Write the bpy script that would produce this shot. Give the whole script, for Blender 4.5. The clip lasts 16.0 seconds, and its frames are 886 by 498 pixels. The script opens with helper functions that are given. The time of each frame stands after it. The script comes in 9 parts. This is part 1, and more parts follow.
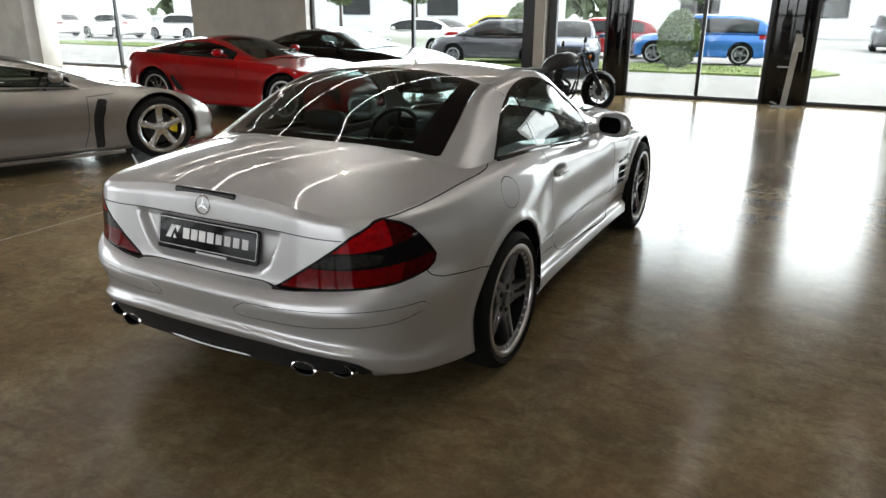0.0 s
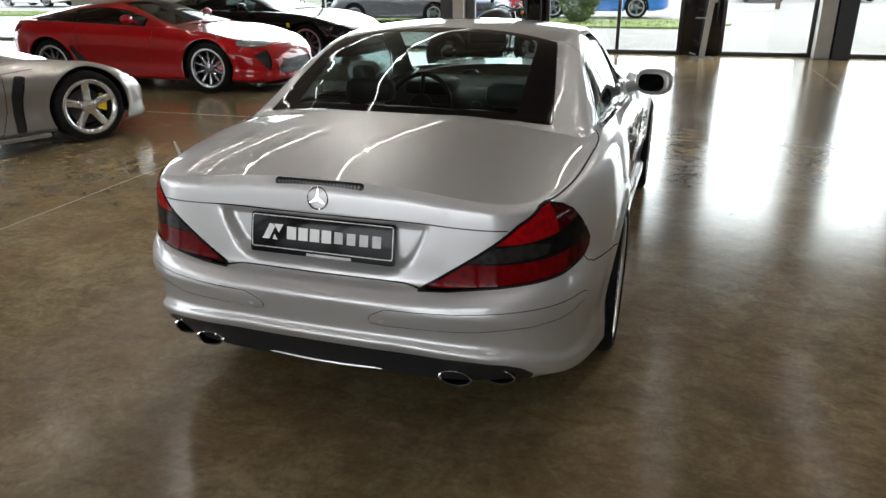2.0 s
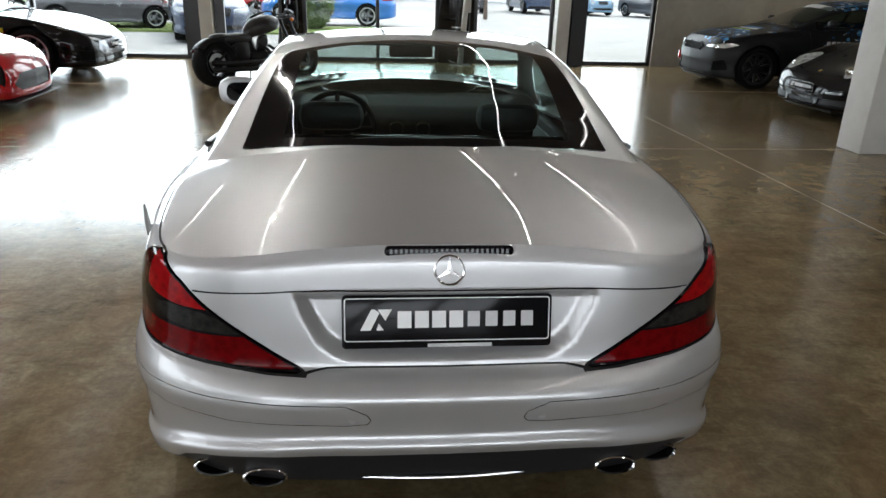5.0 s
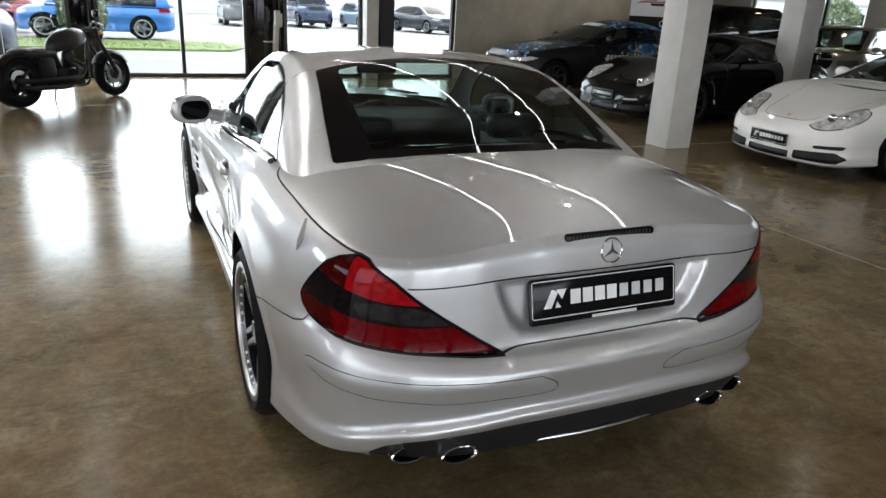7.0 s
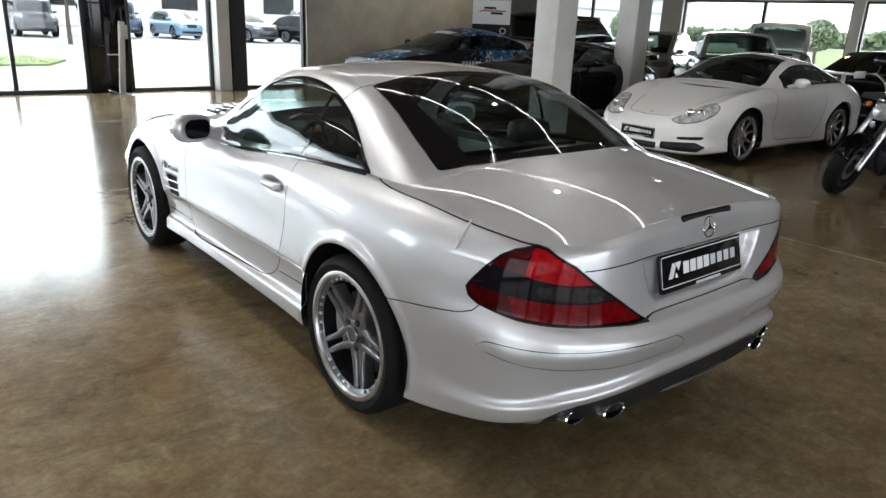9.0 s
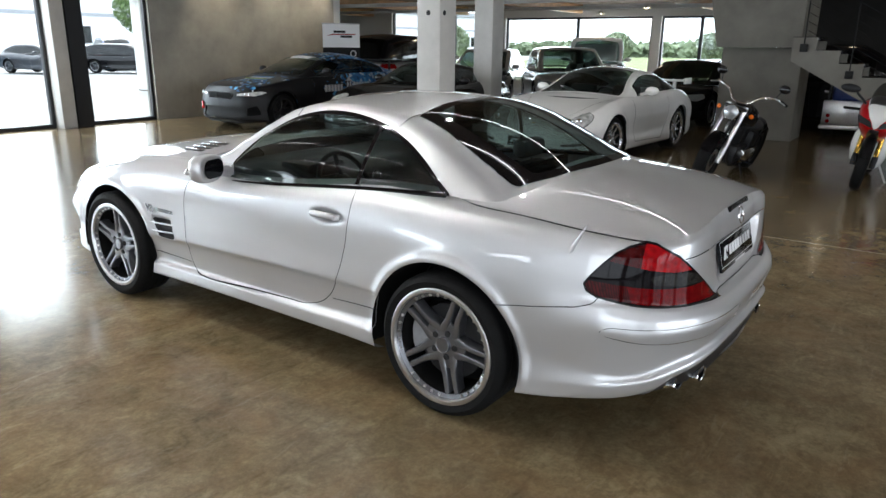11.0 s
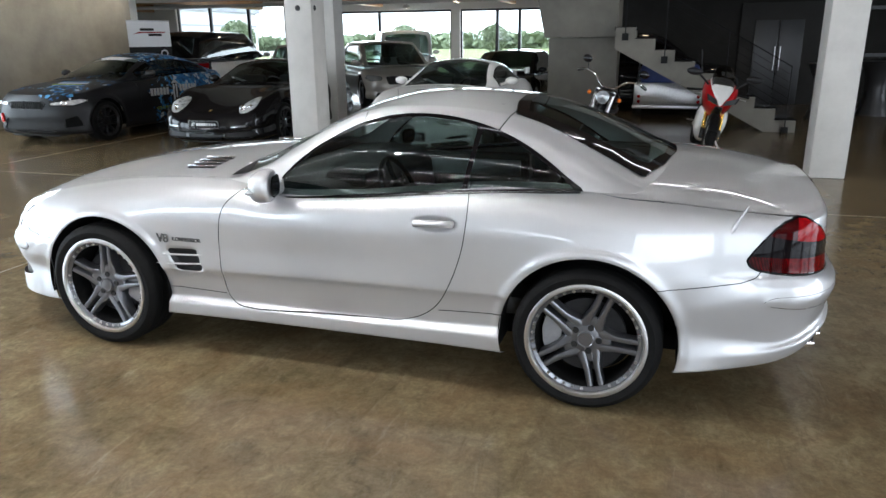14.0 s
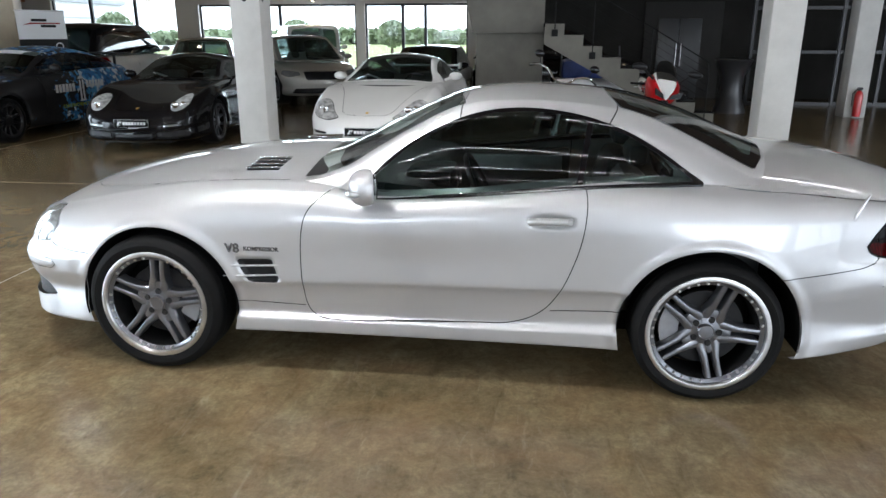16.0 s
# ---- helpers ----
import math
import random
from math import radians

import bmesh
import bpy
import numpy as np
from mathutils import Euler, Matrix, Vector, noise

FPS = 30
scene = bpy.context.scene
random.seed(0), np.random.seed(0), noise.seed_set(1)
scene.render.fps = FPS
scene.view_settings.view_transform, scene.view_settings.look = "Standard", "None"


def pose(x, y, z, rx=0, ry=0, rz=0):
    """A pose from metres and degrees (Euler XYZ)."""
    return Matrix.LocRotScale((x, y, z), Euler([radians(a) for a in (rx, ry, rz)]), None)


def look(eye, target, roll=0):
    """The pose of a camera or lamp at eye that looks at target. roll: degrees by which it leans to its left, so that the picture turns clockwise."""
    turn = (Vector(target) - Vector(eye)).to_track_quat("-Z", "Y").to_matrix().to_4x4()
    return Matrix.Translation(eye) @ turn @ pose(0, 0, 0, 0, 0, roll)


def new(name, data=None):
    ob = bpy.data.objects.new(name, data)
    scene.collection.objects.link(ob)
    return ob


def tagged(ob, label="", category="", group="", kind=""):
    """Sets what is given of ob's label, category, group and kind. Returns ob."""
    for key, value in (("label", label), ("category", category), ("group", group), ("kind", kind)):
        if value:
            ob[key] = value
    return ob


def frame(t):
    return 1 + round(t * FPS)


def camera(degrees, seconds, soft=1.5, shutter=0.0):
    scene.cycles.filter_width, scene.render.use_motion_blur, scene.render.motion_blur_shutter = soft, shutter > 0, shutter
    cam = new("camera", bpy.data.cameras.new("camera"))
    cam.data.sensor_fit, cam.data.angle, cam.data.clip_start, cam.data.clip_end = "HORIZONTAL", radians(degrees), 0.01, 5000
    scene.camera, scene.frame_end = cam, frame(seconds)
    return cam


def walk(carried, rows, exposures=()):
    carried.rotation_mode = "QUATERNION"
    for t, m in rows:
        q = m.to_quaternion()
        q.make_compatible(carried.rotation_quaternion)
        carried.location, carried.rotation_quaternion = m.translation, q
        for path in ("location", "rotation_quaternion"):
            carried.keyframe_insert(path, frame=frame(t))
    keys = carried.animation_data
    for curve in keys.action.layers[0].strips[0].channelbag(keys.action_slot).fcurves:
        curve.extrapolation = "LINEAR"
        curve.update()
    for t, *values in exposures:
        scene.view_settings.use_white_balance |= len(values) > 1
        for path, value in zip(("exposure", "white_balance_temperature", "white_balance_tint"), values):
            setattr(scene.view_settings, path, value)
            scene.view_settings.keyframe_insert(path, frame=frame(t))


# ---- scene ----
cam = camera(64.6, 16.0)
METRES, EYE, TILT, LEAN, TURN = 8.03, 1.585, 0.0, 0.0, 26.8
ROWS = [
    (0.0, 0.0, 0.0, 0.0, 0.12, -18.6, -0.36),
    (0.5, -0.0262, 0.0166, -0.0019, -2.03, -18.81, -0.5),
    (1.0, -0.0569, 0.0302, -0.003, -4.14, -19.33, -0.26),
    (1.5, -0.0868, 0.0387, -0.0028, -6.85, -20.35, -0.16),
    (2.0, -0.1086, 0.0499, -0.0033, -9.68, -21.63, 0.58),
    (2.5, -0.1232, 0.0744, -0.0032, -12.22, -21.77, 0.76),
    (3.0, -0.1356, 0.0906, -0.0043, -14.81, -21.95, 0.8),
    (3.5, -0.1596, 0.1092, -0.0049, -19.48, -22.14, 0.11),
    (4.0, -0.1807, 0.1233, -0.0049, -24.33, -22.57, 0.13),
    (4.5, -0.1993, 0.1444, -0.0069, -27.92, -22.19, -0.73),
    (5.0, -0.2219, 0.1606, -0.006, -32.79, -20.94, -1.57),
    (7.5, -0.3677, 0.2402, -0.0065, -55.31, -19.29, -2.67),
    (8.0, -0.3905, 0.2616, -0.0067, -59.06, -19.33, -2.63),
    (8.5, -0.4092, 0.292, -0.0065, -63.57, -18.53, -2.64),
    (9.0, -0.432, 0.3144, -0.0059, -66.7, -18.07, -2.47),
    (11.5, -0.5035, 0.4598, -0.0008, -85.54, -15.86, -0.34),
    (12.0, -0.5012, 0.4907, -0.0019, -88.55, -15.7, -0.04),
    (12.5, -0.501, 0.5207, 0.0, -90.54, -15.78, 0.64),
    (13.0, -0.5057, 0.5564, 0.0001, -94.18, -15.61, 0.49),
    (13.5, -0.4987, 0.587, -0.001, -97.61, -16.27, 0.52),
    (14.0, -0.4857, 0.6144, 0.0005, -100.47, -16.65, 0.57),
    (14.5, -0.4785, 0.6438, -0.0, -102.88, -16.56, 0.09),
    (15.0, -0.4719, 0.6757, 0.0012, -106.3, -16.95, -0.17),
    (15.5, -0.4573, 0.7016, -0.0012, -108.28, -17.25, -0.32),
    (16.0, -0.4355, 0.7323, -0.0013, -110.22, -17.01, 0.08),
]
walk(cam, [(t, pose(0, 0, EYE, TILT, LEAN, TURN) @ pose(METRES * x, METRES * y, METRES * z, 90 + pitch, roll, yaw)) for t, x, y, z, yaw, pitch, roll in ROWS],
     exposures=((0.0, -0.25, 6700, 10), (1.5, -0.28, 6650, 10), (2.6, -0.05, 6550, 10), (3.5, -0.08, 6500, 10), (5.0, -0.2, 6400, 10), (7.5, 0.0, 6350, 10), (9.0, 0.1, 6300, 10), (12.5, 0.32, 6050, 10), (16.0, 0.42, 6000, 10)))

# ---------------------------------------------------------------- daylight
world = bpy.data.worlds.new("overcast_sky")
scene.world = world
world.use_nodes = True
_n, _l = world.node_tree.nodes, world.node_tree.links
_sky = _n.new("ShaderNodeTexSky")
_sky.sky_type = "NISHITA"
_sky.sun_disc = False
_sky.sun_elevation, _sky.sun_rotation = radians(48), radians(25)
_sky.air_density, _sky.dust_density = 1.6, 6.0
_mixw = _n.new("ShaderNodeMixRGB")
_mixw.inputs[0].default_value = 0.75
_mixw.inputs[2].default_value = (9.0, 9.4, 10.0, 1)
_l.new(_sky.outputs[0], _mixw.inputs[1])
_l.new(_mixw.outputs[0], _n["Background"].inputs[0])
_n["Background"].inputs[1].default_value = 0.42
sun = new("sun", bpy.data.lights.new("sun", "SUN"))
sun.data.energy, sun.data.angle, sun.data.color = 2.4, radians(20), (1.0, 0.96, 0.9)
sun.matrix_world = look((0, 0, 60), (-20, -40, 0))


def window_light(x, y, z, w, h, rz, power):
    """An area lamp that stands in for the sky's light at one window opening."""
    lamp = bpy.data.lights.new("window_sky", "AREA")
    lamp.shape, lamp.size, lamp.size_y, lamp.energy, lamp.color = "RECTANGLE", w, h, power, (0.90, 0.955, 1.0)
    ob = new("window_sky", lamp)
    ob.matrix_world = pose(x, y, z, 90, 0, rz)
    return ob


SKYLIGHT = 52.0
for wx, ww in ((-18.2, 5.8), (-8.3, 5.2), (-4.3, 0.9), (-2.0, 2.4), (0.7, 1.3), (2.9, 1.2)):
    window_light(wx, 14.98, 1.75, ww, 3.3, 180, SKYLIGHT * ww * (1.7 if wx < -6 else 1.25))
# lamps at assumed, unseen west and south openings, to brighten flank and tail
window_light(-26.2, 9.5, 2.0, 6.0, 3.3, -90, SKYLIGHT * 6.0)
for wy, pw in ((-9.0, 90.0), (-4.5, 150.0), (0.0, 230.0)):
    window_light(-11.72, wy, 1.9, 4.1, 3.4, -90, pw)
for wx in (-8.0, -3.0, 2.0):
    window_light(wx, -12.3, 1.9, 4.4, 3.4, 0, 215.0)
for wy, ww in ((4.0, 7.0), (11.0, 6.0)):
    window_light(18.7, wy, 1.9, ww, 1.9, 90, SKYLIGHT * 0.6 * ww)

# ---------------------------------------------------------------- materials
def material(name, color=(0.5, 0.5, 0.5), rough=0.5, metal=0.0, coat=0.0, coat_rough=0.03, spec=0.5, vary=0.0, scale=6.0,
             rough_vary=0.0, bump=0.0, bump_scale=60.0, emit=0.0, color2=None, trans=0.0, ior=1.5, per_object=0.0):
    """A principled material with two scales of colour and gloss variation and a fine relief."""
    m = bpy.data.materials.new(name)
    m.use_nodes = True
    nt = m.node_tree
    n, l, p = nt.nodes, nt.links, nt.nodes["Principled BSDF"]
    p.inputs["Base Color"].default_value = (*color, 1)
    p.inputs["Roughness"].default_value = rough
    p.inputs["Metallic"].default_value = metal
    p.inputs["Coat Weight"].default_value = coat
    p.inputs["Coat Roughness"].default_value = coat_rough
    p.inputs["Specular IOR Level"].default_value = spec
    p.inputs["IOR"].default_value = ior
    p.inputs["Transmission Weight"].default_value = trans
    if emit:
        p.inputs["Emission Color"].default_value = (*color, 1)
        p.inputs["Emission Strength"].default_value = emit
    m.diffuse_color = (*color, 1)
    if vary or rough_vary or bump or color2 or per_object:
        tc = n.new("ShaderNodeTexCoord")
        big = n.new("ShaderNodeTexNoise")
        big.inputs["Scale"].default_value, big.inputs["Detail"].default_value = scale, 5
        big.inputs["Roughness"].default_value = 0.62
        l.new(tc.outputs["Object"], big.inputs["Vector"])
        if vary or color2:
            ramp = n.new("ShaderNodeValToRGB")
            c2 = color2 or tuple(c * (1 - vary) for c in color)
            c1 = color if color2 else tuple(min(1, c * (1 + vary * 0.6)) for c in color)
            ramp.color_ramp.elements[0].position, ramp.color_ramp.elements[0].color = 0.32, (*c2, 1)
            ramp.color_ramp.elements[1].position, ramp.color_ramp.elements[1].color = 0.70, (*c1, 1)
            l.new(big.outputs["Fac"], ramp.inputs["Fac"])
            out = ramp.outputs["Color"]
            if per_object:
                inf = n.new("ShaderNodeObjectInfo")
                hsv = n.new("ShaderNodeHueSaturation")
                rng = n.new("ShaderNodeMapRange")
                rng.inputs["To Min"].default_value, rng.inputs["To Max"].default_value = 1 - per_object, 1 + per_object
                l.new(inf.outputs["Random"], rng.inputs["Value"])
                l.new(rng.outputs["Result"], hsv.inputs["Value"])
                l.new(out, hsv.inputs["Color"])
                out = hsv.outputs["Color"]
            l.new(out, p.inputs["Base Color"])
        if rough_vary:
            fine = n.new("ShaderNodeTexNoise")
            fine.inputs["Scale"].default_value, fine.inputs["Detail"].default_value = scale * 3.1, 4
            l.new(tc.outputs["Object"], fine.inputs["Vector"])
            rr = n.new("ShaderNodeMapRange")
            rr.inputs["From Min"].default_value, rr.inputs["From Max"].default_value = 0.3, 0.7
            rr.inputs["To Min"].default_value, rr.inputs["To Max"].default_value = max(0.02, rough - rough_vary), min(1, rough + rough_vary)
            l.new(fine.outputs["Fac"], rr.inputs["Value"])
            l.new(rr.outputs["Result"], p.inputs["Roughness"])
        if bump:
            bn = n.new("ShaderNodeTexNoise")
            bn.inputs["Scale"].default_value, bn.inputs["Detail"].default_value = bump_scale, 6
            l.new(tc.outputs["Object"], bn.inputs["Vector"])
            bp = n.new("ShaderNodeBump")
            bp.inputs["Strength"].default_value, bp.inputs["Distance"].default_value = bump, 0.01
            l.new(bn.outputs["Fac"], bp.inputs["Height"])
            l.new(bp.outputs["Normal"], p.inputs["Normal"])
    return m


def pane_glass(name, tint=(0.75, 0.8, 0.8), gloss=1.45):
    """Thin glass: tinted see-through with Fresnel gloss."""
    m = bpy.data.materials.new(name)
    m.use_nodes = True
    n, l = m.node_tree.nodes, m.node_tree.links
    n.remove(n["Principled BSDF"])
    tr, gl, mix, lw = n.new("ShaderNodeBsdfTransparent"), n.new("ShaderNodeBsdfGlossy"), n.new("ShaderNodeMixShader"), n.new("ShaderNodeLayerWeight")
    pw, fr = n.new("ShaderNodeMath"), n.new("ShaderNodeMapRange")
    pw.operation, pw.inputs[1].default_value = "POWER", 4.5
    lw.inputs["Blend"].default_value = 0.5
    l.new(lw.outputs["Facing"], pw.inputs[0])
    l.new(pw.outputs[0], fr.inputs["Value"])
    tr.inputs["Color"].default_value = (*tint, 1)
    gl.inputs["Roughness"].default_value = 0.02
    fr.inputs["To Min"].default_value, fr.inputs["To Max"].default_value = ((gloss - 1) / (gloss + 1)) ** 2, 0.85
    l.new(fr.outputs[0], mix.inputs[0])
    l.new(tr.outputs[0], mix.inputs[1])
    l.new(gl.outputs[0], mix.inputs[2])
    l.new(mix.outputs[0], n["Material Output"].inputs[0])
    m.diffuse_color = (*tint, 0.4)
    return m


def floor_material():
    """Polished, tinted concrete: cloudy brown patches, trowel marks, fine scratches, uneven gloss."""
    m = bpy.data.materials.new("polished_concrete")
    m.use_nodes = True
    n, l, p = m.node_tree.nodes, m.node_tree.links, m.node_tree.nodes["Principled BSDF"]
    tc = n.new("ShaderNodeTexCoord")

    def tex(scale, detail, rough=0.6, dist=0.0):
        t = n.new("ShaderNodeTexNoise")
        t.inputs["Scale"].default_value, t.inputs["Detail"].default_value = scale, detail
        t.inputs["Roughness"].default_value, t.inputs["Distortion"].default_value = rough, dist
        l.new(tc.outputs["Object"], t.inputs["Vector"])
        return t
    def ramp(src, p0, c0, p1, c1):
        r = n.new("ShaderNodeValToRGB")
        e = r.color_ramp.elements
        e[0].position, e[0].color, e[1].position, e[1].color = p0, (*c0, 1), p1, (*c1, 1)
        l.new(src, r.inputs["Fac"])
        return r.outputs[0]

    def times(x, y, fac=1.0, mode="MULTIPLY"):
        k = n.new("ShaderNodeMixRGB")
        k.blend_type = mode
        if isinstance(fac, float):
            k.inputs[0].default_value = fac
        else:
            l.new(fac, k.inputs[0])
        l.new(x, k.inputs[1])
        l.new(y, k.inputs[2])
        return k.outputs[0]
    a, b, c, g = tex(0.55, 6, 0.62, 0.3), tex(2.9, 8, 0.66, 0.5), tex(46, 5, 0.7), tex(1.1, 3, 0.5)
    blot, fine = tex(7.5, 9, 0.72, 1.1), tex(19.0, 8, 0.75, 0.4)
    base = ramp(a.outputs["Fac"], 0.30, (0.150, 0.113, 0.060), 0.72, (0.290, 0.236, 0.140))
    base = times(base, ramp(b.outputs["Fac"], 0.36, (0.56, 0.54, 0.51), 0.66, (1.0, 1.0, 1.0)), 0.85)
    base = times(base, ramp(blot.outputs["Fac"], 0.36, (0.70, 0.68, 0.64), 0.62, (1.13, 1.13, 1.13)), 0.8)
    base = times(base, ramp(fine.outputs["Fac"], 0.34, (0.78, 0.77, 0.75), 0.66, (1.13, 1.13, 1.13)), 0.7)
    base = times(base, ramp(c.outputs["Fac"], 0.35, (0.88, 0.88, 0.88), 0.65, (1.12, 1.12, 1.12)))
    # pale trowel sweeps and scuffs, and darker rubbed tracks
    sweeps = []
    for turn, thin in ((24, 9.0), (-51, 11.0), (78, 8.0)):
        mp = n.new("ShaderNodeMapping")
        mp.inputs["Rotation"].default_value = (0, 0, radians(turn))
        mp.inputs["Scale"].default_value = (2.0, thin, 1.0)
        l.new(tc.outputs["Object"], mp.inputs[0])
        t = n.new("ShaderNodeTexNoise")
        t.inputs["Scale"].default_value, t.inputs["Detail"].default_value, t.inputs["Roughness"].default_value, t.inputs["Distortion"].default_value = 1.5, 6, 0.68, 0.9
        l.new(mp.outputs[0], t.inputs["Vector"])
        sweeps.append(t.outputs["Fac"])
    rust = n.new("ShaderNodeRGB")
    rust.outputs[0].default_value = (0.190, 0.105, 0.045, 1)
    stain = tex(1.9, 7, 0.7, 0.8)
    base = times(base, rust.outputs[0], ramp(stain.outputs["Fac"], 0.44, (0, 0, 0), 0.76, (0.50, 0.50, 0.50)), "MIX")
    pale = n.new("ShaderNodeRGB")
    pale.outputs[0].default_value = (0.42, 0.38, 0.29, 1)
    base = times(base, pale.outputs[0], ramp(sweeps[0], 0.60, (0, 0, 0), 0.84, (0.32, 0.32, 0.32)), "MIX")
    base = times(base, pale.outputs[0], ramp(sweeps[1], 0.62, (0, 0, 0), 0.86, (0.26, 0.26, 0.26)), "MIX")
    base = times(base, ramp(sweeps[2], 0.28, (0.62, 0.60, 0.56), 0.46, (1.0, 1.0, 1.0)), 0.7)
    l.new(base, p.inputs["Base Color"])
    rr = n.new("ShaderNodeMapRange")
    rr.inputs["From Min"].default_value, rr.inputs["From Max"].default_value = 0.3, 0.7
    rr.inputs["To Min"].default_value, rr.inputs["To Max"].default_value = 0.13, 0.24
    mixg = n.new("ShaderNodeMath")
    mixg.operation, mixg.inputs[1].default_value = "MULTIPLY_ADD", 0.5
    half = n.new("ShaderNodeMath")
    half.operation, half.inputs[1].default_value = "MULTIPLY", 0.5
    l.new(blot.outputs["Fac"], half.inputs[0])
    l.new(g.outputs["Fac"], mixg.inputs[0])
    l.new(half.outputs[0], mixg.inputs[2])
    l.new(mixg.outputs[0], rr.inputs["Value"])
    l.new(rr.outputs[0], p.inputs["Roughness"])
    p.inputs["Specular IOR Level"].default_value = 0.36
    return m


M_FLOOR = floor_material()
M_CONC = material("fair_faced_concrete", (0.36, 0.345, 0.30), 0.75, vary=0.22, scale=1.3, rough_vary=0.1, bump=0.12, bump_scale=14)
M_CONC_LT = material("light_concrete", (0.52, 0.51, 0.48), 0.7, vary=0.12, scale=2.2, rough_vary=0.1, bump=0.08, bump_scale=30)
M_PLASTER = material("white_plaster", (0.72, 0.71, 0.68), 0.85, vary=0.05, scale=1.0, bump=0.05, bump_scale=40)
# near black: the dimness behind the stairs is put into this wall colour
M_DARKWALL = material("dimmed_office_wall", (0.024, 0.023, 0.021), 0.8, spec=0.05, vary=0.2, scale=1.0)
M_CEIL = material("ceiling_deck", (0.155, 0.109, 0.070), 0.9, vary=0.1, scale=0.8)
M_TIMBER = material("glulam_timber", (0.42, 0.22, 0.09), 0.55, vary=0.3, scale=5.0, bump=0.1, bump_scale=50)
M_FRAME = material("anthracite_window_frame", (0.018, 0.019, 0.021), 0.38, vary=0.1, scale=4.0)
M_PANE = pane_glass("window_pane", (0.93, 0.96, 0.96), 1.35)
M_SILVER = None
M_BLACKPL = material("black_plastic", (0.010, 0.010, 0.011), 0.45, spec=0.3, vary=0.2, scale=30, bump=0.05, bump_scale=300)
M_GLOSSBLK = material("gloss_black", (0.004, 0.004, 0.005), 0.05, spec=0.45)
M_RUBBER = material("tyre_rubber", (0.007, 0.007, 0.007), 0.7, spec=0.12, vary=0.25, scale=40, bump=0.15, bump_scale=200)
M_CHROME = material("chrome", (0.83, 0.83, 0.84), 0.07, 1.0, vary=0.03, scale=20)
M_STEEL = material("brushed_steel", (0.55, 0.55, 0.55), 0.28, 1.0, vary=0.1, scale=30)
M_RIM = material("dark_silver_rim", (0.17, 0.175, 0.19), 0.30, 0.8, coat=0.5, vary=0.08, scale=25)
M_RIMLIP = material("polished_rim_lip", (0.60, 0.60, 0.60), 0.36, 1.0, vary=0.06, scale=30)
# darker than steel: shade behind the spokes is put into the colour
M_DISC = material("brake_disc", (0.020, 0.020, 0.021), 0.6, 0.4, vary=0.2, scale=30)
M_CALIPER = material("grey_caliper", (0.36, 0.37, 0.39), 0.4, 0.3, vary=0.1, scale=30)
M_YELLOW = material("yellow_caliper", (0.75, 0.50, 0.02), 0.35, coat=0.5)
M_GAP = material("panel_gap", (0.006, 0.006, 0.006), 0.8)
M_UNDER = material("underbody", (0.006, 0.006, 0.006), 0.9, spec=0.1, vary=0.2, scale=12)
M_CARGLASS = pane_glass("tinted_car_glass", (0.82, 0.90, 0.87), 1.45)
M_CARGLASS2 = pane_glass("dark_car_glass", (0.30, 0.36, 0.35), 1.5)
M_DARKGLASS = pane_glass("privacy_glass", (0.07, 0.08, 0.08), 1.5)
M_LAMP = material("lamp_lens", (0.60, 0.62, 0.64), 0.06, 0.6, coat=0.6, vary=0.25, scale=14)
M_BADGE = material("silver_badge", (0.20, 0.205, 0.21), 0.25, 0.7)
M_REARGLASS = pane_glass("green_tinted_glass", (0.46, 0.56, 0.54), 1.5)
M_LEATHER = material("grey_leather", (0.026, 0.027, 0.029), 0.5, vary=0.2, scale=12, bump=0.2, bump_scale=180)
M_LEATHER_LT = material("light_trim", (0.24, 0.27, 0.29), 0.5, vary=0.1, scale=12, bump=0.1, bump_scale=180)
M_SMOKELENS = material("smoked_lens", (0.006, 0.005, 0.006), 0.05, spec=0.10, vary=0.4, scale=40)


def ribbed_lens(name, dark, light, scale, rough=0.06, spec=0.11):
    """A moulded lamp lens: fine vertical prisms over a mottled reflector, under a clear glossy face."""
    m = bpy.data.materials.new(name)
    m.use_nodes = True
    n, l, p = m.node_tree.nodes, m.node_tree.links, m.node_tree.nodes["Principled BSDF"]
    tc, wv, vo, ad, rp = n.new("ShaderNodeTexCoord"), n.new("ShaderNodeTexWave"), n.new("ShaderNodeTexVoronoi"), n.new("ShaderNodeMath"), n.new("ShaderNodeValToRGB")
    wv.bands_direction = "Y"
    wv.inputs["Scale"].default_value, wv.inputs["Distortion"].default_value = scale, 0.6
    vo.inputs["Scale"].default_value = 42
    ad.operation = "MULTIPLY"
    for t in (wv, vo):
        l.new(tc.outputs["Object"], t.inputs["Vector"])
    l.new(wv.outputs["Fac"], ad.inputs[0])
    l.new(vo.outputs["Distance"], ad.inputs[1])
    e = rp.color_ramp.elements
    e[0].position, e[0].color = 0.05, (*dark, 1)
    e[1].position, e[1].color = 0.55, (*light, 1)
    l.new(ad.outputs[0], rp.inputs["Fac"])
    l.new(rp.outputs[0], p.inputs["Base Color"])
    p.inputs["Roughness"].default_value = rough
    p.inputs["Specular IOR Level"].default_value = spec
    m.diffuse_color = (*light, 1)
    return m


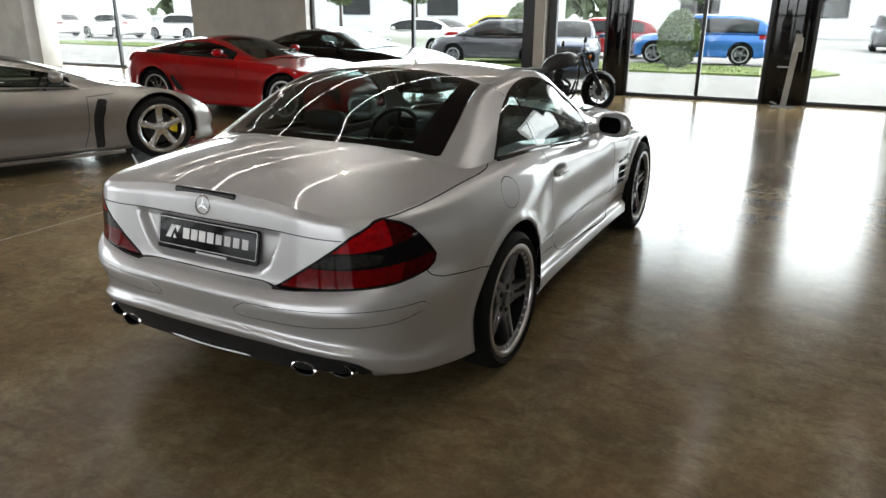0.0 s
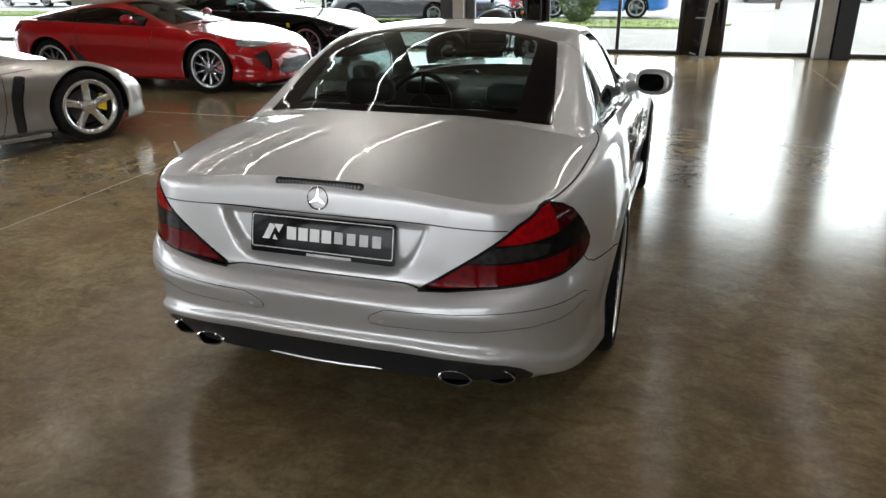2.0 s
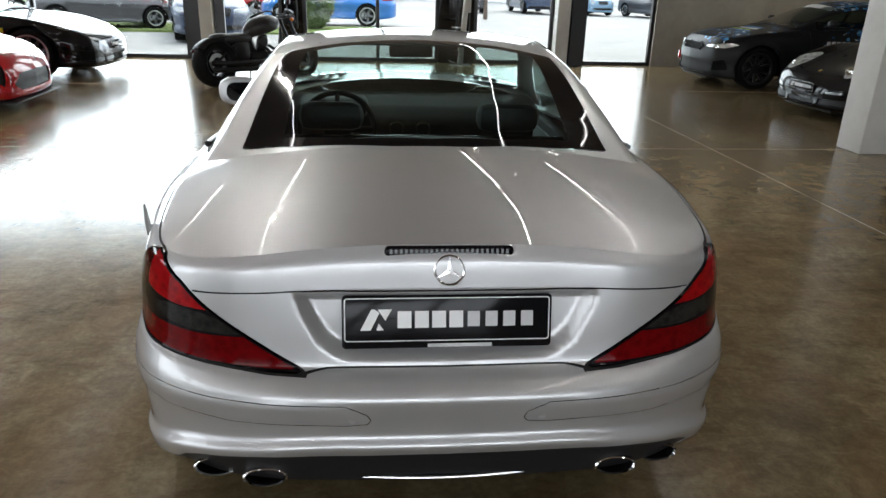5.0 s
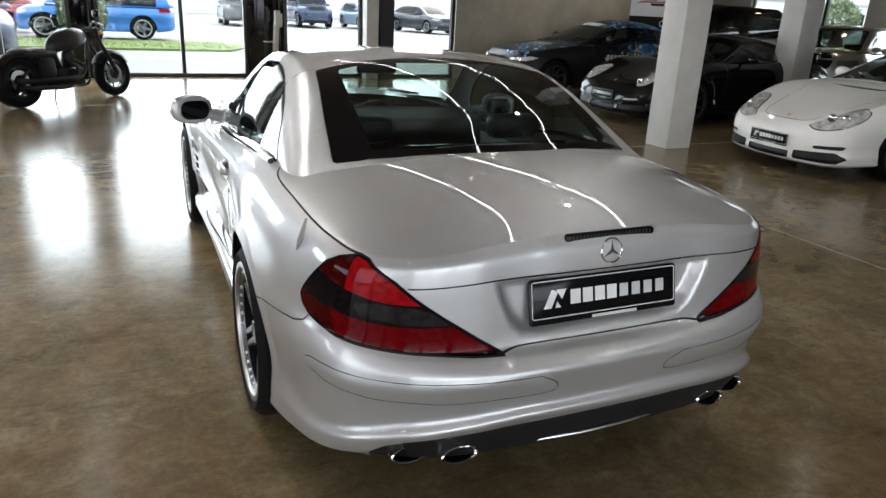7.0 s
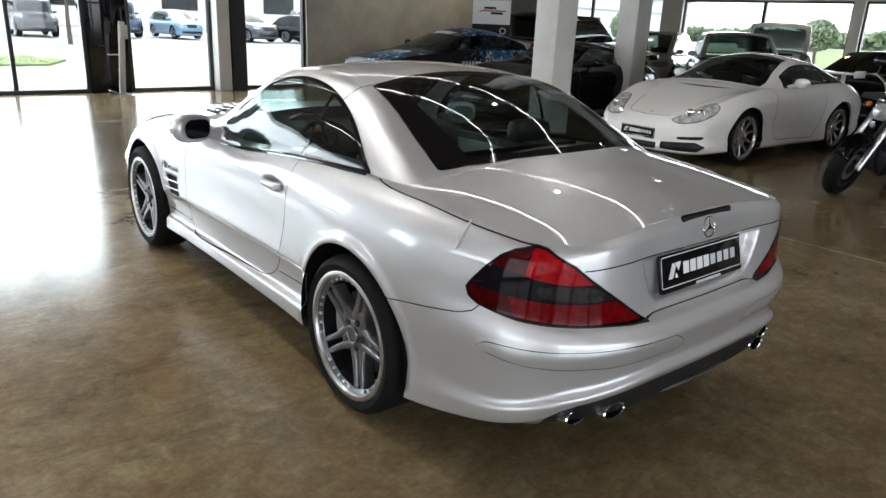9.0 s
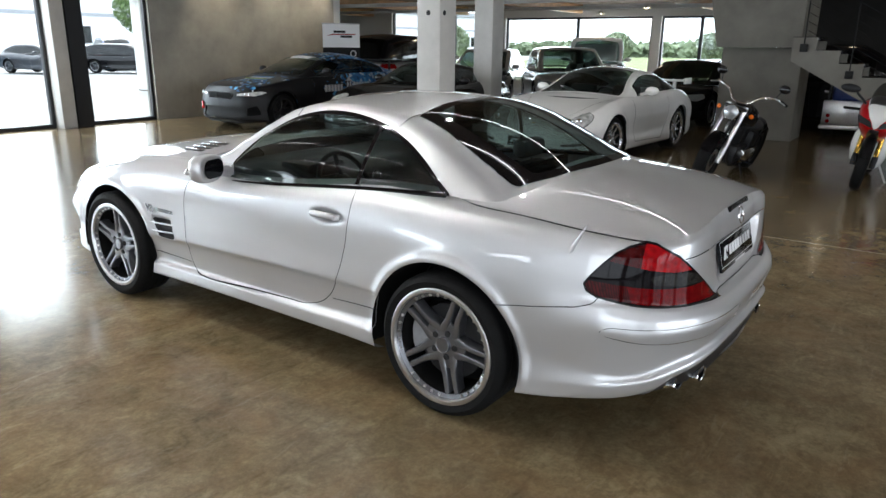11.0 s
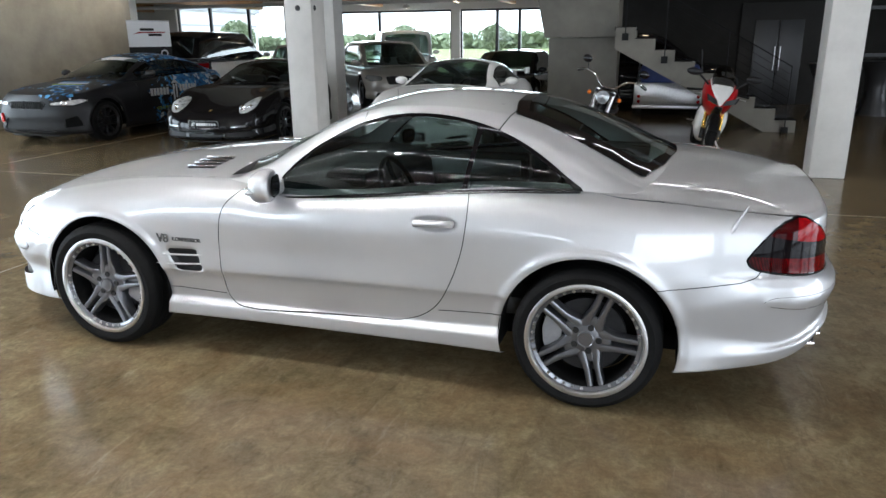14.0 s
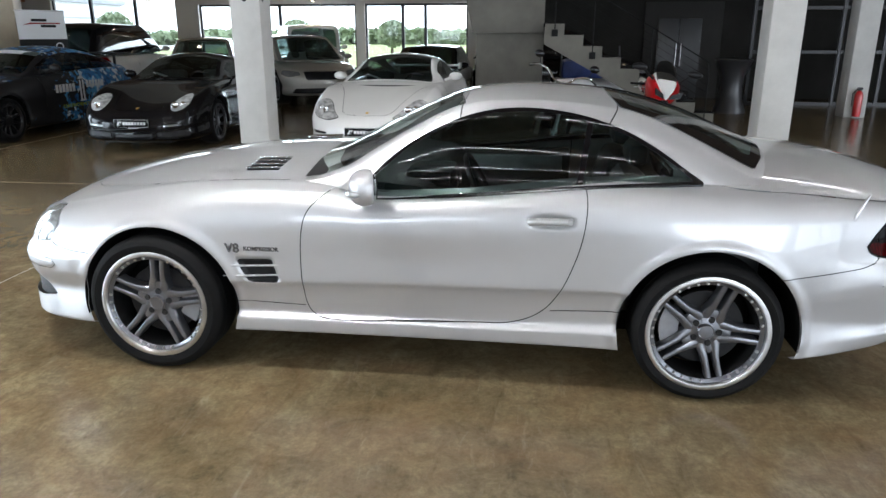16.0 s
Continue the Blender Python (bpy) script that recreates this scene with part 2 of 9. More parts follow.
M_REDLENS = ribbed_lens("red_lens", (0.17, 0.002, 0.004), (0.36, 0.004, 0.006), 210)
M_REDLOW = ribbed_lens("deep_red_lens", (0.075, 0.001, 0.002), (0.15, 0.002, 0.003), 210)
M_REDDARK = ribbed_lens("dark_red_lens", (0.022, 0.001, 0.001), (0.062, 0.001, 0.002), 95)
M_REVLENS = ribbed_lens("reversing_lens", (0.008, 0.008, 0.008), (0.028, 0.027, 0.024), 210)
M_HEADLAMP = material("bright_headlamp", (0.72, 0.72, 0.70), 0.10, 0.25, coat=0.8, vary=0.55, scale=16)
M_CLEARLENS = material("clear_lens", (0.34, 0.36, 0.37), 0.12, 0.5, coat=0.5, vary=0.35, scale=45)
M_PLATE = material("plate_black", (0.006, 0.006, 0.007), 0.12, spec=0.15)
M_WHITE = material("white_print", (0.78, 0.78, 0.78), 0.4)
M_AMBER = material("amber_lens", (0.75, 0.16, 0.01), 0.1, coat=1.0)
M_REDPLASTIC = material("red_reflector", (0.55, 0.01, 0.01), 0.2, coat=1.0)


def paint(name, color, metal=0.0, rough=0.35, flake=0.0, coat=1.0):
    """Car paint: a coloured or metallic base with fine flake under a clear coat."""
    m = material(name, color, rough, metal, coat, 0.008, spec=0.35 if metal else 0.05, vary=0.05, scale=1.2)
    if flake:
        n, l, p = m.node_tree.nodes, m.node_tree.links, m.node_tree.nodes["Principled BSDF"]
        tc = n.new("ShaderNodeTexCoord")
        v = n.new("ShaderNodeTexVoronoi")
        v.inputs["Scale"].default_value = 900
        l.new(tc.outputs["Object"], v.inputs["Vector"])
        mr = n.new("ShaderNodeMapRange")
        mr.inputs["To Min"].default_value, mr.inputs["To Max"].default_value = rough - flake, rough + flake
        l.new(v.outputs["Distance"], mr.inputs["Value"])
        l.new(mr.outputs["Result"], p.inputs["Roughness"])
    return m


M_SILVER = paint("silver_metallic_paint", (0.515, 0.517, 0.523), 0.66, 0.44, 0.05)
M_SILVER.node_tree.nodes["Principled BSDF"].inputs["Coat IOR"].default_value = 1.55


# ---------------------------------------------------------------- mesh helpers
def link_mesh(name, verts, faces, mat, parent=None, label="", smooth=True, normals=None):
    me = bpy.data.meshes.new(name)
    me.from_pydata([tuple(v) for v in verts], [], faces)
    mats = mat if isinstance(mat, (list, tuple)) else [mat]
    for m in mats:
        me.materials.append(m)
    if smooth:
        me.polygons.foreach_set("use_smooth", [True] * len(me.polygons))
    if normals is not None:
        me.normals_split_custom_set_from_vertices([tuple(v) for v in normals])
    ob = new(name, me)
    if parent is not None:
        ob.parent = parent
    return tagged(ob, label)


def part(name, bm, mat, parent=None, label="", smooth=True, angle=35):
    """Links a bmesh as one mesh object under a thing or under a part."""
    me = bpy.data.meshes.new(name)
    bmesh.ops.recalc_face_normals(bm, faces=bm.faces)
    if smooth:
        lim = radians(angle)
        for e in bm.edges:
            e.smooth = len(e.link_faces) == 2 and e.calc_face_angle(0) < lim
        for f in bm.faces:
            f.smooth = True
    bm.to_mesh(me)
    bm.free()
    for m in (mat if isinstance(mat, (list, tuple)) else [mat]):
        me.materials.append(m)
    ob = new(name, me)
    if parent is not None:
        ob.parent = parent
    return tagged(ob, label)


def thing(name, m, label, category, group="", kind=""):
    ob = new(name)
    ob.empty_display_size = 0.2
    ob.matrix_world = m
    return tagged(ob, label, category, group, kind)


def add_box(bm, x0, x1, y0, y1, z0, z1, bevel=0.0, m=None, seg=2):
    v = [bm.verts.new((x, y, z)) for x in (x0, x1) for y in (y0, y1) for z in (z0, z1)]
    fs = [bm.faces.new([v[i] for i in q]) for q in ((0, 1, 3, 2), (4, 6, 7, 5), (0, 4, 5, 1), (2, 3, 7, 6), (0, 2, 6, 4), (1, 5, 7, 3))]
    vs = v
    if bevel:
        es = list({e for f in fs for e in f.edges})
        r = bmesh.ops.bevel(bm, geom=es, offset=bevel, segments=seg, profile=0.5, affect="EDGES")
        vs = list({w for f in r["faces"] for w in f.verts} | {w for w in v if w.is_valid})
    if m is not None:
        bmesh.ops.transform(bm, matrix=m, verts=vs)
    return vs


def box(x0, x1, y0, y1, z0, z1, bevel=0.0, m=None):
    bm = bmesh.new()
    add_box(bm, x0, x1, y0, y1, z0, z1, bevel, m)
    return bm


def add_tube(bm, pts, r, seg=10, caps=True):
    """A tube along points; r is one radius or one for each point."""
    pts = [Vector(p) for p in pts]
    rs = r if isinstance(r, (list, tuple)) else [r] * len(pts)
    rings, up = [], Vector((0, 0, 1))
    for i, p in enumerate(pts):
        d = (pts[min(i + 1, len(pts) - 1)] - pts[max(i - 1, 0)]).normalized()
        ref = up if abs(d.z) < 0.95 else Vector((1, 0, 0))
        a = d.cross(ref).normalized()
        b = d.cross(a).normalized()
        rings.append([bm.verts.new(p + rs[i] * (math.cos(t) * a + math.sin(t) * b)) for t in (2 * math.pi * k / seg for k in range(seg))])
    for q, w in zip(rings, rings[1:]):
        for k in range(seg):
            bm.faces.new((q[k], q[(k + 1) % seg], w[(k + 1) % seg], w[k]))
    if caps:
        bm.faces.new(rings[0][::-1])
        bm.faces.new(rings[-1])
    return [v for q in rings for v in q]


def tube(pts, r, seg=10):
    bm = bmesh.new()
    add_tube(bm, pts, r, seg)
    return bm


def add_lathe(bm, prof, seg=48, axis="y", closed=False, m=None):
    """Turns a profile of (radius, along) round an axis."""
    rings = []
    for r, h in prof:
        ring = []
        for k in range(seg):
            t = 2 * math.pi * k / seg
            c, s = r * math.cos(t), r * math.sin(t)
            ring.append(bm.verts.new((c, h, s) if axis == "y" else (c, s, h)))
        rings.append(ring)
    pairs = list(zip(rings, rings[1:]))
    if closed:
        pairs.append((rings[-1], rings[0]))
    for q, w in pairs:
        for k in range(seg):
            bm.faces.new((q[k], q[(k + 1) % seg], w[(k + 1) % seg], w[k]))
    vs = [v for q in rings for v in q]
    if m is not None:
        bmesh.ops.transform(bm, matrix=m, verts=vs)
    return vs


def lathe(prof, seg=48, axis="y", closed=False):
    bm = bmesh.new()
    add_lathe(bm, prof, seg, axis, closed)
    return bm


def add_prism(bm, poly, h0, h1, m=None):
    """A flat outline of (a, b) pulled up from h0 to h1."""
    lo = [bm.verts.new((a, b, h0)) for a, b in poly]
    hi = [bm.verts.new((a, b, h1)) for a, b in poly]
    k = len(poly)
    bm.faces.new(lo[::-1])
    bm.faces.new(hi)
    for i in range(k):
        bm.faces.new((lo[i], lo[(i + 1) % k], hi[(i + 1) % k], hi[i]))
    if m is not None:
        bmesh.ops.transform(bm, matrix=m, verts=lo + hi)
    return lo + hi


def prism(poly, h0, h1, m=None, bevel=0.0):
    bm = bmesh.new()
    add_prism(bm, poly, h0, h1, m)
    if bevel:
        bmesh.ops.bevel(bm, geom=bm.edges[:], offset=bevel, segments=2, profile=0.5, affect="EDGES")
    return bm


def add_ball(bm, c, r, sx=1, sy=1, sz=1, u=16, v=10):
    res = bmesh.ops.create_uvsphere(bm, u_segments=u, v_segments=v, radius=r)
    bmesh.ops.transform(bm, matrix=Matrix.Translation(c) @ Matrix.Diagonal((sx, sy, sz, 1)), verts=res["verts"])
    return res["verts"]


def rounded(w, h, r, seg=5):
    """The outline of a rectangle with round corners, about the origin."""
    out = []
    for cx, cy, a in ((w / 2 - r, h / 2 - r, 0), (-w / 2 + r, h / 2 - r, 90), (-w / 2 + r, -h / 2 + r, 180), (w / 2 - r, -h / 2 + r, 270)):
        out += [(cx + r * math.cos(radians(a + 90 * k / seg)), cy + r * math.sin(radians(a + 90 * k / seg))) for k in range(seg + 1)]
    return out


def text_part(words, size, depth, mat, parent, m, name="lettering", label="", bold=0.0):
    cu = bpy.data.curves.new(name, "FONT")
    cu.body, cu.size, cu.extrude, cu.offset = words, size, depth, bold
    cu.align_x, cu.align_y = "CENTER", "CENTER"
    tmp = bpy.data.objects.new(name, cu)
    scene.collection.objects.link(tmp)
    me = bpy.data.meshes.new_from_object(tmp.evaluated_get(bpy.context.evaluated_depsgraph_get()))
    bpy.data.objects.remove(tmp)
    me.materials.clear()
    me.materials.append(mat)
    ob = new(name, me)
    ob.parent = parent
    ob.matrix_local = m
    return tagged(ob, label)


# ---------------------------------------------------------------- curves on numbers
def pchip(xs, ys, x):
    """Monotone cubic through (xs, ys); ys may hold several columns."""
    xs, ys, x = np.asarray(xs, float), np.asarray(ys, float), np.asarray(x, float)
    flat = ys.reshape(len(xs), -1)
    h = np.diff(xs)
    d = np.diff(flat, axis=0) / h[:, None]
    m = np.zeros_like(flat)
    if len(xs) > 2:
        w1, w2 = (2 * h[1:] + h[:-1])[:, None], (h[1:] + 2 * h[:-1])[:, None]
        same = d[:-1] * d[1:] > 0
        with np.errstate(divide="ignore", invalid="ignore"):
            hm = (w1 + w2) / (w1 / d[:-1] + w2 / d[1:])
        m[1:-1] = np.where(same, hm, 0)
    m[0], m[-1] = d[0], d[-1]
    i = np.clip(np.searchsorted(xs, x, side="right") - 1, 0, len(xs) - 2)
    t = ((x - xs[i]) / h[i])[:, None]
    t = np.clip(t, 0, 1)
    a, b, ma, mb, hh = flat[i], flat[i + 1], m[i], m[i + 1], h[i][:, None]
    out = a * (2 * t**3 - 3 * t**2 + 1) + b * (3 * t**2 - 2 * t**3) + hh * (ma * (t**3 - 2 * t**2 + t) + mb * (t**3 - t**2))
    return out.reshape((len(x),) + ys.shape[1:])


def smooth_curve(pts, n):
    """A smooth curve through points, n pieces a span."""
    p = np.asarray(pts, float)
    p = np.vstack([2 * p[0] - p[1], p, 2 * p[-1] - p[-2]])
    out = []
    for i in range(1, len(p) - 2):
        p0, p1, p2, p3 = p[i - 1:i + 3]
        t0 = 0.0
        t1 = t0 + np.linalg.norm(p1 - p0) ** 0.5 + 1e-9
        t2 = t1 + np.linalg.norm(p2 - p1) ** 0.5 + 1e-9
        t3 = t2 + np.linalg.norm(p3 - p2) ** 0.5 + 1e-9
        for t in np.linspace(t1, t2, n, endpoint=False):
            a1 = (t1 - t) / (t1 - t0) * p0 + (t - t0) / (t1 - t0) * p1
            a2 = (t2 - t) / (t2 - t1) * p1 + (t - t1) / (t2 - t1) * p2
            a3 = (t3 - t) / (t3 - t2) * p2 + (t - t2) / (t3 - t2) * p3
            b1 = (t2 - t) / (t2 - t0) * a1 + (t - t0) / (t2 - t0) * a2
            b2 = (t3 - t) / (t3 - t1) * a2 + (t - t1) / (t3 - t1) * a3
            out.append((t2 - t) / (t2 - t1) * b1 + (t - t1) / (t2 - t1) * b2)
    out.append(p[-2])
    return np.array(out)


def sd_poly(P, poly):
    """Signed distance of points to a closed outline; inside is negative."""
    poly = np.asarray(poly, float)
    d = np.full(len(P), 1e9)
    s = np.ones(len(P))
    for i in range(len(poly)):
        a, b = poly[i], poly[i - 1]
        e, w = b - a, P - a
        t = np.clip((w @ e) / (e @ e + 1e-12), 0, 1)
        q = w - t[:, None] * e
        d = np.minimum(d, (q * q).sum(1))
        c1, c2, c3 = P[:, 1] >= a[1], P[:, 1] < b[1], e[0] * w[:, 1] > e[1] * w[:, 0]
        flip = (c1 & c2 & c3) | (~c1 & ~c2 & ~c3)
        s = np.where(flip, -s, s)
    return s * np.sqrt(d)


def sd_line(P, line):
    """Distance of points to an open line."""
    line = np.asarray(line, float)
    d = np.full(len(P), 1e9)
    for a, b in zip(line, line[1:]):
        e, w = b - a, P - a
        t = np.clip((w @ e) / (e @ e + 1e-12), 0, 1)
        q = w - t[:, None] * e
        d = np.minimum(d, (q * q).sum(1))
    return np.sqrt(d)


def line_side(P, line):
    """On which side of an open line points lie: 1 or -1."""
    line = np.asarray(line, float)
    best, side = np.full(len(P), 1e9), np.ones(len(P))
    for a, b in zip(line, line[1:]):
        e, w = b - a, P - a
        t = np.clip((w @ e) / (e @ e + 1e-12), 0, 1)
        q = w - t[:, None] * e
        d = (q * q).sum(1)
        s = np.where(e[0] * w[:, 1] - e[1] * w[:, 0] >= 0, 1.0, -1.0)
        side = np.where(d < best - 1e-12, s, side)
        best = np.minimum(best, d)
    return side


class Skin:
    """A car's outer skin: vertices with normals and the way s round the outline, faces with a label, cut along lines."""

    def __init__(self):
        self.V, self.S, self.F, self.L = [], [], [], []

    def grid(self, P, S, label, flip=False):
        r, c = P.shape[:2]
        o = len(self.V)
        self.V += [tuple(v) for v in P.reshape(-1, 3)]
        self.S += list(S.reshape(-1))
        for i in range(r - 1):
            for j in range(c - 1):
                q = (o + i * c + j, o + i * c + j + 1, o + (i + 1) * c + j + 1, o + (i + 1) * c + j)
                self.F.append(q[::-1] if flip else q)
                self.L.append(label)

    def finish(self):
        self.V = np.array(self.V)
        self.S = np.array(self.S)
        _, inv = np.unique(np.round(self.V, 4), axis=0, return_inverse=True)
        inv = inv.reshape(-1)
        F = np.array(self.F)
        a, b, c, d = (self.V[F[:, k]] for k in range(4))
        fn = np.cross(c - a, d - b)
        acc = np.zeros((inv.max() + 1, 3))
        for k in range(4):
            np.add.at(acc, inv[F[:, k]], fn)
        nrm = acc[inv]
        self.N = nrm / (np.linalg.norm(nrm, axis=1)[:, None] + 1e-12)

    def cut(self, f, label, only, keep=None, near=None):
        """Faces labelled in only are cut along f = 0, and what lies in f < 0 takes the label."""
        f = np.asarray(f, float).copy()
        f[np.abs(f) < 1e-7] = 1e-7
        V, N, S = list(map(tuple, self.V)), list(map(tuple, self.N)), list(self.S)
        made, F, L = {}, [], []
        for face, lab in zip(self.F, self.L):
            if lab not in only:
                F.append(face), L.append(lab)
                continue
            if near is not None and min(near[v] for v in face) > 0.05:
                F.append(face), L.append(lab)
                continue
            neg = [f[v] < 0 for v in face]
            if keep is not None and any(neg) and not keep(self.V[list(face)].mean(0), self.N[list(face)].mean(0)):
                F.append(face), L.append(lab)
                continue
            if all(neg):
                F.append(face), L.append(label)
            elif not any(neg):
                F.append(face), L.append(lab)
            else:
                inn, out = [], []
                k = len(face)
                for i in range(k):
                    a, b = face[i], face[(i + 1) % k]
                    (inn if neg[i] else out).append(a)
                    if neg[i] != neg[(i + 1) % k]:
                        key = (min(a, b), max(a, b))
                        if key not in made:
                            t = f[key[0]] / (f[key[0]] - f[key[1]])
                            made[key] = len(V)
                            V.append(tuple(self.V[key[0]] * (1 - t) + self.V[key[1]] * t))
                            n = self.N[key[0]] * (1 - t) + self.N[key[1]] * t
                            N.append(tuple(n / (np.linalg.norm(n) + 1e-12)))
                            S.append(self.S[key[0]] * (1 - t) + self.S[key[1]] * t)
                        inn.append(made[key]), out.append(made[key])
                if len(inn) > 2:
                    F.append(tuple(inn)), L.append(label)
                if len(out) > 2:
                    F.append(tuple(out)), L.append(lab)
        self.V, self.N, self.S, self.F, self.L = np.array(V), np.array(N), np.array(S), F, L

    def flat(self, proj):
        V = self.V
        if proj == "side":
            return V[:, [0, 2]]
        if proj == "end":
            return np.stack([np.abs(V[:, 1]), V[:, 2]], 1)
        if proj == "top":
            return np.stack([V[:, 0], np.abs(V[:, 1])], 1)
        return np.stack([self.S, V[:, 2]], 1)

    def region(self, proj, poly, label, only, gap=0.0, keep=None):
        if gap:
            self.cut(sd_poly(self.flat(proj), poly) - gap, "edge", only, keep)
            self.cut(sd_poly(self.flat(proj), poly) + gap, label, ("edge",), keep)
            self.L = ["gap" if q == "edge" else q for q in self.L]
        else:
            self.cut(sd_poly(self.flat(proj), poly), label, only, keep)

    def redo(self):
        """Normals anew after the vertices have moved (before any cut)."""
        self.V, self.S = list(map(tuple, self.V)), list(self.S)
        self.finish()

    def press(self, proj, poly, depth, soft, where):
        """Sinks (or raises, depth < 0) an outline into the skin, with a soft edge."""
        d = sd_poly(self.flat(proj), poly)
        t = np.clip(-d / soft, 0, 1)
        on = np.array([where(v) for v in self.V]) & (t > 0)
        self.V = self.V - self.N * (depth * t * t * (3 - 2 * t) * on)[:, None]

    def seam(self, proj, line, only, w=0.0022, keep=None, label="gap"):
        for lab in only:
            d, side = sd_line(self.flat(proj), line), line_side(self.flat(proj), line)
            self.cut(np.maximum(d, 1e-6) * side, "split", (lab,), keep, d)
            self.L = [lab if q == "split" else q for q in self.L]
        d = sd_line(self.flat(proj), line)
        self.cut(d - w, label, only, keep, d)

    def object(self, label, name, mat, parent, text="", push=0.0, side=0):
        faces = [f for f, l in zip(self.F, self.L) if l == label]
        if side:
            faces = [f for f in faces if self.V[list(f)][:, 1].mean() * side > 0]
        if not faces:
            return None
        used = sorted({v for f in faces for v in f})
        new_i = {v: i for i, v in enumerate(used)}
        return link_mesh(name, self.V[used] + push * self.N[used], [tuple(new_i[v] for v in f) for f in faces], mat, parent, text,
                         normals=self.N[used])


def shell(outline, keys, zc, crown, width, step=0.022, per=5, rows=22, bumps=()):
    """The body below the windows. outline: half of the plan from the tail's middle to the nose's middle; keys: {outline index: [(inset, z), ...]};
    zc: heights along the middle; crown: fall from the middle to the edges; bumps: (x, z, radius, height, breadth) of raised wheel-arch lips."""
    dense = smooth_curve(outline, 40)
    seg = np.linalg.norm(np.diff(dense, axis=0), axis=1)
    arc = np.concatenate([[0], np.cumsum(seg)])
    at_key = arc[::40][:len(outline)]
    n = int(arc[-1] / step) + 1
    s = np.linspace(0, arc[-1], n)
    O = np.stack([np.interp(s, arc, dense[:, 0]), np.interp(s, arc, dense[:, 1])], 1)
    tan = np.gradient(O, axis=0)
    tan /= np.linalg.norm(tan, axis=1)[:, None]
    inward = np.stack([-tan[:, 1], tan[:, 0]], 1)
    inward[0], inward[-1] = (1, 0), (-1, 0)
    if (inward[n // 2] @ (-O[n // 2] + O[n // 2] * (1, 0))) < 0:
        inward = -inward
        inward[0], inward[-1] = (1, 0), (-1, 0)
    idx = sorted(keys)
    sec = pchip(at_key[idx], np.array([keys[i] for i in idx]), s)
    k = sec.shape[1]
    lev = np.linspace(0, k - 1, (k - 1) * per + 1)
    prof = np.stack([pchip(np.arange(k), sec[i], lev) for i in range(n)])
    P = np.zeros((n, len(lev), 3))
    P[..., :2] = O[:, None, :] + inward[:, None, :] * prof[..., :1]
    P[..., 2] = prof[..., 1]
    P[..., 1] = np.maximum(P[..., 1], 0)
    P[0, :, 1] = P[-1, :, 1] = 0

    def top(x, y):
        q, fair, drop, total = x.reshape(-1), 0.0, 0.0, 0.0
        for k in range(-4, 5):
            g, at = math.exp(-k * k / 6.0), np.clip(q + 0.03 * k, zc[0][0], zc[-1][0])
            fair, drop, total = fair + g * pchip(*zip(*zc), at), drop + g * pchip(*zip(*crown), at), total + g
        return (fair / total - drop / total * (np.abs(y.reshape(-1)) / width) ** 2.2).reshape(x.shape)
    want = top(P[:, -1, 0], P[:, -1, 1]) - P[:, -1, 2]
    w = np.clip((lev - (k - 5)) / 4.0, 0, 1)
    P[..., 2] += want[:, None] * (w * w * (3 - 2 * w))[None, :]
    r = np.linspace(0, 1, rows)
    r = r**1.15
    C = np.zeros((n, rows, 3))
    C[..., 0] = P[:, -1:, 0]
    C[..., 1] = P[:, -1:, 1] * (1 - r)[None, :]
    C[..., 2] = top(C[..., 0], C[..., 1])
    sk = Skin()
    S2, S3 = np.repeat(s[:, None], P.shape[1], 1), np.repeat(s[:, None], rows, 1)
    for sign in (1, -1):
        m = np.array([1, sign, 1])
        sk.grid(P * m, S2, "side", flip=sign > 0)
        sk.grid(C * m, S3, "top", flip=sign > 0)
    sk.finish()
    if sk.N[np.argmax(sk.V[:, 2])][2] < 0:
        sk.F = [f[::-1] for f in sk.F]
        sk.N = -sk.N
    for bx, bz, rad, hgt, br in bumps:
        q = np.hypot(sk.V[:, 0] - bx, sk.V[:, 2] - bz)
        on = (np.abs(sk.V[:, 1]) > 0.5) & (sk.V[:, 2] < bz + rad + 0.25)
        low = np.clip((sk.V[:, 2] - bz + 0.11) / 0.10, 0, 1)
        sk.V = sk.V + sk.N * (hgt * np.exp(-((q - rad) / br) ** 2) * on * low * low * (3 - 2 * low))[:, None]
    if bumps:
        sk2 = Skin()
        sk2.V, sk2.S, sk2.F, sk2.L = list(map(tuple, sk.V)), list(sk.S), sk.F, sk.L
        sk2.finish()
        sk = sk2

    def s_of(x, y):
        return float(s[np.argmin(np.hypot(O[:, 0] - x, O[:, 1] - y))])
    return sk, s_of


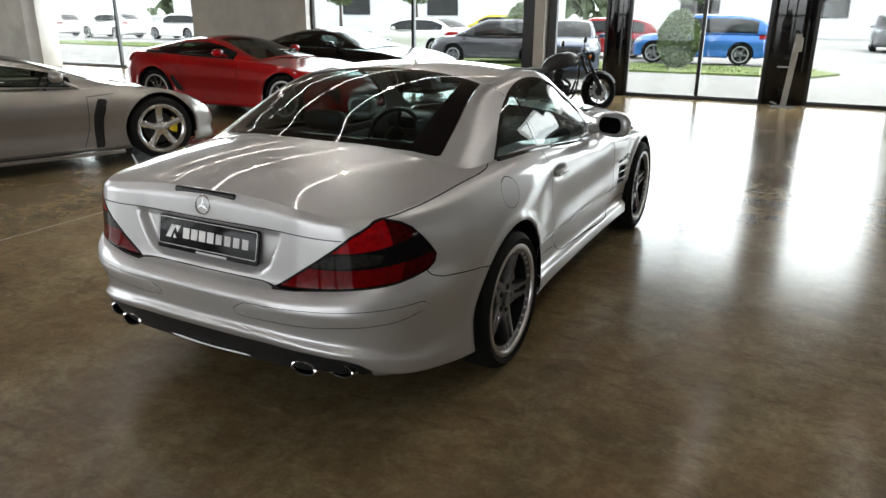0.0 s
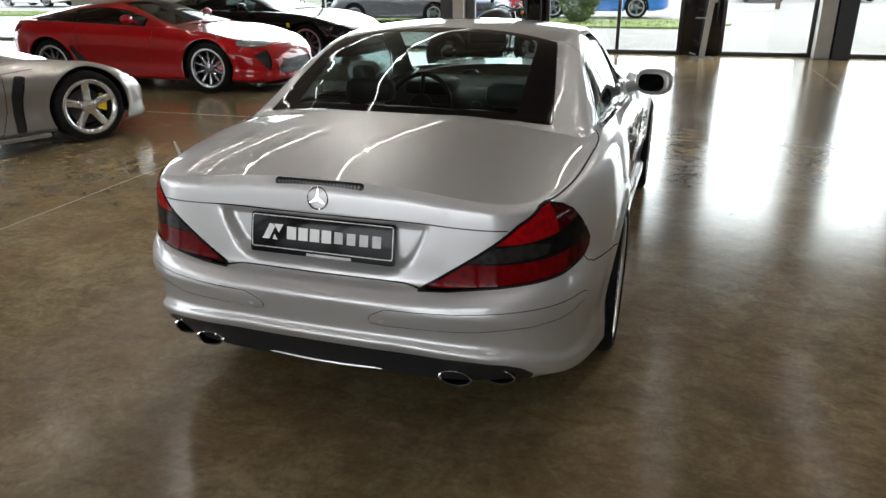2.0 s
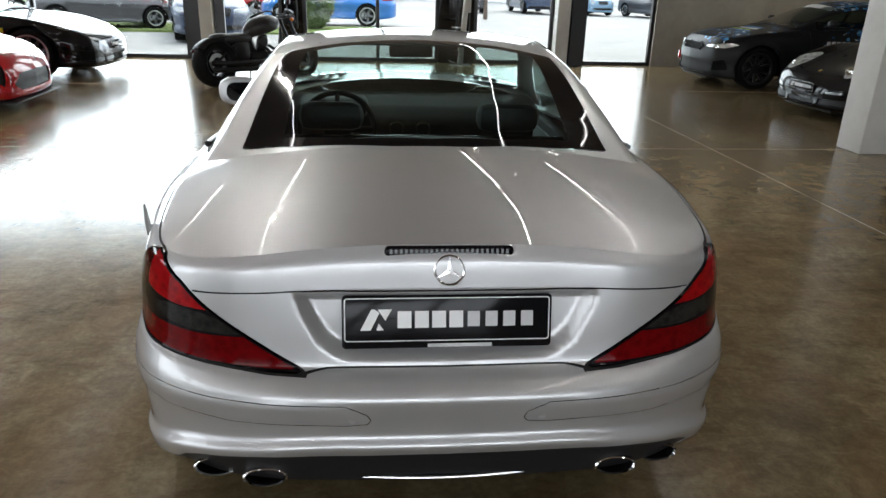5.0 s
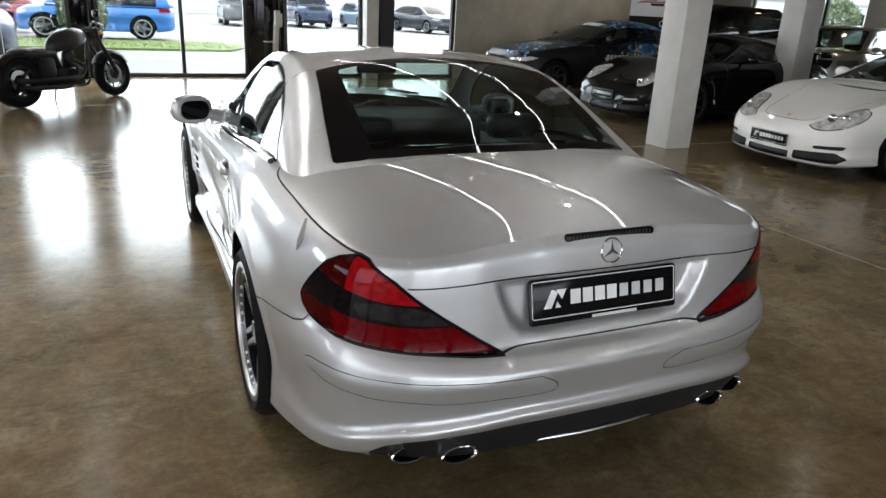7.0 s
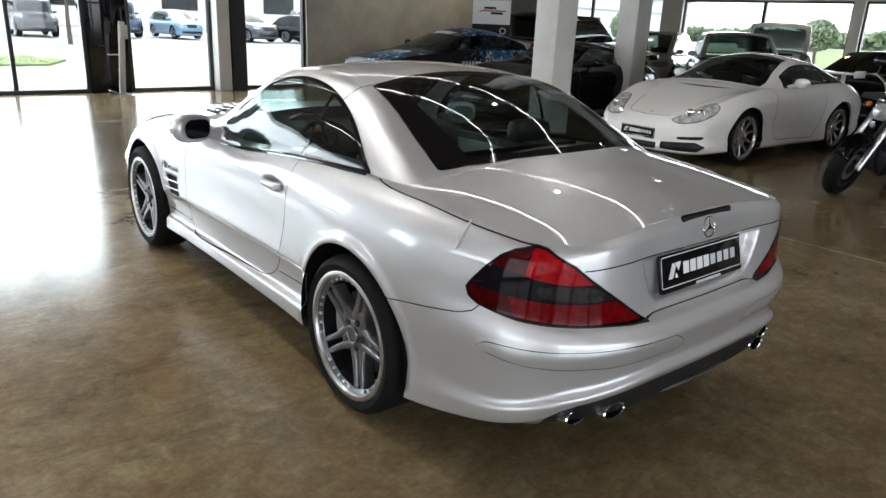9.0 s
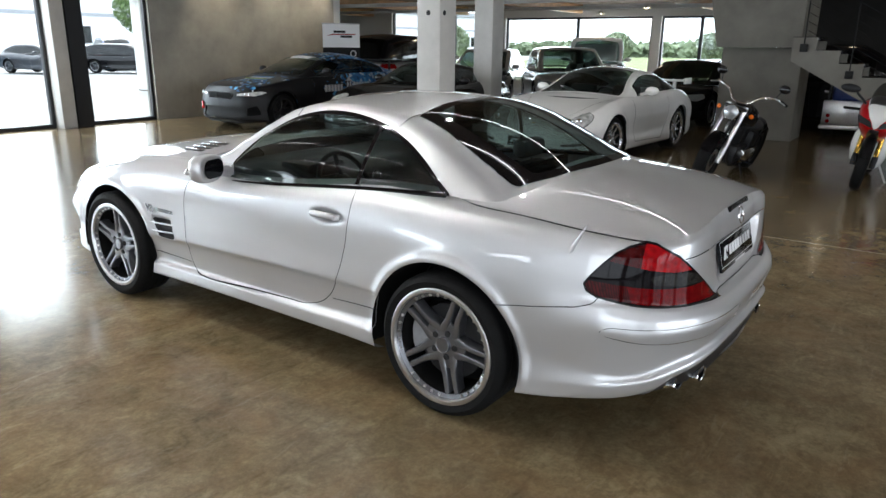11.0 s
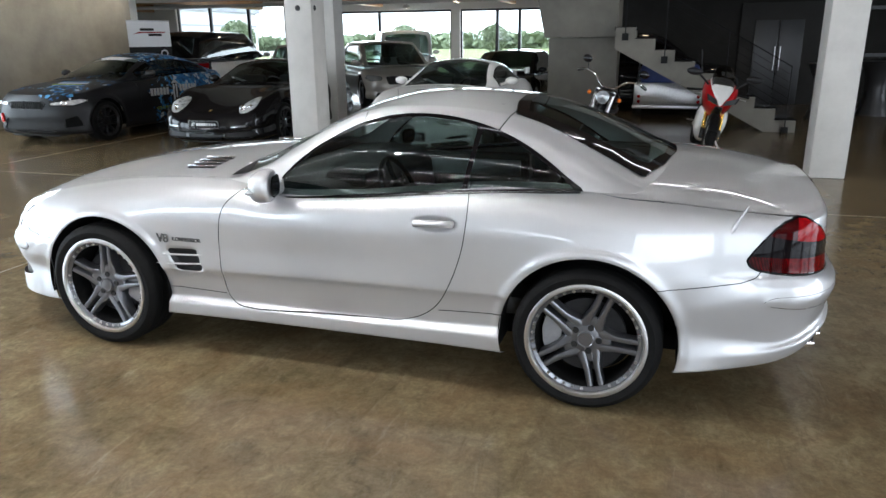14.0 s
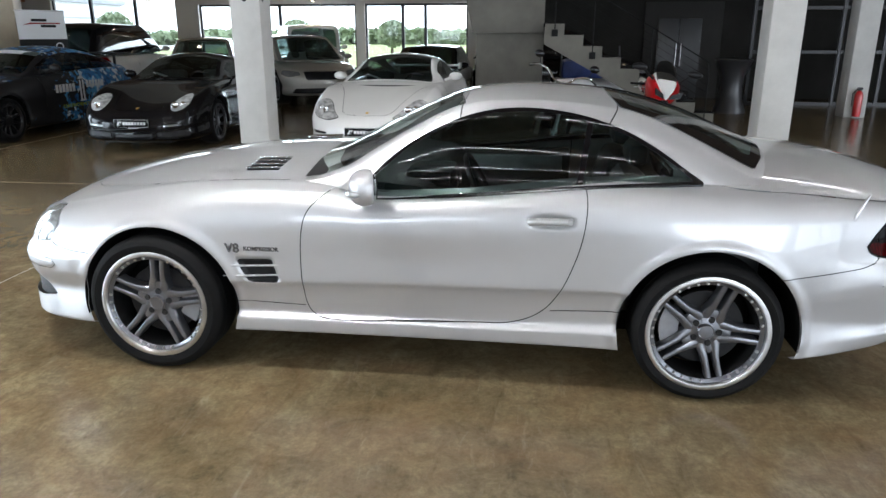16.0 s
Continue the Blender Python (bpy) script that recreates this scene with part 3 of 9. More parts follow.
def greenhouse(rows, step=0.022, side_n=16, top_n=18):
    """The body above the belt. Each row: x, belt half-width, belt z, rail half-width, rail z, middle z."""
    R = np.array(rows, float)
    n = int((R[-1, 0] - R[0, 0]) / step) + 1
    x = np.linspace(R[0, 0], R[-1, 0], n)
    yb, zb, yt, ze, zm = pchip(R[:, 0], R[:, 1:], x).T
    P = np.zeros((n, side_n + top_n, 3))
    P[..., 0] = x[:, None]
    h = np.maximum(ze - zb, 0.001)
    bul = np.minimum(0.022, 0.12 * h)
    a = np.linspace(0, 1, side_n)
    rnd = np.minimum(0.05, 0.45 * h)
    for j, t in enumerate(a):
        fall = rnd * np.clip((t - 0.8) / 0.2, 0, 1) ** 2 * 0.35
        P[:, j, 1] = yb + (yt - yb) * t + bul * 4 * t * (1 - t) - fall
        P[:, j, 2] = zb + h * t
    for j in range(top_n):
        t = (j + 1) / top_n
        P[:, side_n + j, 1] = (yt - rnd * 0.35) * (1 - t)
        P[:, side_n + j, 2] = ze + (zm - ze) * (1 - (1 - t) ** 2.0)
    sk = Skin()
    S = np.repeat(np.concatenate([a, 1 + (np.arange(top_n) + 1) / top_n])[None, :], n, 0)
    for sign in (1, -1):
        sk.grid(P * np.array([1, sign, 1]), S, "house", flip=sign < 0)
    sk.finish()
    if sk.N[np.argmax(sk.V[:, 2])][2] < 0:
        sk.N = -sk.N
        sk.F = [f[::-1] for f in sk.F]
    return sk


# ---------------------------------------------------------------- the hall
def slab(name, x0, x1, y0, y1, z0, z1, mat, label, category, bevel=0.0):
    ob = part(name, box(x0, x1, y0, y1, z0, z1, bevel), mat, None, label)
    return tagged(ob, "", category, "", "structure")


NORTH, HALL_H, BACK_H = 14.75, 4.6, 2.95
floor = slab("floor", -26, 18.3, -12, 15.0, -0.2, 0.0, M_FLOOR, "polished brown concrete showroom floor", "floor")
slab("floor_rear", 9.1, 18.3, 15.0, 24, -0.2, 0.0, M_FLOOR, "polished brown concrete floor of the rear wing", "floor")
for jx in (-5.05, 1.35):
    ob = part("floor_joint", box(jx - 0.003, jx + 0.003, -12, NORTH - 0.1, 0.0005, 0.0015), material("joint_filler", (0.36, 0.33, 0.28), 0.6), floor)
for jy in (7.1, 11.2):
    ob = part("floor_joint", box(-26, 18, jy - 0.003, jy + 0.003, 0.0005, 0.0015), bpy.data.materials["joint_filler"], floor)
slab("ceiling_hall", -26, 8.8, -12, NORTH + 0.3, HALL_H, HALL_H + 0.25, M_CEIL, "grey ceiling of the high hall", "ceiling")
slab("ceiling_back", 8.8, 19, -12, 24, BACK_H, BACK_H + 0.25, M_CEIL, "grey ceiling deck of the rear showroom", "ceiling")
def glazed_wall(name, along, at, lo, hi, bays):
    """A concrete wall 0.25 m thick along x or y, with tall framed windows that stand in its bays (start, end)."""
    def put(nm, a, b, z0, z1, d0, d1, mat, label, cat):
        if along == "x":
            return slab(nm, a, b, at + d0, at + d1, z0, z1, mat, label, cat)
        return slab(nm, at + d0, at + d1, a, b, z0, z1, mat, label, cat)
    cuts = [lo] + [v for p in bays for v in p] + [hi]
    for a, b in zip(cuts[::2], cuts[1::2]):
        put(name, a, b, 0, 3.65, 0, 0.25, M_CONC, "plain concrete wall between windows", "wall")
    put(name, lo, hi, 3.65, HALL_H, 0, 0.25, M_CONC, "plain concrete wall over the windows", "wall")
    for a, b in bays:
        put(name, a, b, 0, 0.15, 0, 0.25, M_CONC, "concrete plinth under a window", "wall")
        for c in (a + 0.035, (a + b) / 2, b - 0.035):
            put("window_post", c - 0.035, c + 0.035, 0.15, 3.65, 0.09, 0.16, M_FRAME, "anthracite post of an assumed, unseen window", "window frame")


# south and near west glazing is unseen, added to light the car
glazed_wall("assumed_wall_south", "x", -12.25, -26, 19, ((-10.2, -5.8), (-5.2, -0.8), (-0.2, 4.2)))
glazed_wall("assumed_wall_west_near", "y", -11.65, -12, 2.6, ((-11.05, -6.95), (-6.55, -2.45), (-2.05, 2.05)))
slab("wall_return", -26, -11.65, 2.35, 2.6, 0, HALL_H, M_CONC, "plain concrete return wall", "wall")
# the far west wall and its opening are assumed too
edges = [-12, 6.5, 12.5, NORTH + 0.3]
for a, b in zip(edges[::2], edges[1::2]):
    slab("wall_west", -26.25, -26, a, b, 0.15, 3.65, M_CONC, "plain concrete wall between windows", "wall")
slab("wall_west_top", -26.25, -26, -12, NORTH + 0.3, 3.65, HALL_H, M_CONC, "plain concrete wall over the windows", "wall")
slab("wall_west_foot", -26.25, -26, -12, NORTH + 0.3, 0, 0.15, M_CONC, "concrete plinth", "wall")
slab("wall_over_stairs", 8.8, 9.0, -12, NORTH - 0.1, BACK_H + 0.25, HALL_H, M_CONC, "concrete wall over the low rear part", "wall")
slab("wall_north_far", 9.3, 19, 24, 24.2, 0, BACK_H, M_PLASTER, "white end wall", "wall")
slab("wall_north_link", 9.1, 9.35, NORTH, 24, 0, BACK_H, M_PLASTER, "white cross wall", "wall")

# north wall: solid pieces between the window bays
WIN_TOP = 3.75
# the second piece is paler: light from the room is put into its colour
for i, (x0, x1, mt) in enumerate(((-26, -21.3, M_CONC), (-15.1, -11.95, M_CONC_LT), (3.7, 9.1, M_CONC))):
    slab("wall_north_%d" % (i + 1), x0, x1, NORTH, NORTH + 0.3, 0, HALL_H, mt, "fair-faced grey-beige concrete wall with soft lamp scallops", "wall")
slab("wall_north_top", -21.3, 3.7, NORTH, NORTH + 0.3, WIN_TOP, HALL_H, M_CONC_LT, "light concrete band over the windows", "wall")


def column(x0, x1, y0, y1, h, label):
    return slab("column", x0, x1, y0, y1, 0, h, M_CONC_LT, label, "column", 0.012)


column(-11.95, -11.2, NORTH - 0.12, NORTH + 0.3, WIN_TOP, "pale concrete pilaster between window bays")
column(-5.25, -5.02, NORTH - 0.22, NORTH + 0.3, WIN_TOP, "slim pale concrete column between window frames")
column(1.60, 1.86, NORTH - 0.22, NORTH + 0.3, WIN_TOP, "slim pale concrete column between window frames")
column(-20.6, -20.0, 13.6, 14.2, HALL_H, "pale concrete column near the window corner")
col_a = column(2.82, 3.20, 6.88, 7.26, HALL_H, "square pale concrete column with a round hole high up")
hole = part("column_hole", lathe([(0.0, 0.004), (0.03, 0.004), (0.034, 0.0), (0.034, -0.02)], 20, "y"), M_GAP, col_a, "round dark hole")
hole.matrix_local = pose(2.92, 6.878, 1.99, 0, 0, 180)
hole2 = part("column_hole", lathe([(0.0, 0.004), (0.03, 0.004), (0.034, 0.0), (0.034, -0.02)], 20, "y"), M_GAP, col_a, "round dark hole")
hole2.matrix_local = pose(2.818, 7.07, 1.99, 0, 0, 90)
column(3.24, 3.62, 0.46, 0.84, HALL_H, "square pale concrete column standing free in the hall")
column(6.35, 6.75, 8.2, 8.6, HALL_H, "square pale concrete column between parked cars")
column(9.0, 9.4, -2.95, -2.55, HALL_H, "square pale concrete column beside the glazed office")


def window(i, x0, x1, mullions, label):
    w = thing("window_%d" % i, pose(0, 0, 0), label, "window", "", "structure")
    y0, y1, f = NORTH + 0.06, NORTH + 0.15, 0.07
    part("window_frame", box(x0, x0 + f, y0, y1, 0, WIN_TOP, 0.006), M_FRAME, w)
    part("window_frame", box(x1 - f, x1, y0, y1, 0, WIN_TOP, 0.006), M_FRAME, w)
    part("window_sill", box(x0 + f, x1 - f, y0 - 0.03, y1, 0.0, 0.075, 0.006), M_FRAME, w)
    part("window_head", box(x0 + f, x1 - f, y0, y1, WIN_TOP - 0.1, WIN_TOP, 0.006), M_FRAME, w)
    cuts = [x0 + f] + [c for c in mullions] + [x1 - f]
    for c in mullions:
        part("mullion", box(c - 0.035, c + 0.035, y0 - 0.01, y1, 0.075, WIN_TOP - 0.1, 0.006), M_FRAME, w)
    for a, b in zip(cuts, cuts[1:]):
        p = part("pane", box(a + 0.03, b - 0.03, y0 + 0.035, y0 + 0.05, 0.07, WIN_TOP - 0.09), M_PANE, w)
        p.visible_shadow = False
    return w


window(1, -21.3, -15.1, (-18.2,), "floor-high anthracite framed window bay")
window(2, -11.2, -5.25, (-8.3,), "floor-high anthracite framed window bay")
window(3, -5.02, -3.75, (), "narrow anthracite framed window")
window(4, -3.36, -0.72, (-1.92,), "sliding entrance glazing in anthracite frames")
window(5, -0.02, 1.60, (), "anthracite framed glass door leaf")
window(6, 1.86, 3.70, (2.22,), "anthracite framed window next to the concrete wall")
for k, (a, b) in enumerate(((-3.75, -3.36), (-0.72, -0.02))):
    d = thing("door_%d" % (k + 1), pose(0, 0, 0), "dark glossy anthracite door panel between the glass bays", "door", "", "structure")
    part("door_panel", box(a, b, NORTH + 0.03, NORTH + 0.16, 0, WIN_TOP, 0.008), M_GLOSSBLK, d)
    part("door_handle", tube([(b - 0.10, NORTH - 0.03, 0.6), (b - 0.10, NORTH - 0.03, 1.5)], 0.014, 8), M_FRAME, d)
slab("trim_black_post", -5.56, -5.27, NORTH - 0.05, NORTH + 0.055, 0, WIN_TOP, M_FRAME, "anthracite clad post beside the column", "trim")
slab("trim_black_post", 1.90, 2.20, NORTH - 0.20, NORTH + 0.045, 0, WIN_TOP, M_FRAME, "anthracite clad post beside the column", "trim")
slab("trim_black_post", -5.0, -4.82, NORTH - 0.05, NORTH + 0.055, 0, WIN_TOP, M_FRAME, "anthracite clad post beside the column", "trim")

# low outer wall of the rear part, with its long window band
EAST = 18.0
slab("wall_east_low", EAST, EAST + 0.3, -12, 24, 0, 0.45, M_PLASTER, "white parapet under the window band", "wall")
slab("wall_east_head", EAST, EAST + 0.3, 15.5, 24, 2.88, BACK_H, M_PLASTER, "white lintel over the tall window", "wall")
slab("wall_east_top", EAST, EAST + 0.3, -12, 15.5, 2.55, BACK_H, M_PLASTER, "white lintel over the window band", "wall")
for k, (y0, y1) in enumerate(((-12, 5.6), (9.0, 9.3), (14.7, 15.5))):
    slab("wall_east_%d" % (k + 1), EAST, EAST + 0.3, y0, y1, 0.45, 2.55, M_PLASTER, "white wall between the windows", "wall")
for i, (y0, y1, mul) in enumerate(((5.6, 9.0, (7.0, 7.75)), (9.3, 14.7, (11.9,)), (15.5, 20.0, (17.0, 18.6)))):
    top = 2.88 if y0 > 15 else 2.55
    w = thing("window_%d" % (i + 7), pose(0, 0, 0), "wide window in dark frames over the parapet", "window", "", "structure")
    for a in (y0, y1 - 0.06):
        part("window_frame", box(EAST + 0.1, EAST + 0.18, a, a + 0.06, 0.45, top), M_FRAME, w)
    for a in (0.45, top - 0.07):
        part("window_frame", box(EAST + 0.1, EAST + 0.18, y0 + 0.06, y1 - 0.06, a, a + 0.07), M_FRAME, w)
    for c in mul:
        part("mullion", box(EAST + 0.09, EAST + 0.18, c - 0.05, c + 0.05, 0.52, top - 0.07), M_FRAME, w)
    cuts = [y0 + 0.06, *mul, y1 - 0.06]
    for a, b in zip(cuts, cuts[1:]):
        p = part("pane", box(EAST + 0.13, EAST + 0.145, a + 0.04, b - 0.04, 0.51, top - 0.06), M_PANE, w)
        p.visible_shadow = False

slab("wall_east_4", EAST, EAST + 0.3, 20.0, 24, 0.45, 2.88, M_PLASTER, "white wall beside the tall window", "wall")

# timber beams and services under the rear ceiling
for by in (-2.0, 2.6, 7.2, 11.8, 16.4, 21.0):
    slab("timber_beam", 9.05, EAST, by - 0.09, by + 0.09, BACK_H - 0.28, BACK_H - 0.003, M_TIMBER, "glued timber ceiling beam", "beam", 0.01)
for px in (10.2, 13.4):
    p = part("ceiling_pipe", tube([(px, -8, BACK_H - 0.36), (px, 20, BACK_H - 0.36)], 0.05, 10), M_CONC_LT, None, "grey service pipe under the ceiling")
    tagged(p, "", "pipe", "", "structure")

# staircase with its concrete landing block
M_STAIR = material("raw_stair_concrete", (0.155, 0.145, 0.12), 0.75, vary=0.2, scale=1.6, rough_vary=0.1, bump=0.12, bump_scale=14)
slab("stair_block", 8.62, 9.6, 3.36, 4.68, 0, 1.60, M_STAIR, "raw concrete block carrying the stair landing", "stair block", 0.01)
bm = bmesh.new()
add_prism(bm, [(3.36, 1.604), (4.72, 1.604), (5.35, HALL_H - 0.02), (3.36, HALL_H - 0.02)], 0, 1.5, Matrix(((0, 0, 1, 8.3), (1, 0, 0, 0), (0, 1, 0, 0), (0, 0, 0, 1))))
tagged(part("stair_tower", bm, M_STAIR, None, "raw concrete stair tower leaning outwards"), "", "stair block", "", "structure")
M_RAIL = material("black_rail_steel", (0.006, 0.006, 0.006), 0.6, spec=0.2, vary=0.2, scale=20)
stair = thing("staircase", pose(0, 0, 0), "concrete staircase with black treads and a thin rod railing", "staircase", "", "structure")
NS, Y0, Y1, ZT = 9, 0.28, 3.36, 1.76
run, rise = (Y1 - Y0) / NS, ZT / NS
prof = [(Y0, 0.0)]
for k in range(NS):
    prof += [(Y0 + k * run, (k + 1) * rise), (Y0 + (k + 1) * run, (k + 1) * rise)]
prof += [(Y1, ZT - 0.36), (Y0 + 0.50, 0.0)]
for xs in (7.55, 8.55):
    part("stringer", prism(prof, 0, 0.10, Matrix(((0, 0, 1, xs), (1, 0, 0, 0), (0, 1, 0, 0), (0, 0, 0, 1)))), M_STAIR, stair, "concrete stringer")
for k in range(NS):
    part("tread", box(7.66, 8.54, Y0 + k * run - 0.02, Y0 + (k + 1) * run + 0.02, (k + 1) * rise - 0.05, (k + 1) * rise + 0.012, 0.004), M_GLOSSBLK, stair, "black tread")
for k in (0, 3, 6, 8):
    y, z = Y0 + (k + 0.5) * run, (k + 1) * rise
    part("rail_post", tube([(7.52, y, z - 0.14), (7.52, y, z + 0.92)], 0.010, 8), M_RAIL, stair)
    part("post_plate", box(7.50, 7.548, y - 0.055, y + 0.055, z - 0.22, z - 0.10, 0.004), M_RAIL, stair)
for q in range(7):
    o = 0.12 + q * 0.13
    part("rail_rod", tube([(7.52, Y0 + 0.5 * run, rise + o), (7.52, Y0 + 8.5 * run, 9 * rise + o)], 0.0045 if q < 6 else 0.012, 6), M_RAIL, stair)

# office glazing and doorway at the end of the hall; wall colours carry its dimness
slab("wall_office", 13.3, 13.5, -12, 4.6, 0, BACK_H, M_DARKWALL, "office wall, its colour darkened for the dim rear", "wall")
# a pale surround, darkened in its colour to match the dim rear
M_DOORWALL = material("dimmed_door_surround", (0.040, 0.039, 0.037), 0.8, spec=0.05, vary=0.1, scale=2)
office = thing("office_glazing", pose(0, 0, 0), "dark framed glass partition of the office", "glass partition", "", "structure")
for k in range(9):
    y = -9.0 + k * 0.95
    part("glazing_bar", box(11.5, 11.57, y - 0.035, y + 0.035, 0, BACK_H - 0.01), M_FRAME, office)
for z in (0.0, 1.15, 2.1, BACK_H - 0.09):
    part("glazing_rail", box(11.51, 11.56, -9.0, -1.4, z, z + 0.07), M_FRAME, office)
door = thing("door_3", pose(0, 0, 0), "dark double door, its pale surround darkened for the dim rear", "door", "", "structure")
part("door_surround", box(13.21, 13.295, -1.15, 0.75, 0, 2.35, 0.01), M_DOORWALL, door)
for a, b in ((-0.64, -0.12), (-0.10, 0.42)):
    part("door_leaf", box(13.165, 13.205, a, b, 0.01, 1.95, 0.005), M_FRAME, door)
    part("door_handle", tube([(13.13, -0.17 if a < -0.3 else -0.05, 0.8), (13.13, -0.17 if a < -0.3 else -0.05, 1.35)], 0.012, 8), M_STEEL, door)

# ceiling lamps
M_LED = material("led_strip", (1.0, 0.96, 0.915), 0.5, emit=31.0)
for lx in (-9.4, -7.6, -5.8, -3.8, -0.6, 1.3):
    for ly in ((-5.0, -0.5, 4.0, 8.5) if lx < -3 else (-0.5, 4.0, 8.5)):
        lt = thing("ceiling_light", pose(lx, ly, HALL_H - 0.55), "slim white linear ceiling lamp on wires", "ceiling lamp", "linear lamps of the hall")
        part("housing", box(-0.03, 0.03, -2.16, 2.16, 0, 0.06, 0.004), M_FRAME, lt)
        part("diffuser", box(-0.008, 0.008, -2.14, 2.14, -0.012, -0.001), M_LED, lt, "glowing white diffuser")
        for w in (-1.7, 1.7):
            part("wire", tube([(0, w, 0.06), (0, w, 0.55)], 0.002, 5), M_FRAME, lt)
M_SPOTGLOW = material("spot_glow", (1.0, 0.95, 0.86), 0.5, emit=60.0)
# spots at x -3.75 and -5.8 are inferred; the rest are added fill light
for lx, ly, power in ((-3.75, 5.6, 330.0), (-5.8, 5.6, 75.0), (-7.85, 5.6, 65.0), (0.6, 4.7, 110.0), (0.6, -0.2, 70.0), (4.4, 5.2, 30.0), (4.4, 9.2, 18.0)):
    lt = thing("ceiling_spot", pose(lx, ly, HALL_H - 0.62), "small black ceiling spot on a rod, lit, some added as fill", "spot lamp", "ceiling spots of the hall")
    part("spot_body", lathe([(0.0, 0.16), (0.05, 0.16), (0.06, 0.0), (0.052, 0.0), (0.046, 0.03), (0.0, 0.03)], 20, "z"), M_FRAME, lt)
    part("spot_lens", lathe([(0.0, 0.012), (0.045, 0.012), (0.045, 0.016), (0.0, 0.016)], 20, "z"), M_SPOTGLOW, lt, "glowing lens")
    part("spot_rod", tube([(0, 0, 0.16), (0, 0, 0.62)], 0.008, 6), M_FRAME, lt)
    sp = bpy.data.lights.new("ceiling_spot", "SPOT")
    sp.energy, sp.spot_size, sp.spot_blend, sp.color, sp.shadow_soft_size = power, radians(125), 0.8, (1.0, 0.965, 0.91), 0.03
    so = new("ceiling_spot_light", sp)
    so.matrix_world = look((lx, ly, HALL_H - 0.64), (lx, ly, 0.0))
M_BELL = material("lamp_glow", (1.0, 0.80, 0.52), 0.5, emit=45.0)
for lx, ly in ((12.9, 7.7), (11.0, 2.9), (12.9, 12.5), (15.5, 10.0), (10.5, 1.0)):
    lt = thing("pendant_lamp", pose(lx, ly, 2.52), "small bell-shaped pendant lamp with a warm glow", "pendant lamp", "pendant lamps of the rear part")
    part("shade", lathe([(0.05, 0.10), (0.09, 0.07), (0.11, 0.0), (0.105, 0.0), (0.085, 0.065), (0.045, 0.095)], 20, "z"), M_CONC_LT, lt)
    part("bulb", lathe([(0.0, 0.0), (0.06, 0.005), (0.07, 0.03), (0.04, 0.06), (0.0, 0.07)], 16, "z"), M_BELL, lt, "warm glowing bulb")
    part("cord", tube([(0, 0, 0.09), (0, 0, 0.43)], 0.004, 6), M_FRAME, lt)
for lx in (5.4, 7.0, 8.4):
    lt = thing("wall_spot", pose(lx, 14.35, 3.6), "small ceiling spot grazing the concrete wall", "spot lamp", "wall washers")
    part("spot_body", lathe([(0.0, 0.16), (0.05, 0.16), (0.055, 0.0), (0.045, 0.0), (0.04, 0.02), (0.0, 0.02)], 16, "z"), M_FRAME, lt)
    part("spot_rod", tube([(0, 0, 0.16), (0, 0, 1.0)], 0.008, 6), M_FRAME, lt)
    sp = bpy.data.lights.new("wall_spot", "SPOT")
    sp.energy, sp.spot_size, sp.spot_blend, sp.color, sp.shadow_soft_size = 120, radians(80), 0.9, (1.0, 0.85, 0.62), 0.03
    so = new("wall_spot_light", sp)
    so.matrix_world = look((lx, 14.35, 3.57), (lx, 14.75, 1.7))


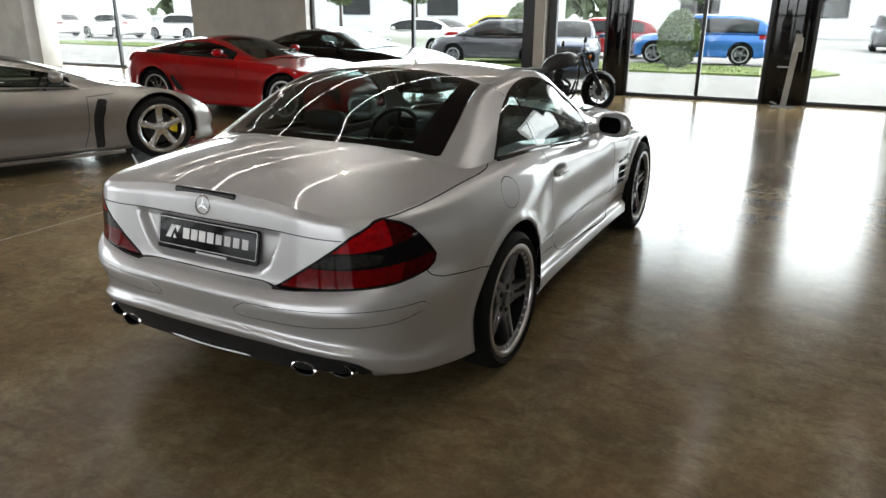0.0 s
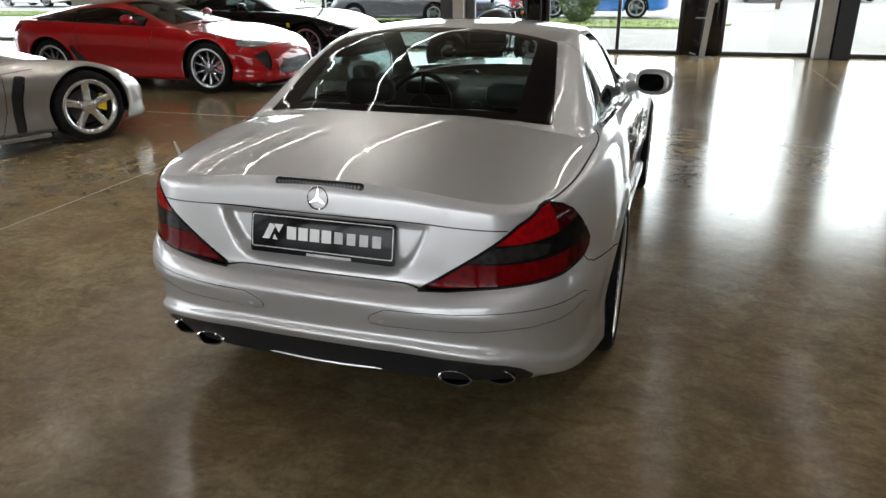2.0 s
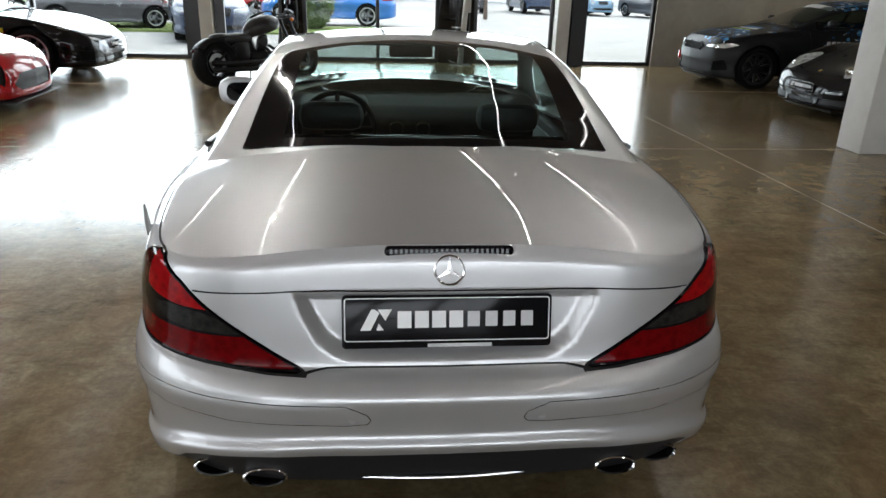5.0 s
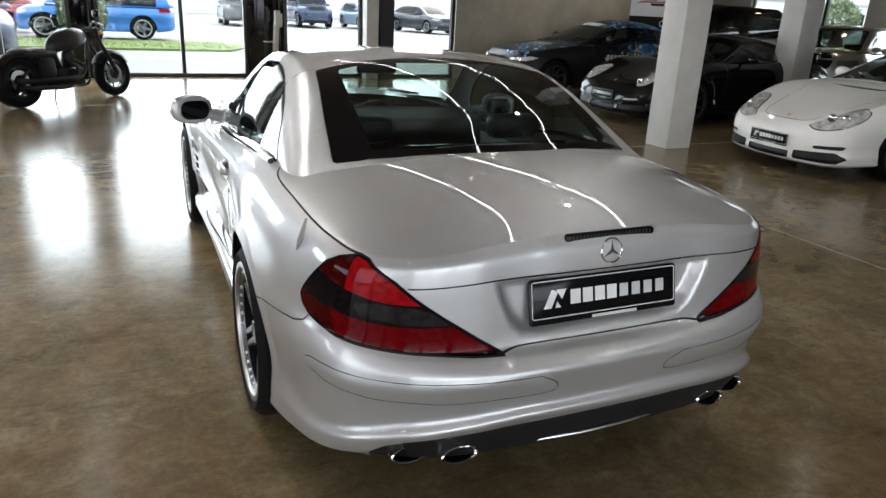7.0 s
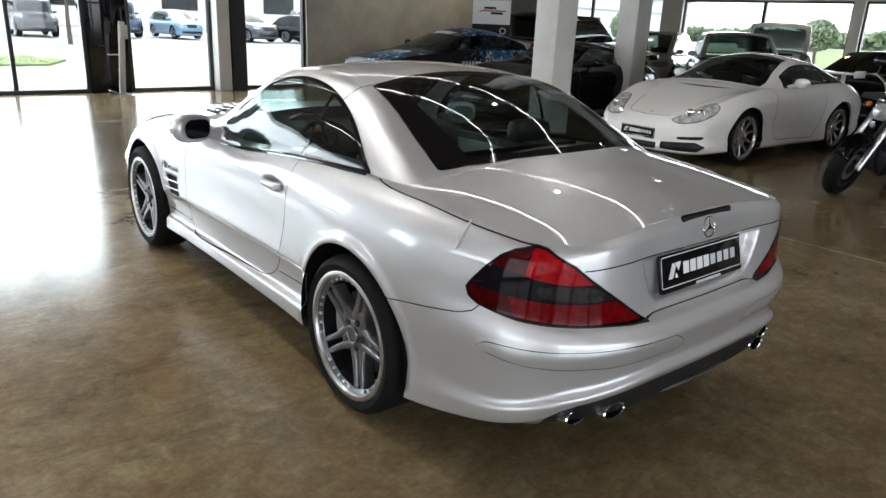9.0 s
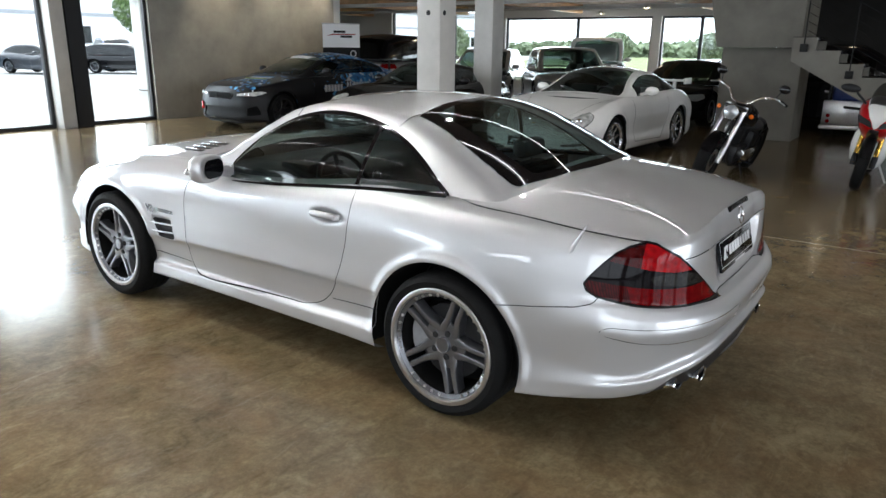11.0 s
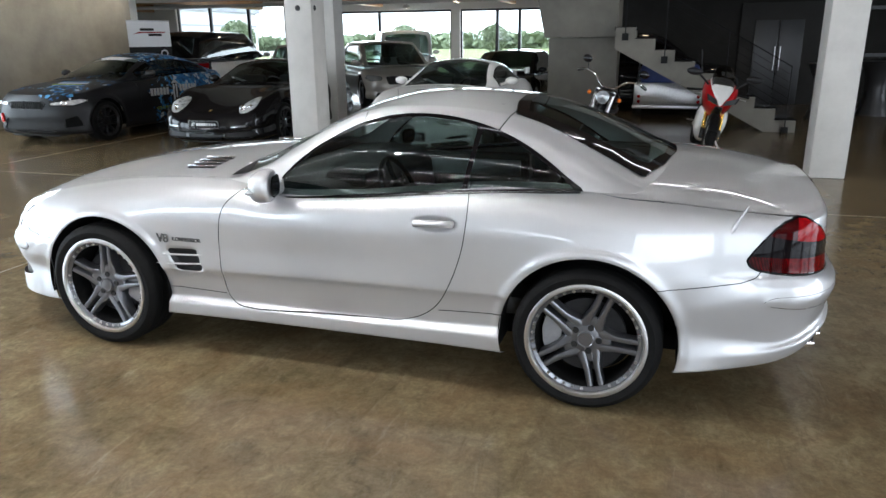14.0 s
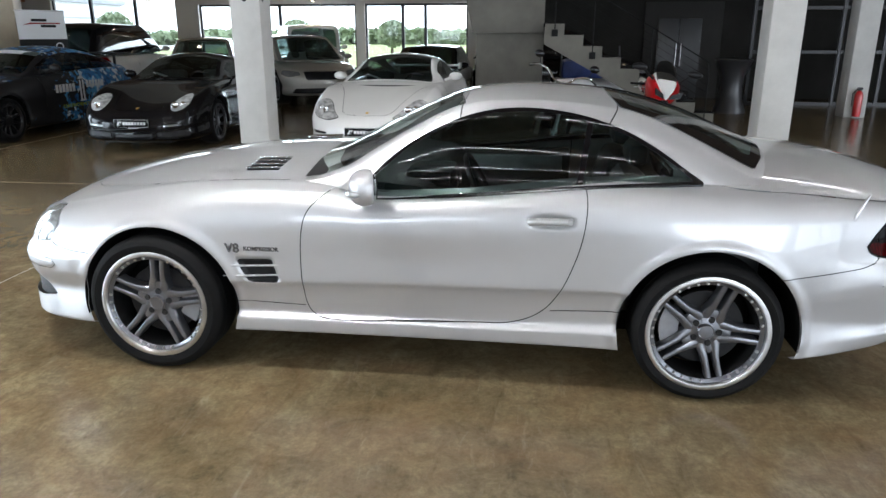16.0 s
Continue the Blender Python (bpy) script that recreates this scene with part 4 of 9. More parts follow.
# ---------------------------------------------------------------- wheels
def wheel(parent, x, y, z, side, r, width, rim, spokes="twin5", m_rim=None, m_cal=None, turn=0.0, lip=None, detail=True, steer=0.0, cal=0.0):
    """A wheel under its car: tyre, rim barrel, spokes, hub, bolts, disc and caliper. Its outer face looks to +y (side 1) or -y (side -1)."""
    m_rim, m_cal = m_rim or M_RIM, m_cal or M_CALIPER
    w = new("wheel")
    w.parent = parent
    w.matrix_local = pose(x, y, z, 0, 0, (0 if side > 0 else 180) + steer)
    h = width / 2
    seg = 64 if detail else 40
    bm = bmesh.new()
    prof = [(rim - 0.004, h * 0.86), (rim + 0.006, h * 0.98), (rim + 0.02, h * 1.02), ((r + rim) / 2, h * 1.04), (r - 0.022, h * 0.97), (r - 0.006, h * 0.86), (r, h * 0.70)]
    for g in ((0.45, 0.40), (0.02, -0.03), (-0.40, -0.45)):
        prof += [(r, h * g[0]), (r - 0.007, h * g[0] - 0.003), (r - 0.007, h * g[1] + 0.003), (r, h * g[1])]
    prof += [(r, -h * 0.7), (r - 0.006, -h * 0.86), (r - 0.022, -h * 0.97), ((r + rim) / 2, -h * 1.04), (rim + 0.01, -h)]
    add_lathe(bm, prof, seg)
    part("tyre", bm, M_RUBBER, w, "black low-profile tyre")
    bm = bmesh.new()
    add_lathe(bm, [(rim + 0.004, h * 0.90), (rim + 0.003, h * 0.98), (rim - 0.003, h * 1.0), (rim - 0.017, h * 0.985), (rim - 0.0195, h * 0.96), (rim - 0.021, h * 0.90)], seg)
    part("rim_lip", bm, lip or M_RIMLIP, w, "polished rim lip")
    bm = bmesh.new()
    add_lathe(bm, [(rim - 0.021, h * 0.90), (rim - 0.024, h * 0.86), (rim - 0.038, h * 0.81), (rim - 0.040, h * 0.78)], seg)
    part("rim_step", bm, m_rim, w)
    # barrel in near-black underbody colour, which paints in the shade inside the rim
    bm = bmesh.new()
    add_lathe(bm, [(rim - 0.040, h * 0.78), (rim - 0.044, h * 0.5), (rim - 0.05, -h * 0.2), (rim - 0.02, -h * 0.9)], seg)
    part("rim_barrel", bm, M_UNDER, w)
    face = h * 0.80
    ro = rim - 0.028
    bm = bmesh.new()

    def arm(a0, r0, w0, y0, a1, r1, w1, y1, dep):
        p0 = Vector((r0 * math.cos(a0), 0, r0 * math.sin(a0)))
        p1 = Vector((r1 * math.cos(a1), 0, r1 * math.sin(a1)))
        d = (p1 - p0).normalized()
        nrm = Vector((-d.z, 0, d.x))
        rows = []
        for t in (0.0, 0.25, 0.5, 0.75, 1.0):
            c = p0.lerp(p1, t)
            ww, yy = w0 + (w1 - w0) * t, y0 + (y1 - y0) * t - 0.010 * math.sin(math.pi * t)
            rows.append([bm.verts.new(c + nrm * ww * k + Vector((0, yy - q, 0))) for k, q in ((-0.5, dep), (-0.5, 0.006), (-0.32, 0), (0.32, 0), (0.5, 0.006), (0.5, dep))])
        for q, v in zip(rows, rows[1:]):
            for k in range(5):
                bm.faces.new((q[k], q[k + 1], v[k + 1], v[k]))
    def blade(path, dep):
        """A spoke with rounded shoulders along (angle, radius, width, face height)."""
        pts = [Vector((q[1] * math.cos(q[0]), 0, q[1] * math.sin(q[0]))) for q in path]
        rows = []
        for i, c in enumerate(pts):
            d = (pts[min(i + 1, len(pts) - 1)] - pts[max(i - 1, 0)]).normalized()
            nrm = Vector((-d.z, 0, d.x))
            ww, yy = path[i][2], path[i][3]
            rows.append([bm.verts.new(c + nrm * ww * k + Vector((0, yy - q, 0))) for k, q in ((-0.5, dep), (-0.5, 0.008), (-0.38, 0.002), (-0.2, 0), (0.2, 0), (0.38, 0.002), (0.5, 0.008), (0.5, dep))])
        for q, v in zip(rows, rows[1:]):
            for k in range(7):
                bm.faces.new((q[k], q[k + 1], v[k + 1], v[k]))
    five = 2 * math.pi / 5
    if spokes == "twin5":
        for k in range(5):
            a = turn + k * five
            blade([(a, q[0], q[1], q[2]) for q in ((0.040, 0.070, face - 0.021), (0.066, 0.066, face - 0.020), (0.090, 0.056, face - 0.018), (0.106, 0.046, face - 0.019), (0.112, 0.040, face - 0.028))], 0.05)
            for sg in (-1, 1):
                key = np.array([(0.62, 0.040, 0.036, face - 0.020), (0.50, 0.066, 0.042, face - 0.018), (0.30, 0.098, 0.036, face - 0.014), (0.185, 0.130, 0.030, face - 0.010), (0.132, 0.180, 0.027, face - 0.006), (0.108, ro, 0.026, face - 0.002)])
                lev = np.linspace(0, 5, 16)
                blade([(a + sg * q[0], *q[1:]) for q in pchip(np.arange(6), key, lev)], 0.055)
    else:
        num = int(spokes)
        for k in range(num):
            a = turn + k * 2 * math.pi / num
            wd = 1.6 * rim / num
            arm(a, 0.05, wd * 0.75, face - 0.015, a, ro, wd * 0.9, face - 0.004, 0.05)
    part("spokes", bm, m_rim, w, "alloy spokes")
    bm = bmesh.new()
    add_lathe(bm, [(0.0, face - 0.018), (0.060, face - 0.018), (0.072, face - 0.022), (0.078, face - 0.04), (0.078, face - 0.07)] if spokes == "twin5" else [(0.0, face - 0.004), (0.058, face - 0.004), (0.072, face - 0.010), (0.082, face - 0.03), (0.082, face - 0.07)], 32)
    part("hub", bm, m_rim, w)
    if detail:
        bm = bmesh.new()
        add_lathe(bm, [(0.0, face - 0.004), (0.030, face - 0.005), (0.034, face - 0.002), (0.037, face - 0.005), (0.037, face - 0.02)], 28)
        part("centre_cap", bm, m_rim, w, "dark silver centre cap")
        for k in range(5):
            a = turn + k * five
            b = part("wheel_bolt", lathe([(0.0, face - 0.013), (0.0125, face - 0.013), (0.0145, face - 0.016), (0.0145, face - 0.03)], 14), M_GAP, w)
            b.location = (0.057 * math.cos(a), 0.0, 0.057 * math.sin(a))
        if spokes == "twin5":
            rv = None
            for k in range(35):
                a = turn + k * 2 * math.pi / 35 + 0.09
                if k % 7 in (6,) or k % 7 == 0:
                    continue
                if rv is None:
                    rv = part("rim_rivet", lathe([(0.0, 0.006), (0.005, 0.006), (0.0075, 0.002), (0.0075, -0.006)], 8), M_STEEL, w)
                    c = rv
                else:
                    c = new("rim_rivet", rv.data)
                    c.parent = w
                c.location = ((rim - 0.031) * math.cos(a), h * 0.84, (rim - 0.031) * math.sin(a))
    bm = bmesh.new()
    add_lathe(bm, [(0.08, face - 0.07), (0.17, face - 0.07), (0.17, face - 0.098), (0.08, face - 0.098)], 40, closed=True)
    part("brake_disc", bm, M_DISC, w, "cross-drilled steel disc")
    bm = bmesh.new()
    a0 = cal + 0.1 if side > 0 else math.pi - cal - 0.1
    pts = [(rr * math.cos(a0 + t), rr * math.sin(a0 + t)) for rr, ts in ((0.112, (-0.42, -0.2, 0, 0.2, 0.42)), (0.130, (0.46,)), (0.196, (0.46, 0.36, 0.30, 0.08, 0.02, -0.08, -0.30, -0.36, -0.46))) for t in ts]
    add_prism(bm, pts, -(face - 0.050), -(face - 0.10), pose(0, 0, 0, 90))
    part("brake_caliper", bm, m_cal, w)
    # added near-black sheet that closes the wheel, in place of deep shade
    bm = bmesh.new()
    add_lathe(bm, [(0.0, -h * 0.4), (rim - 0.05, -h * 0.4)], 32)
    part("wheel_shade_sheet", bm, M_UNDER, w)
    return w


def arch_liner(parent, x, z, r, y, side):
    bm = bmesh.new()
    rings = []
    for yy in (y, y - 0.02, y - 0.36):
        rings.append([bm.verts.new((x + r * math.cos(t), side * yy, z + r * math.sin(t))) for t in (radians(-10 + 200 * k / 40) for k in range(41))])
    for q, v in zip(rings, rings[1:]):
        for k in range(40):
            bm.faces.new((q[k], q[k + 1], v[k + 1], v[k]))
    c = bm.verts.new((x, side * (y - 0.36), z))
    for k in range(40):
        bm.faces.new((rings[-1][k], rings[-1][k + 1], c))
    return part("arch_liner", bm, M_UNDER, parent)


def name_plate(parent, m, w=0.52, h=0.115, name="name_plate"):
    """A black dealer plate: rounded holder, white edge line, and pale bars where the print stands."""
    p = new(name)
    p.parent = parent
    p.matrix_local = m
    tagged(p, "black dealer plate with pale print bars")
    part("plate_holder", prism(rounded(w, h + 0.018, 0.010), 0.0, 0.010, Matrix.Translation((0, -0.006, 0)), 0.002), M_PLATE, p)
    bm = bmesh.new()
    o, i = rounded(w - 0.012, h - 0.006, 0.008), rounded(w - 0.017, h - 0.011, 0.006)
    for k in range(len(o)):
        q = (k + 1) % len(o)
        bm.faces.new([bm.verts.new((*c, 0.0115)) for c in (o[k], o[q], i[q], i[k])])
    part("edge_line", bm, M_WHITE, p)
    s = w / 0.52
    bm = bmesh.new()
    add_prism(bm, [(-0.215 * s, -0.026), (-0.190 * s, -0.026), (-0.168 * s, 0.018), (-0.180 * s, 0.026), (-0.188 * s, 0.026)], 0.0105, 0.012)
    add_prism(bm, [(-0.172 * s, 0.026), (-0.138 * s, 0.026), (-0.154 * s, -0.002)], 0.0105, 0.012)
    add_prism(bm, [(-0.170 * s, -0.008), (-0.158 * s, -0.026), (-0.176 * s, -0.026)], 0.0105, 0.012)
    part("emblem", bm, M_WHITE, p, "white angular emblem")
    for k in range(8):
        x0, t = (-0.124 + 0.0425 * k, 0.021) if k < 4 else (0.049 + 0.0445 * (k - 4), 0.019)
        part("print_bar", box(x0 * s, (x0 + (0.034 if k < 4 else 0.030)) * s, -t, t, 0.0102, 0.0112), M_WHITE if k < 4 else M_PRINT, p, "pale bar of print")
    part("print_bar", box(-0.05 * s, 0.11 * s, -h / 2 - 0.013, -h / 2 - 0.004, 0.0102, 0.0112), M_PRINT, p, "small pale bar of print")
    return p


M_LED3 = material("lamp_reflector", (0.05, 0.05, 0.05), 0.25, 0.4)
M_PRINT = material("grey_print", (0.55, 0.55, 0.56), 0.45, vary=0.06, scale=70)


# ---------------------------------------------------------------- the silver roadster
def silver_roadster():
    car = thing("roadster_car", pose(-1.961, 2.839, 0, 0, 0, 89.06), "silver metallic hardtop roadster with dark red tail lamps", "car")
    out = [(-1.048, 0), (-1.043, 0.25), (-1.024, 0.46), (-0.970, 0.63), (-0.878, 0.752), (-0.74, 0.825), (-0.55, 0.862), (-0.3, 0.892), (0, 0.905), (0.3, 0.893),
           (0.6, 0.874), (1.2, 0.862), (1.8, 0.866), (2.2, 0.880), (2.5, 0.893), (2.75, 0.885), (3.03, 0.855), (3.245, 0.77), (3.385, 0.62), (3.465, 0.41), (3.50, 0.19), (3.508, 0)]
    rear = [(0.052, 0.312), (0.032, 0.400), (0.012, 0.442), (0.026, 0.474), (0.0, 0.580), (0.030, 0.618), (0.074, 0.641), (0.082, 0.75), (0.090, 0.838), (0.096, 0.905), (0.118, 0.950)]
    keys = {
        0: rear, 1: rear,
        3: [(0.055, 0.308), (0.026, 0.366), (0.008, 0.408), (0.026, 0.448), (0.0, 0.580), (0.020, 0.63), (0.042, 0.655), (0.050, 0.75), (0.055, 0.838), (0.062, 0.888), (0.082, 0.915)],
        5: [(0.07, 0.262), (0.008, 0.292), (0.0, 0.340), (0.013, 0.385), (-0.004, 0.578), (0.012, 0.645), (0.028, 0.68), (0.036, 0.76), (0.050, 0.84), (0.072, 0.89), (0.10, 0.912)],
        7: [(0.06, 0.205), (0.0, 0.228), (0.008, 0.285), (0.014, 0.40), (0.004, 0.52), (-0.002, 0.605), (0.0, 0.68), (0.010, 0.76), (0.030, 0.84), (0.063, 0.90), (0.115, 0.935)],
        8: [(0.06, 0.205), (0.01, 0.228), (0.012, 0.30), (0.012, 0.42), (0.0, 0.52), (-0.004, 0.61), (-0.004, 0.69), (0.008, 0.77), (0.030, 0.85), (0.066, 0.915), (0.125, 0.955)],
        9: [(0.06, 0.205), (0.0, 0.232), (0.0, 0.295), (0.030, 0.350), (0.016, 0.475), (0.002, 0.508), (0.002, 0.63), (0.004, 0.76), (0.026, 0.86), (0.066, 0.925), (0.125, 0.965)],
        11: [(0.05, 0.205), (-0.010, 0.232), (-0.008, 0.285), (0.026, 0.316), (0.013, 0.455), (0.0, 0.492), (0.006, 0.60), (0.002, 0.72), (0.012, 0.82), (0.048, 0.885), (0.105, 0.905)],
        13: [(0.05, 0.205), (-0.006, 0.232), (-0.002, 0.285), (0.024, 0.33), (0.013, 0.44), (0.001, 0.482), (0.003, 0.60), (0.006, 0.72), (0.026, 0.82), (0.072, 0.885), (0.145, 0.925)],
        14: [(0.05, 0.205), (0.0, 0.232), (0.0, 0.30), (0.01, 0.40), (0.006, 0.48), (0.0, 0.56), (-0.002, 0.64), (0.008, 0.73), (0.040, 0.80), (0.095, 0.855), (0.175, 0.895)],
        16: [(0.06, 0.20), (0.005, 0.225), (0.010, 0.30), (0.024, 0.38), (0.0, 0.47), (-0.004, 0.53), (0.018, 0.59), (0.040, 0.66), (0.07, 0.72), (0.115, 0.775), (0.18, 0.815)],
        19: [(0.05, 0.19), (0.01, 0.22), (0.01, 0.30), (0.0, 0.40), (0.0, 0.47), (0.0, 0.53), (0.03, 0.575), (0.05, 0.62), (0.08, 0.66), (0.12, 0.69), (0.17, 0.71)],
        21: [(0.05, 0.19), (0.01, 0.22), (0.01, 0.30), (0.0, 0.40), (0.0, 0.47), (0.0, 0.53), (0.03, 0.575), (0.05, 0.61), (0.08, 0.64), (0.12, 0.67), (0.17, 0.69)],
    }
    zc = [(-1.048, 0.915), (-0.895, 0.958), (-0.72, 1.004), (-0.50, 1.038), (-0.28, 1.053), (0.1, 1.06), (1.2, 0.98), (1.7, 0.985), (2.0, 0.985), (2.3, 0.972), (2.7, 0.925), (3.1, 0.84), (3.28, 0.77), (3.43, 0.68)]
    crown = [(-1.048, 0.058), (-0.87, 0.098), (-0.55, 0.113), (-0.28, 0.106), (0.1, 0.10), (0.6, 0.075), (1.2, 0.098), (1.5, 0.118), (1.75, 0.075), (2.0, 0.068), (2.3, 0.07), (2.7, 0.085), (3.1, 0.10), (3.43, 0.10)]
    ZF, ZR, RF, RR = 0.338, 0.322, 0.385, 0.385
    sk, s_of = shell(out, keys, zc, crown, 0.765, 0.0125, 8, 30, bumps=((2.53, ZF, RF + 0.012, 0.010, 0.022), (0.0, ZR, RR + 0.012, 0.010, 0.022)))
    lat = lambda v: abs(v[1]) > 0.6
    # plate recess, handle bowls, side vents, rub strips
    half_recess = [(0, 0.834), (0.370, 0.834), (0.352, 0.775), (0.318, 0.705), (0.275, 0.668), (0.22, 0.657), (0, 0.655)]
    ext = [(-0.1, 0.834), *half_recess[1:-1], (-0.1, 0.655)]
    sk.press("end", ext, 0.032, 0.020, lambda v: v[0] < -0.8)
    bowl = [(0.690 + 0.115 * math.cos(t), 0.801 + 0.036 * math.sin(t)) for t in (radians(15 * k) for k in range(24))]
    sk.press("side", bowl, 0.026, 0.030, lat)
    vent = [(2.135, 0.577), (1.990, 0.582), (1.965, 0.572), (1.937, 0.482), (1.946, 0.466), (2.062, 0.466), (2.088, 0.478), (2.112, 0.52)]
    sk.press("side", vent, 0.024, 0.007, lat)
    strip = [(s_of(-1.04, 0.183), 0.520), (s_of(-1.035, 0.205), 0.545), (s_of(-1.03, 0.25), 0.572), (s_of(-0.99, 0.5), 0.578), (s_of(-0.86, 0.72), 0.582), (s_of(-0.735, 0.81), 0.581), (s_of(-0.70, 0.825), 0.570), (s_of(-0.687, 0.832), 0.552),
             (s_of(-0.72, 0.818), 0.540), (s_of(-0.84, 0.745), 0.524), (s_of(-0.99, 0.5), 0.510), (s_of(-1.03, 0.25), 0.506), (s_of(-1.037, 0.20), 0.510)]
    sk.press("ring", strip, -0.005, 0.007, lambda v: v[0] < -0.4)
    fstrip = [(s_of(3.07, 0.83), 0.505), (s_of(3.10, 0.81), 0.528), (s_of(3.2, 0.76), 0.535), (s_of(3.35, 0.58), 0.535), (s_of(3.35, 0.58), 0.475), (s_of(3.2, 0.76), 0.475), (s_of(3.10, 0.81), 0.482)]
    sk.press("ring", fstrip, -0.006, 0.012, lambda v: v[0] > 2.6)
    sk.redo()
    body = ("side", "top")
    # openings
    sk.cut(np.where(np.abs(sk.V[:, 1]) > 0.35, np.hypot(sk.V[:, 0] - 2.53, sk.V[:, 2] - ZF) - RF, 1), "hole", body)
    sk.cut(np.where(np.abs(sk.V[:, 1]) > 0.35, np.hypot(sk.V[:, 0], sk.V[:, 2] - ZR) - RR, 1), "hole", body)
    sk.region("top", [(-0.20, -0.1), (-0.20, 0.62), (0.1, 0.70), (1.3, 0.70), (1.62, 0.66), (1.75, 0.4), (1.82, -0.1)], "hole", ("top",))
    # lamps
    tl = [(-0.95, 0.345, 0.629), (-0.945, 0.42, 0.682), (-0.932, 0.50, 0.738), (-0.908, 0.585, 0.802), (-0.88, 0.63, 0.845), (-0.83, 0.685, 0.890), (-0.80, 0.71, 0.896), (-0.76, 0.775, 0.878), (-0.72, 0.81, 0.853),
          (-0.67, 0.825, 0.808), (-0.635, 0.835, 0.765), (-0.620, 0.838, 0.730), (-0.630, 0.838, 0.702), (-0.665, 0.835, 0.684), (-0.72, 0.82, 0.674), (-0.80, 0.77, 0.663), (-0.88, 0.68, 0.655), (-0.925, 0.55, 0.645), (-0.945, 0.43, 0.634)]
    tlp = [(s_of(x, y), z) for x, y, z in tl]
    sk.region("ring", tlp, "lamp", body, 0.0025, keep=lambda c, n: c[0] < -0.4 and abs(c[1]) > 0.30 + (c[2] - 0.63) * 1.35)
    hl = [(s_of(3.08, 0.82), 0.69), (s_of(3.14, 0.79), 0.765), (s_of(3.24, 0.71), 0.755), (s_of(3.33, 0.59), 0.69), (s_of(3.33, 0.59), 0.60), (s_of(3.21, 0.755), 0.597), (s_of(3.12, 0.80), 0.615)]
    sk.region("ring", hl, "headlamp", body, 0.002, keep=lambda c, n: c[0] > 2.5)
    # doors, lid, seams
    dr = [(1.60, 1.02), (1.65, 0.93), (1.73, 0.870), (1.79, 0.805), (1.818, 0.70), (1.825, 0.58), (1.822, 0.46), (1.812, 0.37), (1.785, 0.318), (1.72, 0.297), (1.27, 0.302), (0.99, 0.309), (0.87, 0.314), (0.765, 0.347),
          (0.69, 0.405), (0.63, 0.50), (0.582, 0.62), (0.555, 0.72), (0.540, 0.84), (0.543, 0.92), (0.575, 1.02)]
    sk.region("side", smooth_curve(dr, 4), "door", body, 0.0022, keep=lambda c, n: abs(c[1]) > 0.6)
    sv = 0.0020
    for line in ([(2.21, 0.372), (1.815, 0.353)], [(0.685, 0.383), (0.36, 0.402)], [(-0.24, 0.585), (-0.35, 0.598), (-0.48, 0.617), (-0.60, 0.637), (-0.655, 0.658), (-0.672, 0.680)], [(2.86, 0.575), (2.97, 0.580), (3.07, 0.592), (3.12, 0.615)]):
        sk.seam("side", line, body, sv, keep=lambda c, n: abs(c[1]) > 0.5)
    lid = [(-0.805, 0.700), (-0.767, 0.720), (-0.70, 0.741), (-0.567, 0.765), (-0.34, 0.782), (-0.12, 0.785), (-0.04, 0.770), (0.03, 0.735)]
    sk.seam("top", smooth_curve(lid, 4), body, 0.0028, keep=lambda c, n: c[2] > 0.86 and abs(n[2]) > 0.55)
    sk.seam("ring", [(0, 0.6400), (0.2, 0.6405), (0.30, 0.639), (0.352, 0.632)], body, 0.0022, keep=lambda c, n: c[0] < -0.8)
    sk.seam("ring", [(0, 0.838), (0.385, 0.838), (s_of(-0.891, 0.604), 0.828)], body, 0.0020, keep=lambda c, n: c[0] < -0.8)
    sk.seam("ring", [*strip, strip[0]], body, 0.0012, keep=lambda c, n: c[0] < -0.4)
    sk.seam("ring", [*fstrip, fstrip[0]], body, 0.0012, keep=lambda c, n: c[0] > 2.7)
    sk.seam("top", smooth_curve([(1.74, 0.69), (2.0, 0.715), (2.4, 0.70), (2.75, 0.63), (3.0, 0.50), (3.1, 0.3), (3.14, 0.0)], 4), body, 0.002, keep=lambda c, n: c[2] > 0.6)
    flap = [(-0.02 + 0.085 * math.cos(t), 0.842 + 0.066 * math.sin(t)) for t in (radians(10 * k) for k in range(37))]
    sk.seam("side", flap, body, 0.0016, keep=lambda c, n: c[1] < -0.5)
    # black lower valance, grille of the side vents
    sk.region("ring", [(-0.1, 0.412), (0.35, 0.410), (0.52, 0.402), (s_of(-0.945, 0.61), 0.388), (s_of(-0.91, 0.66), 0.368), (s_of(-0.885, 0.695), 0.335), (s_of(-0.875, 0.705), 0.30), (s_of(-0.875, 0.705), 0.1), (-0.1, 0.1)], "valance", body, keep=lambda c, n: c[0] < -0.7)
    sk.region("side", vent, "ventback", body, keep=lambda c, n: abs(c[1]) > 0.6)
    sk.region("ring", [(s_of(3.11, 0.81), 0.335), (s_of(3.16, 0.79), 0.385), (s_of(3.24, 0.72), 0.43), (s_of(3.34, 0.6), 0.45), (s_of(3.48, 0.0), 0.45), (s_of(3.48, 0.0), 0.30), (s_of(3.34, 0.6), 0.30), (s_of(3.19, 0.77), 0.318)], "intake", body, keep=lambda c, n: c[0] > 2.8)
    sk.object("side", "body_side", M_SILVER, car, "silver metallic body sides and bumpers")
    sk.cut(sk.V[:, 0] - 0.8, "deck", ("top",))
    sk.object("top", "bonnet", M_SILVER, car, "silver metallic bonnet")
    sk.object("deck", "boot_lid", M_SILVER, car, "silver metallic boot deck")
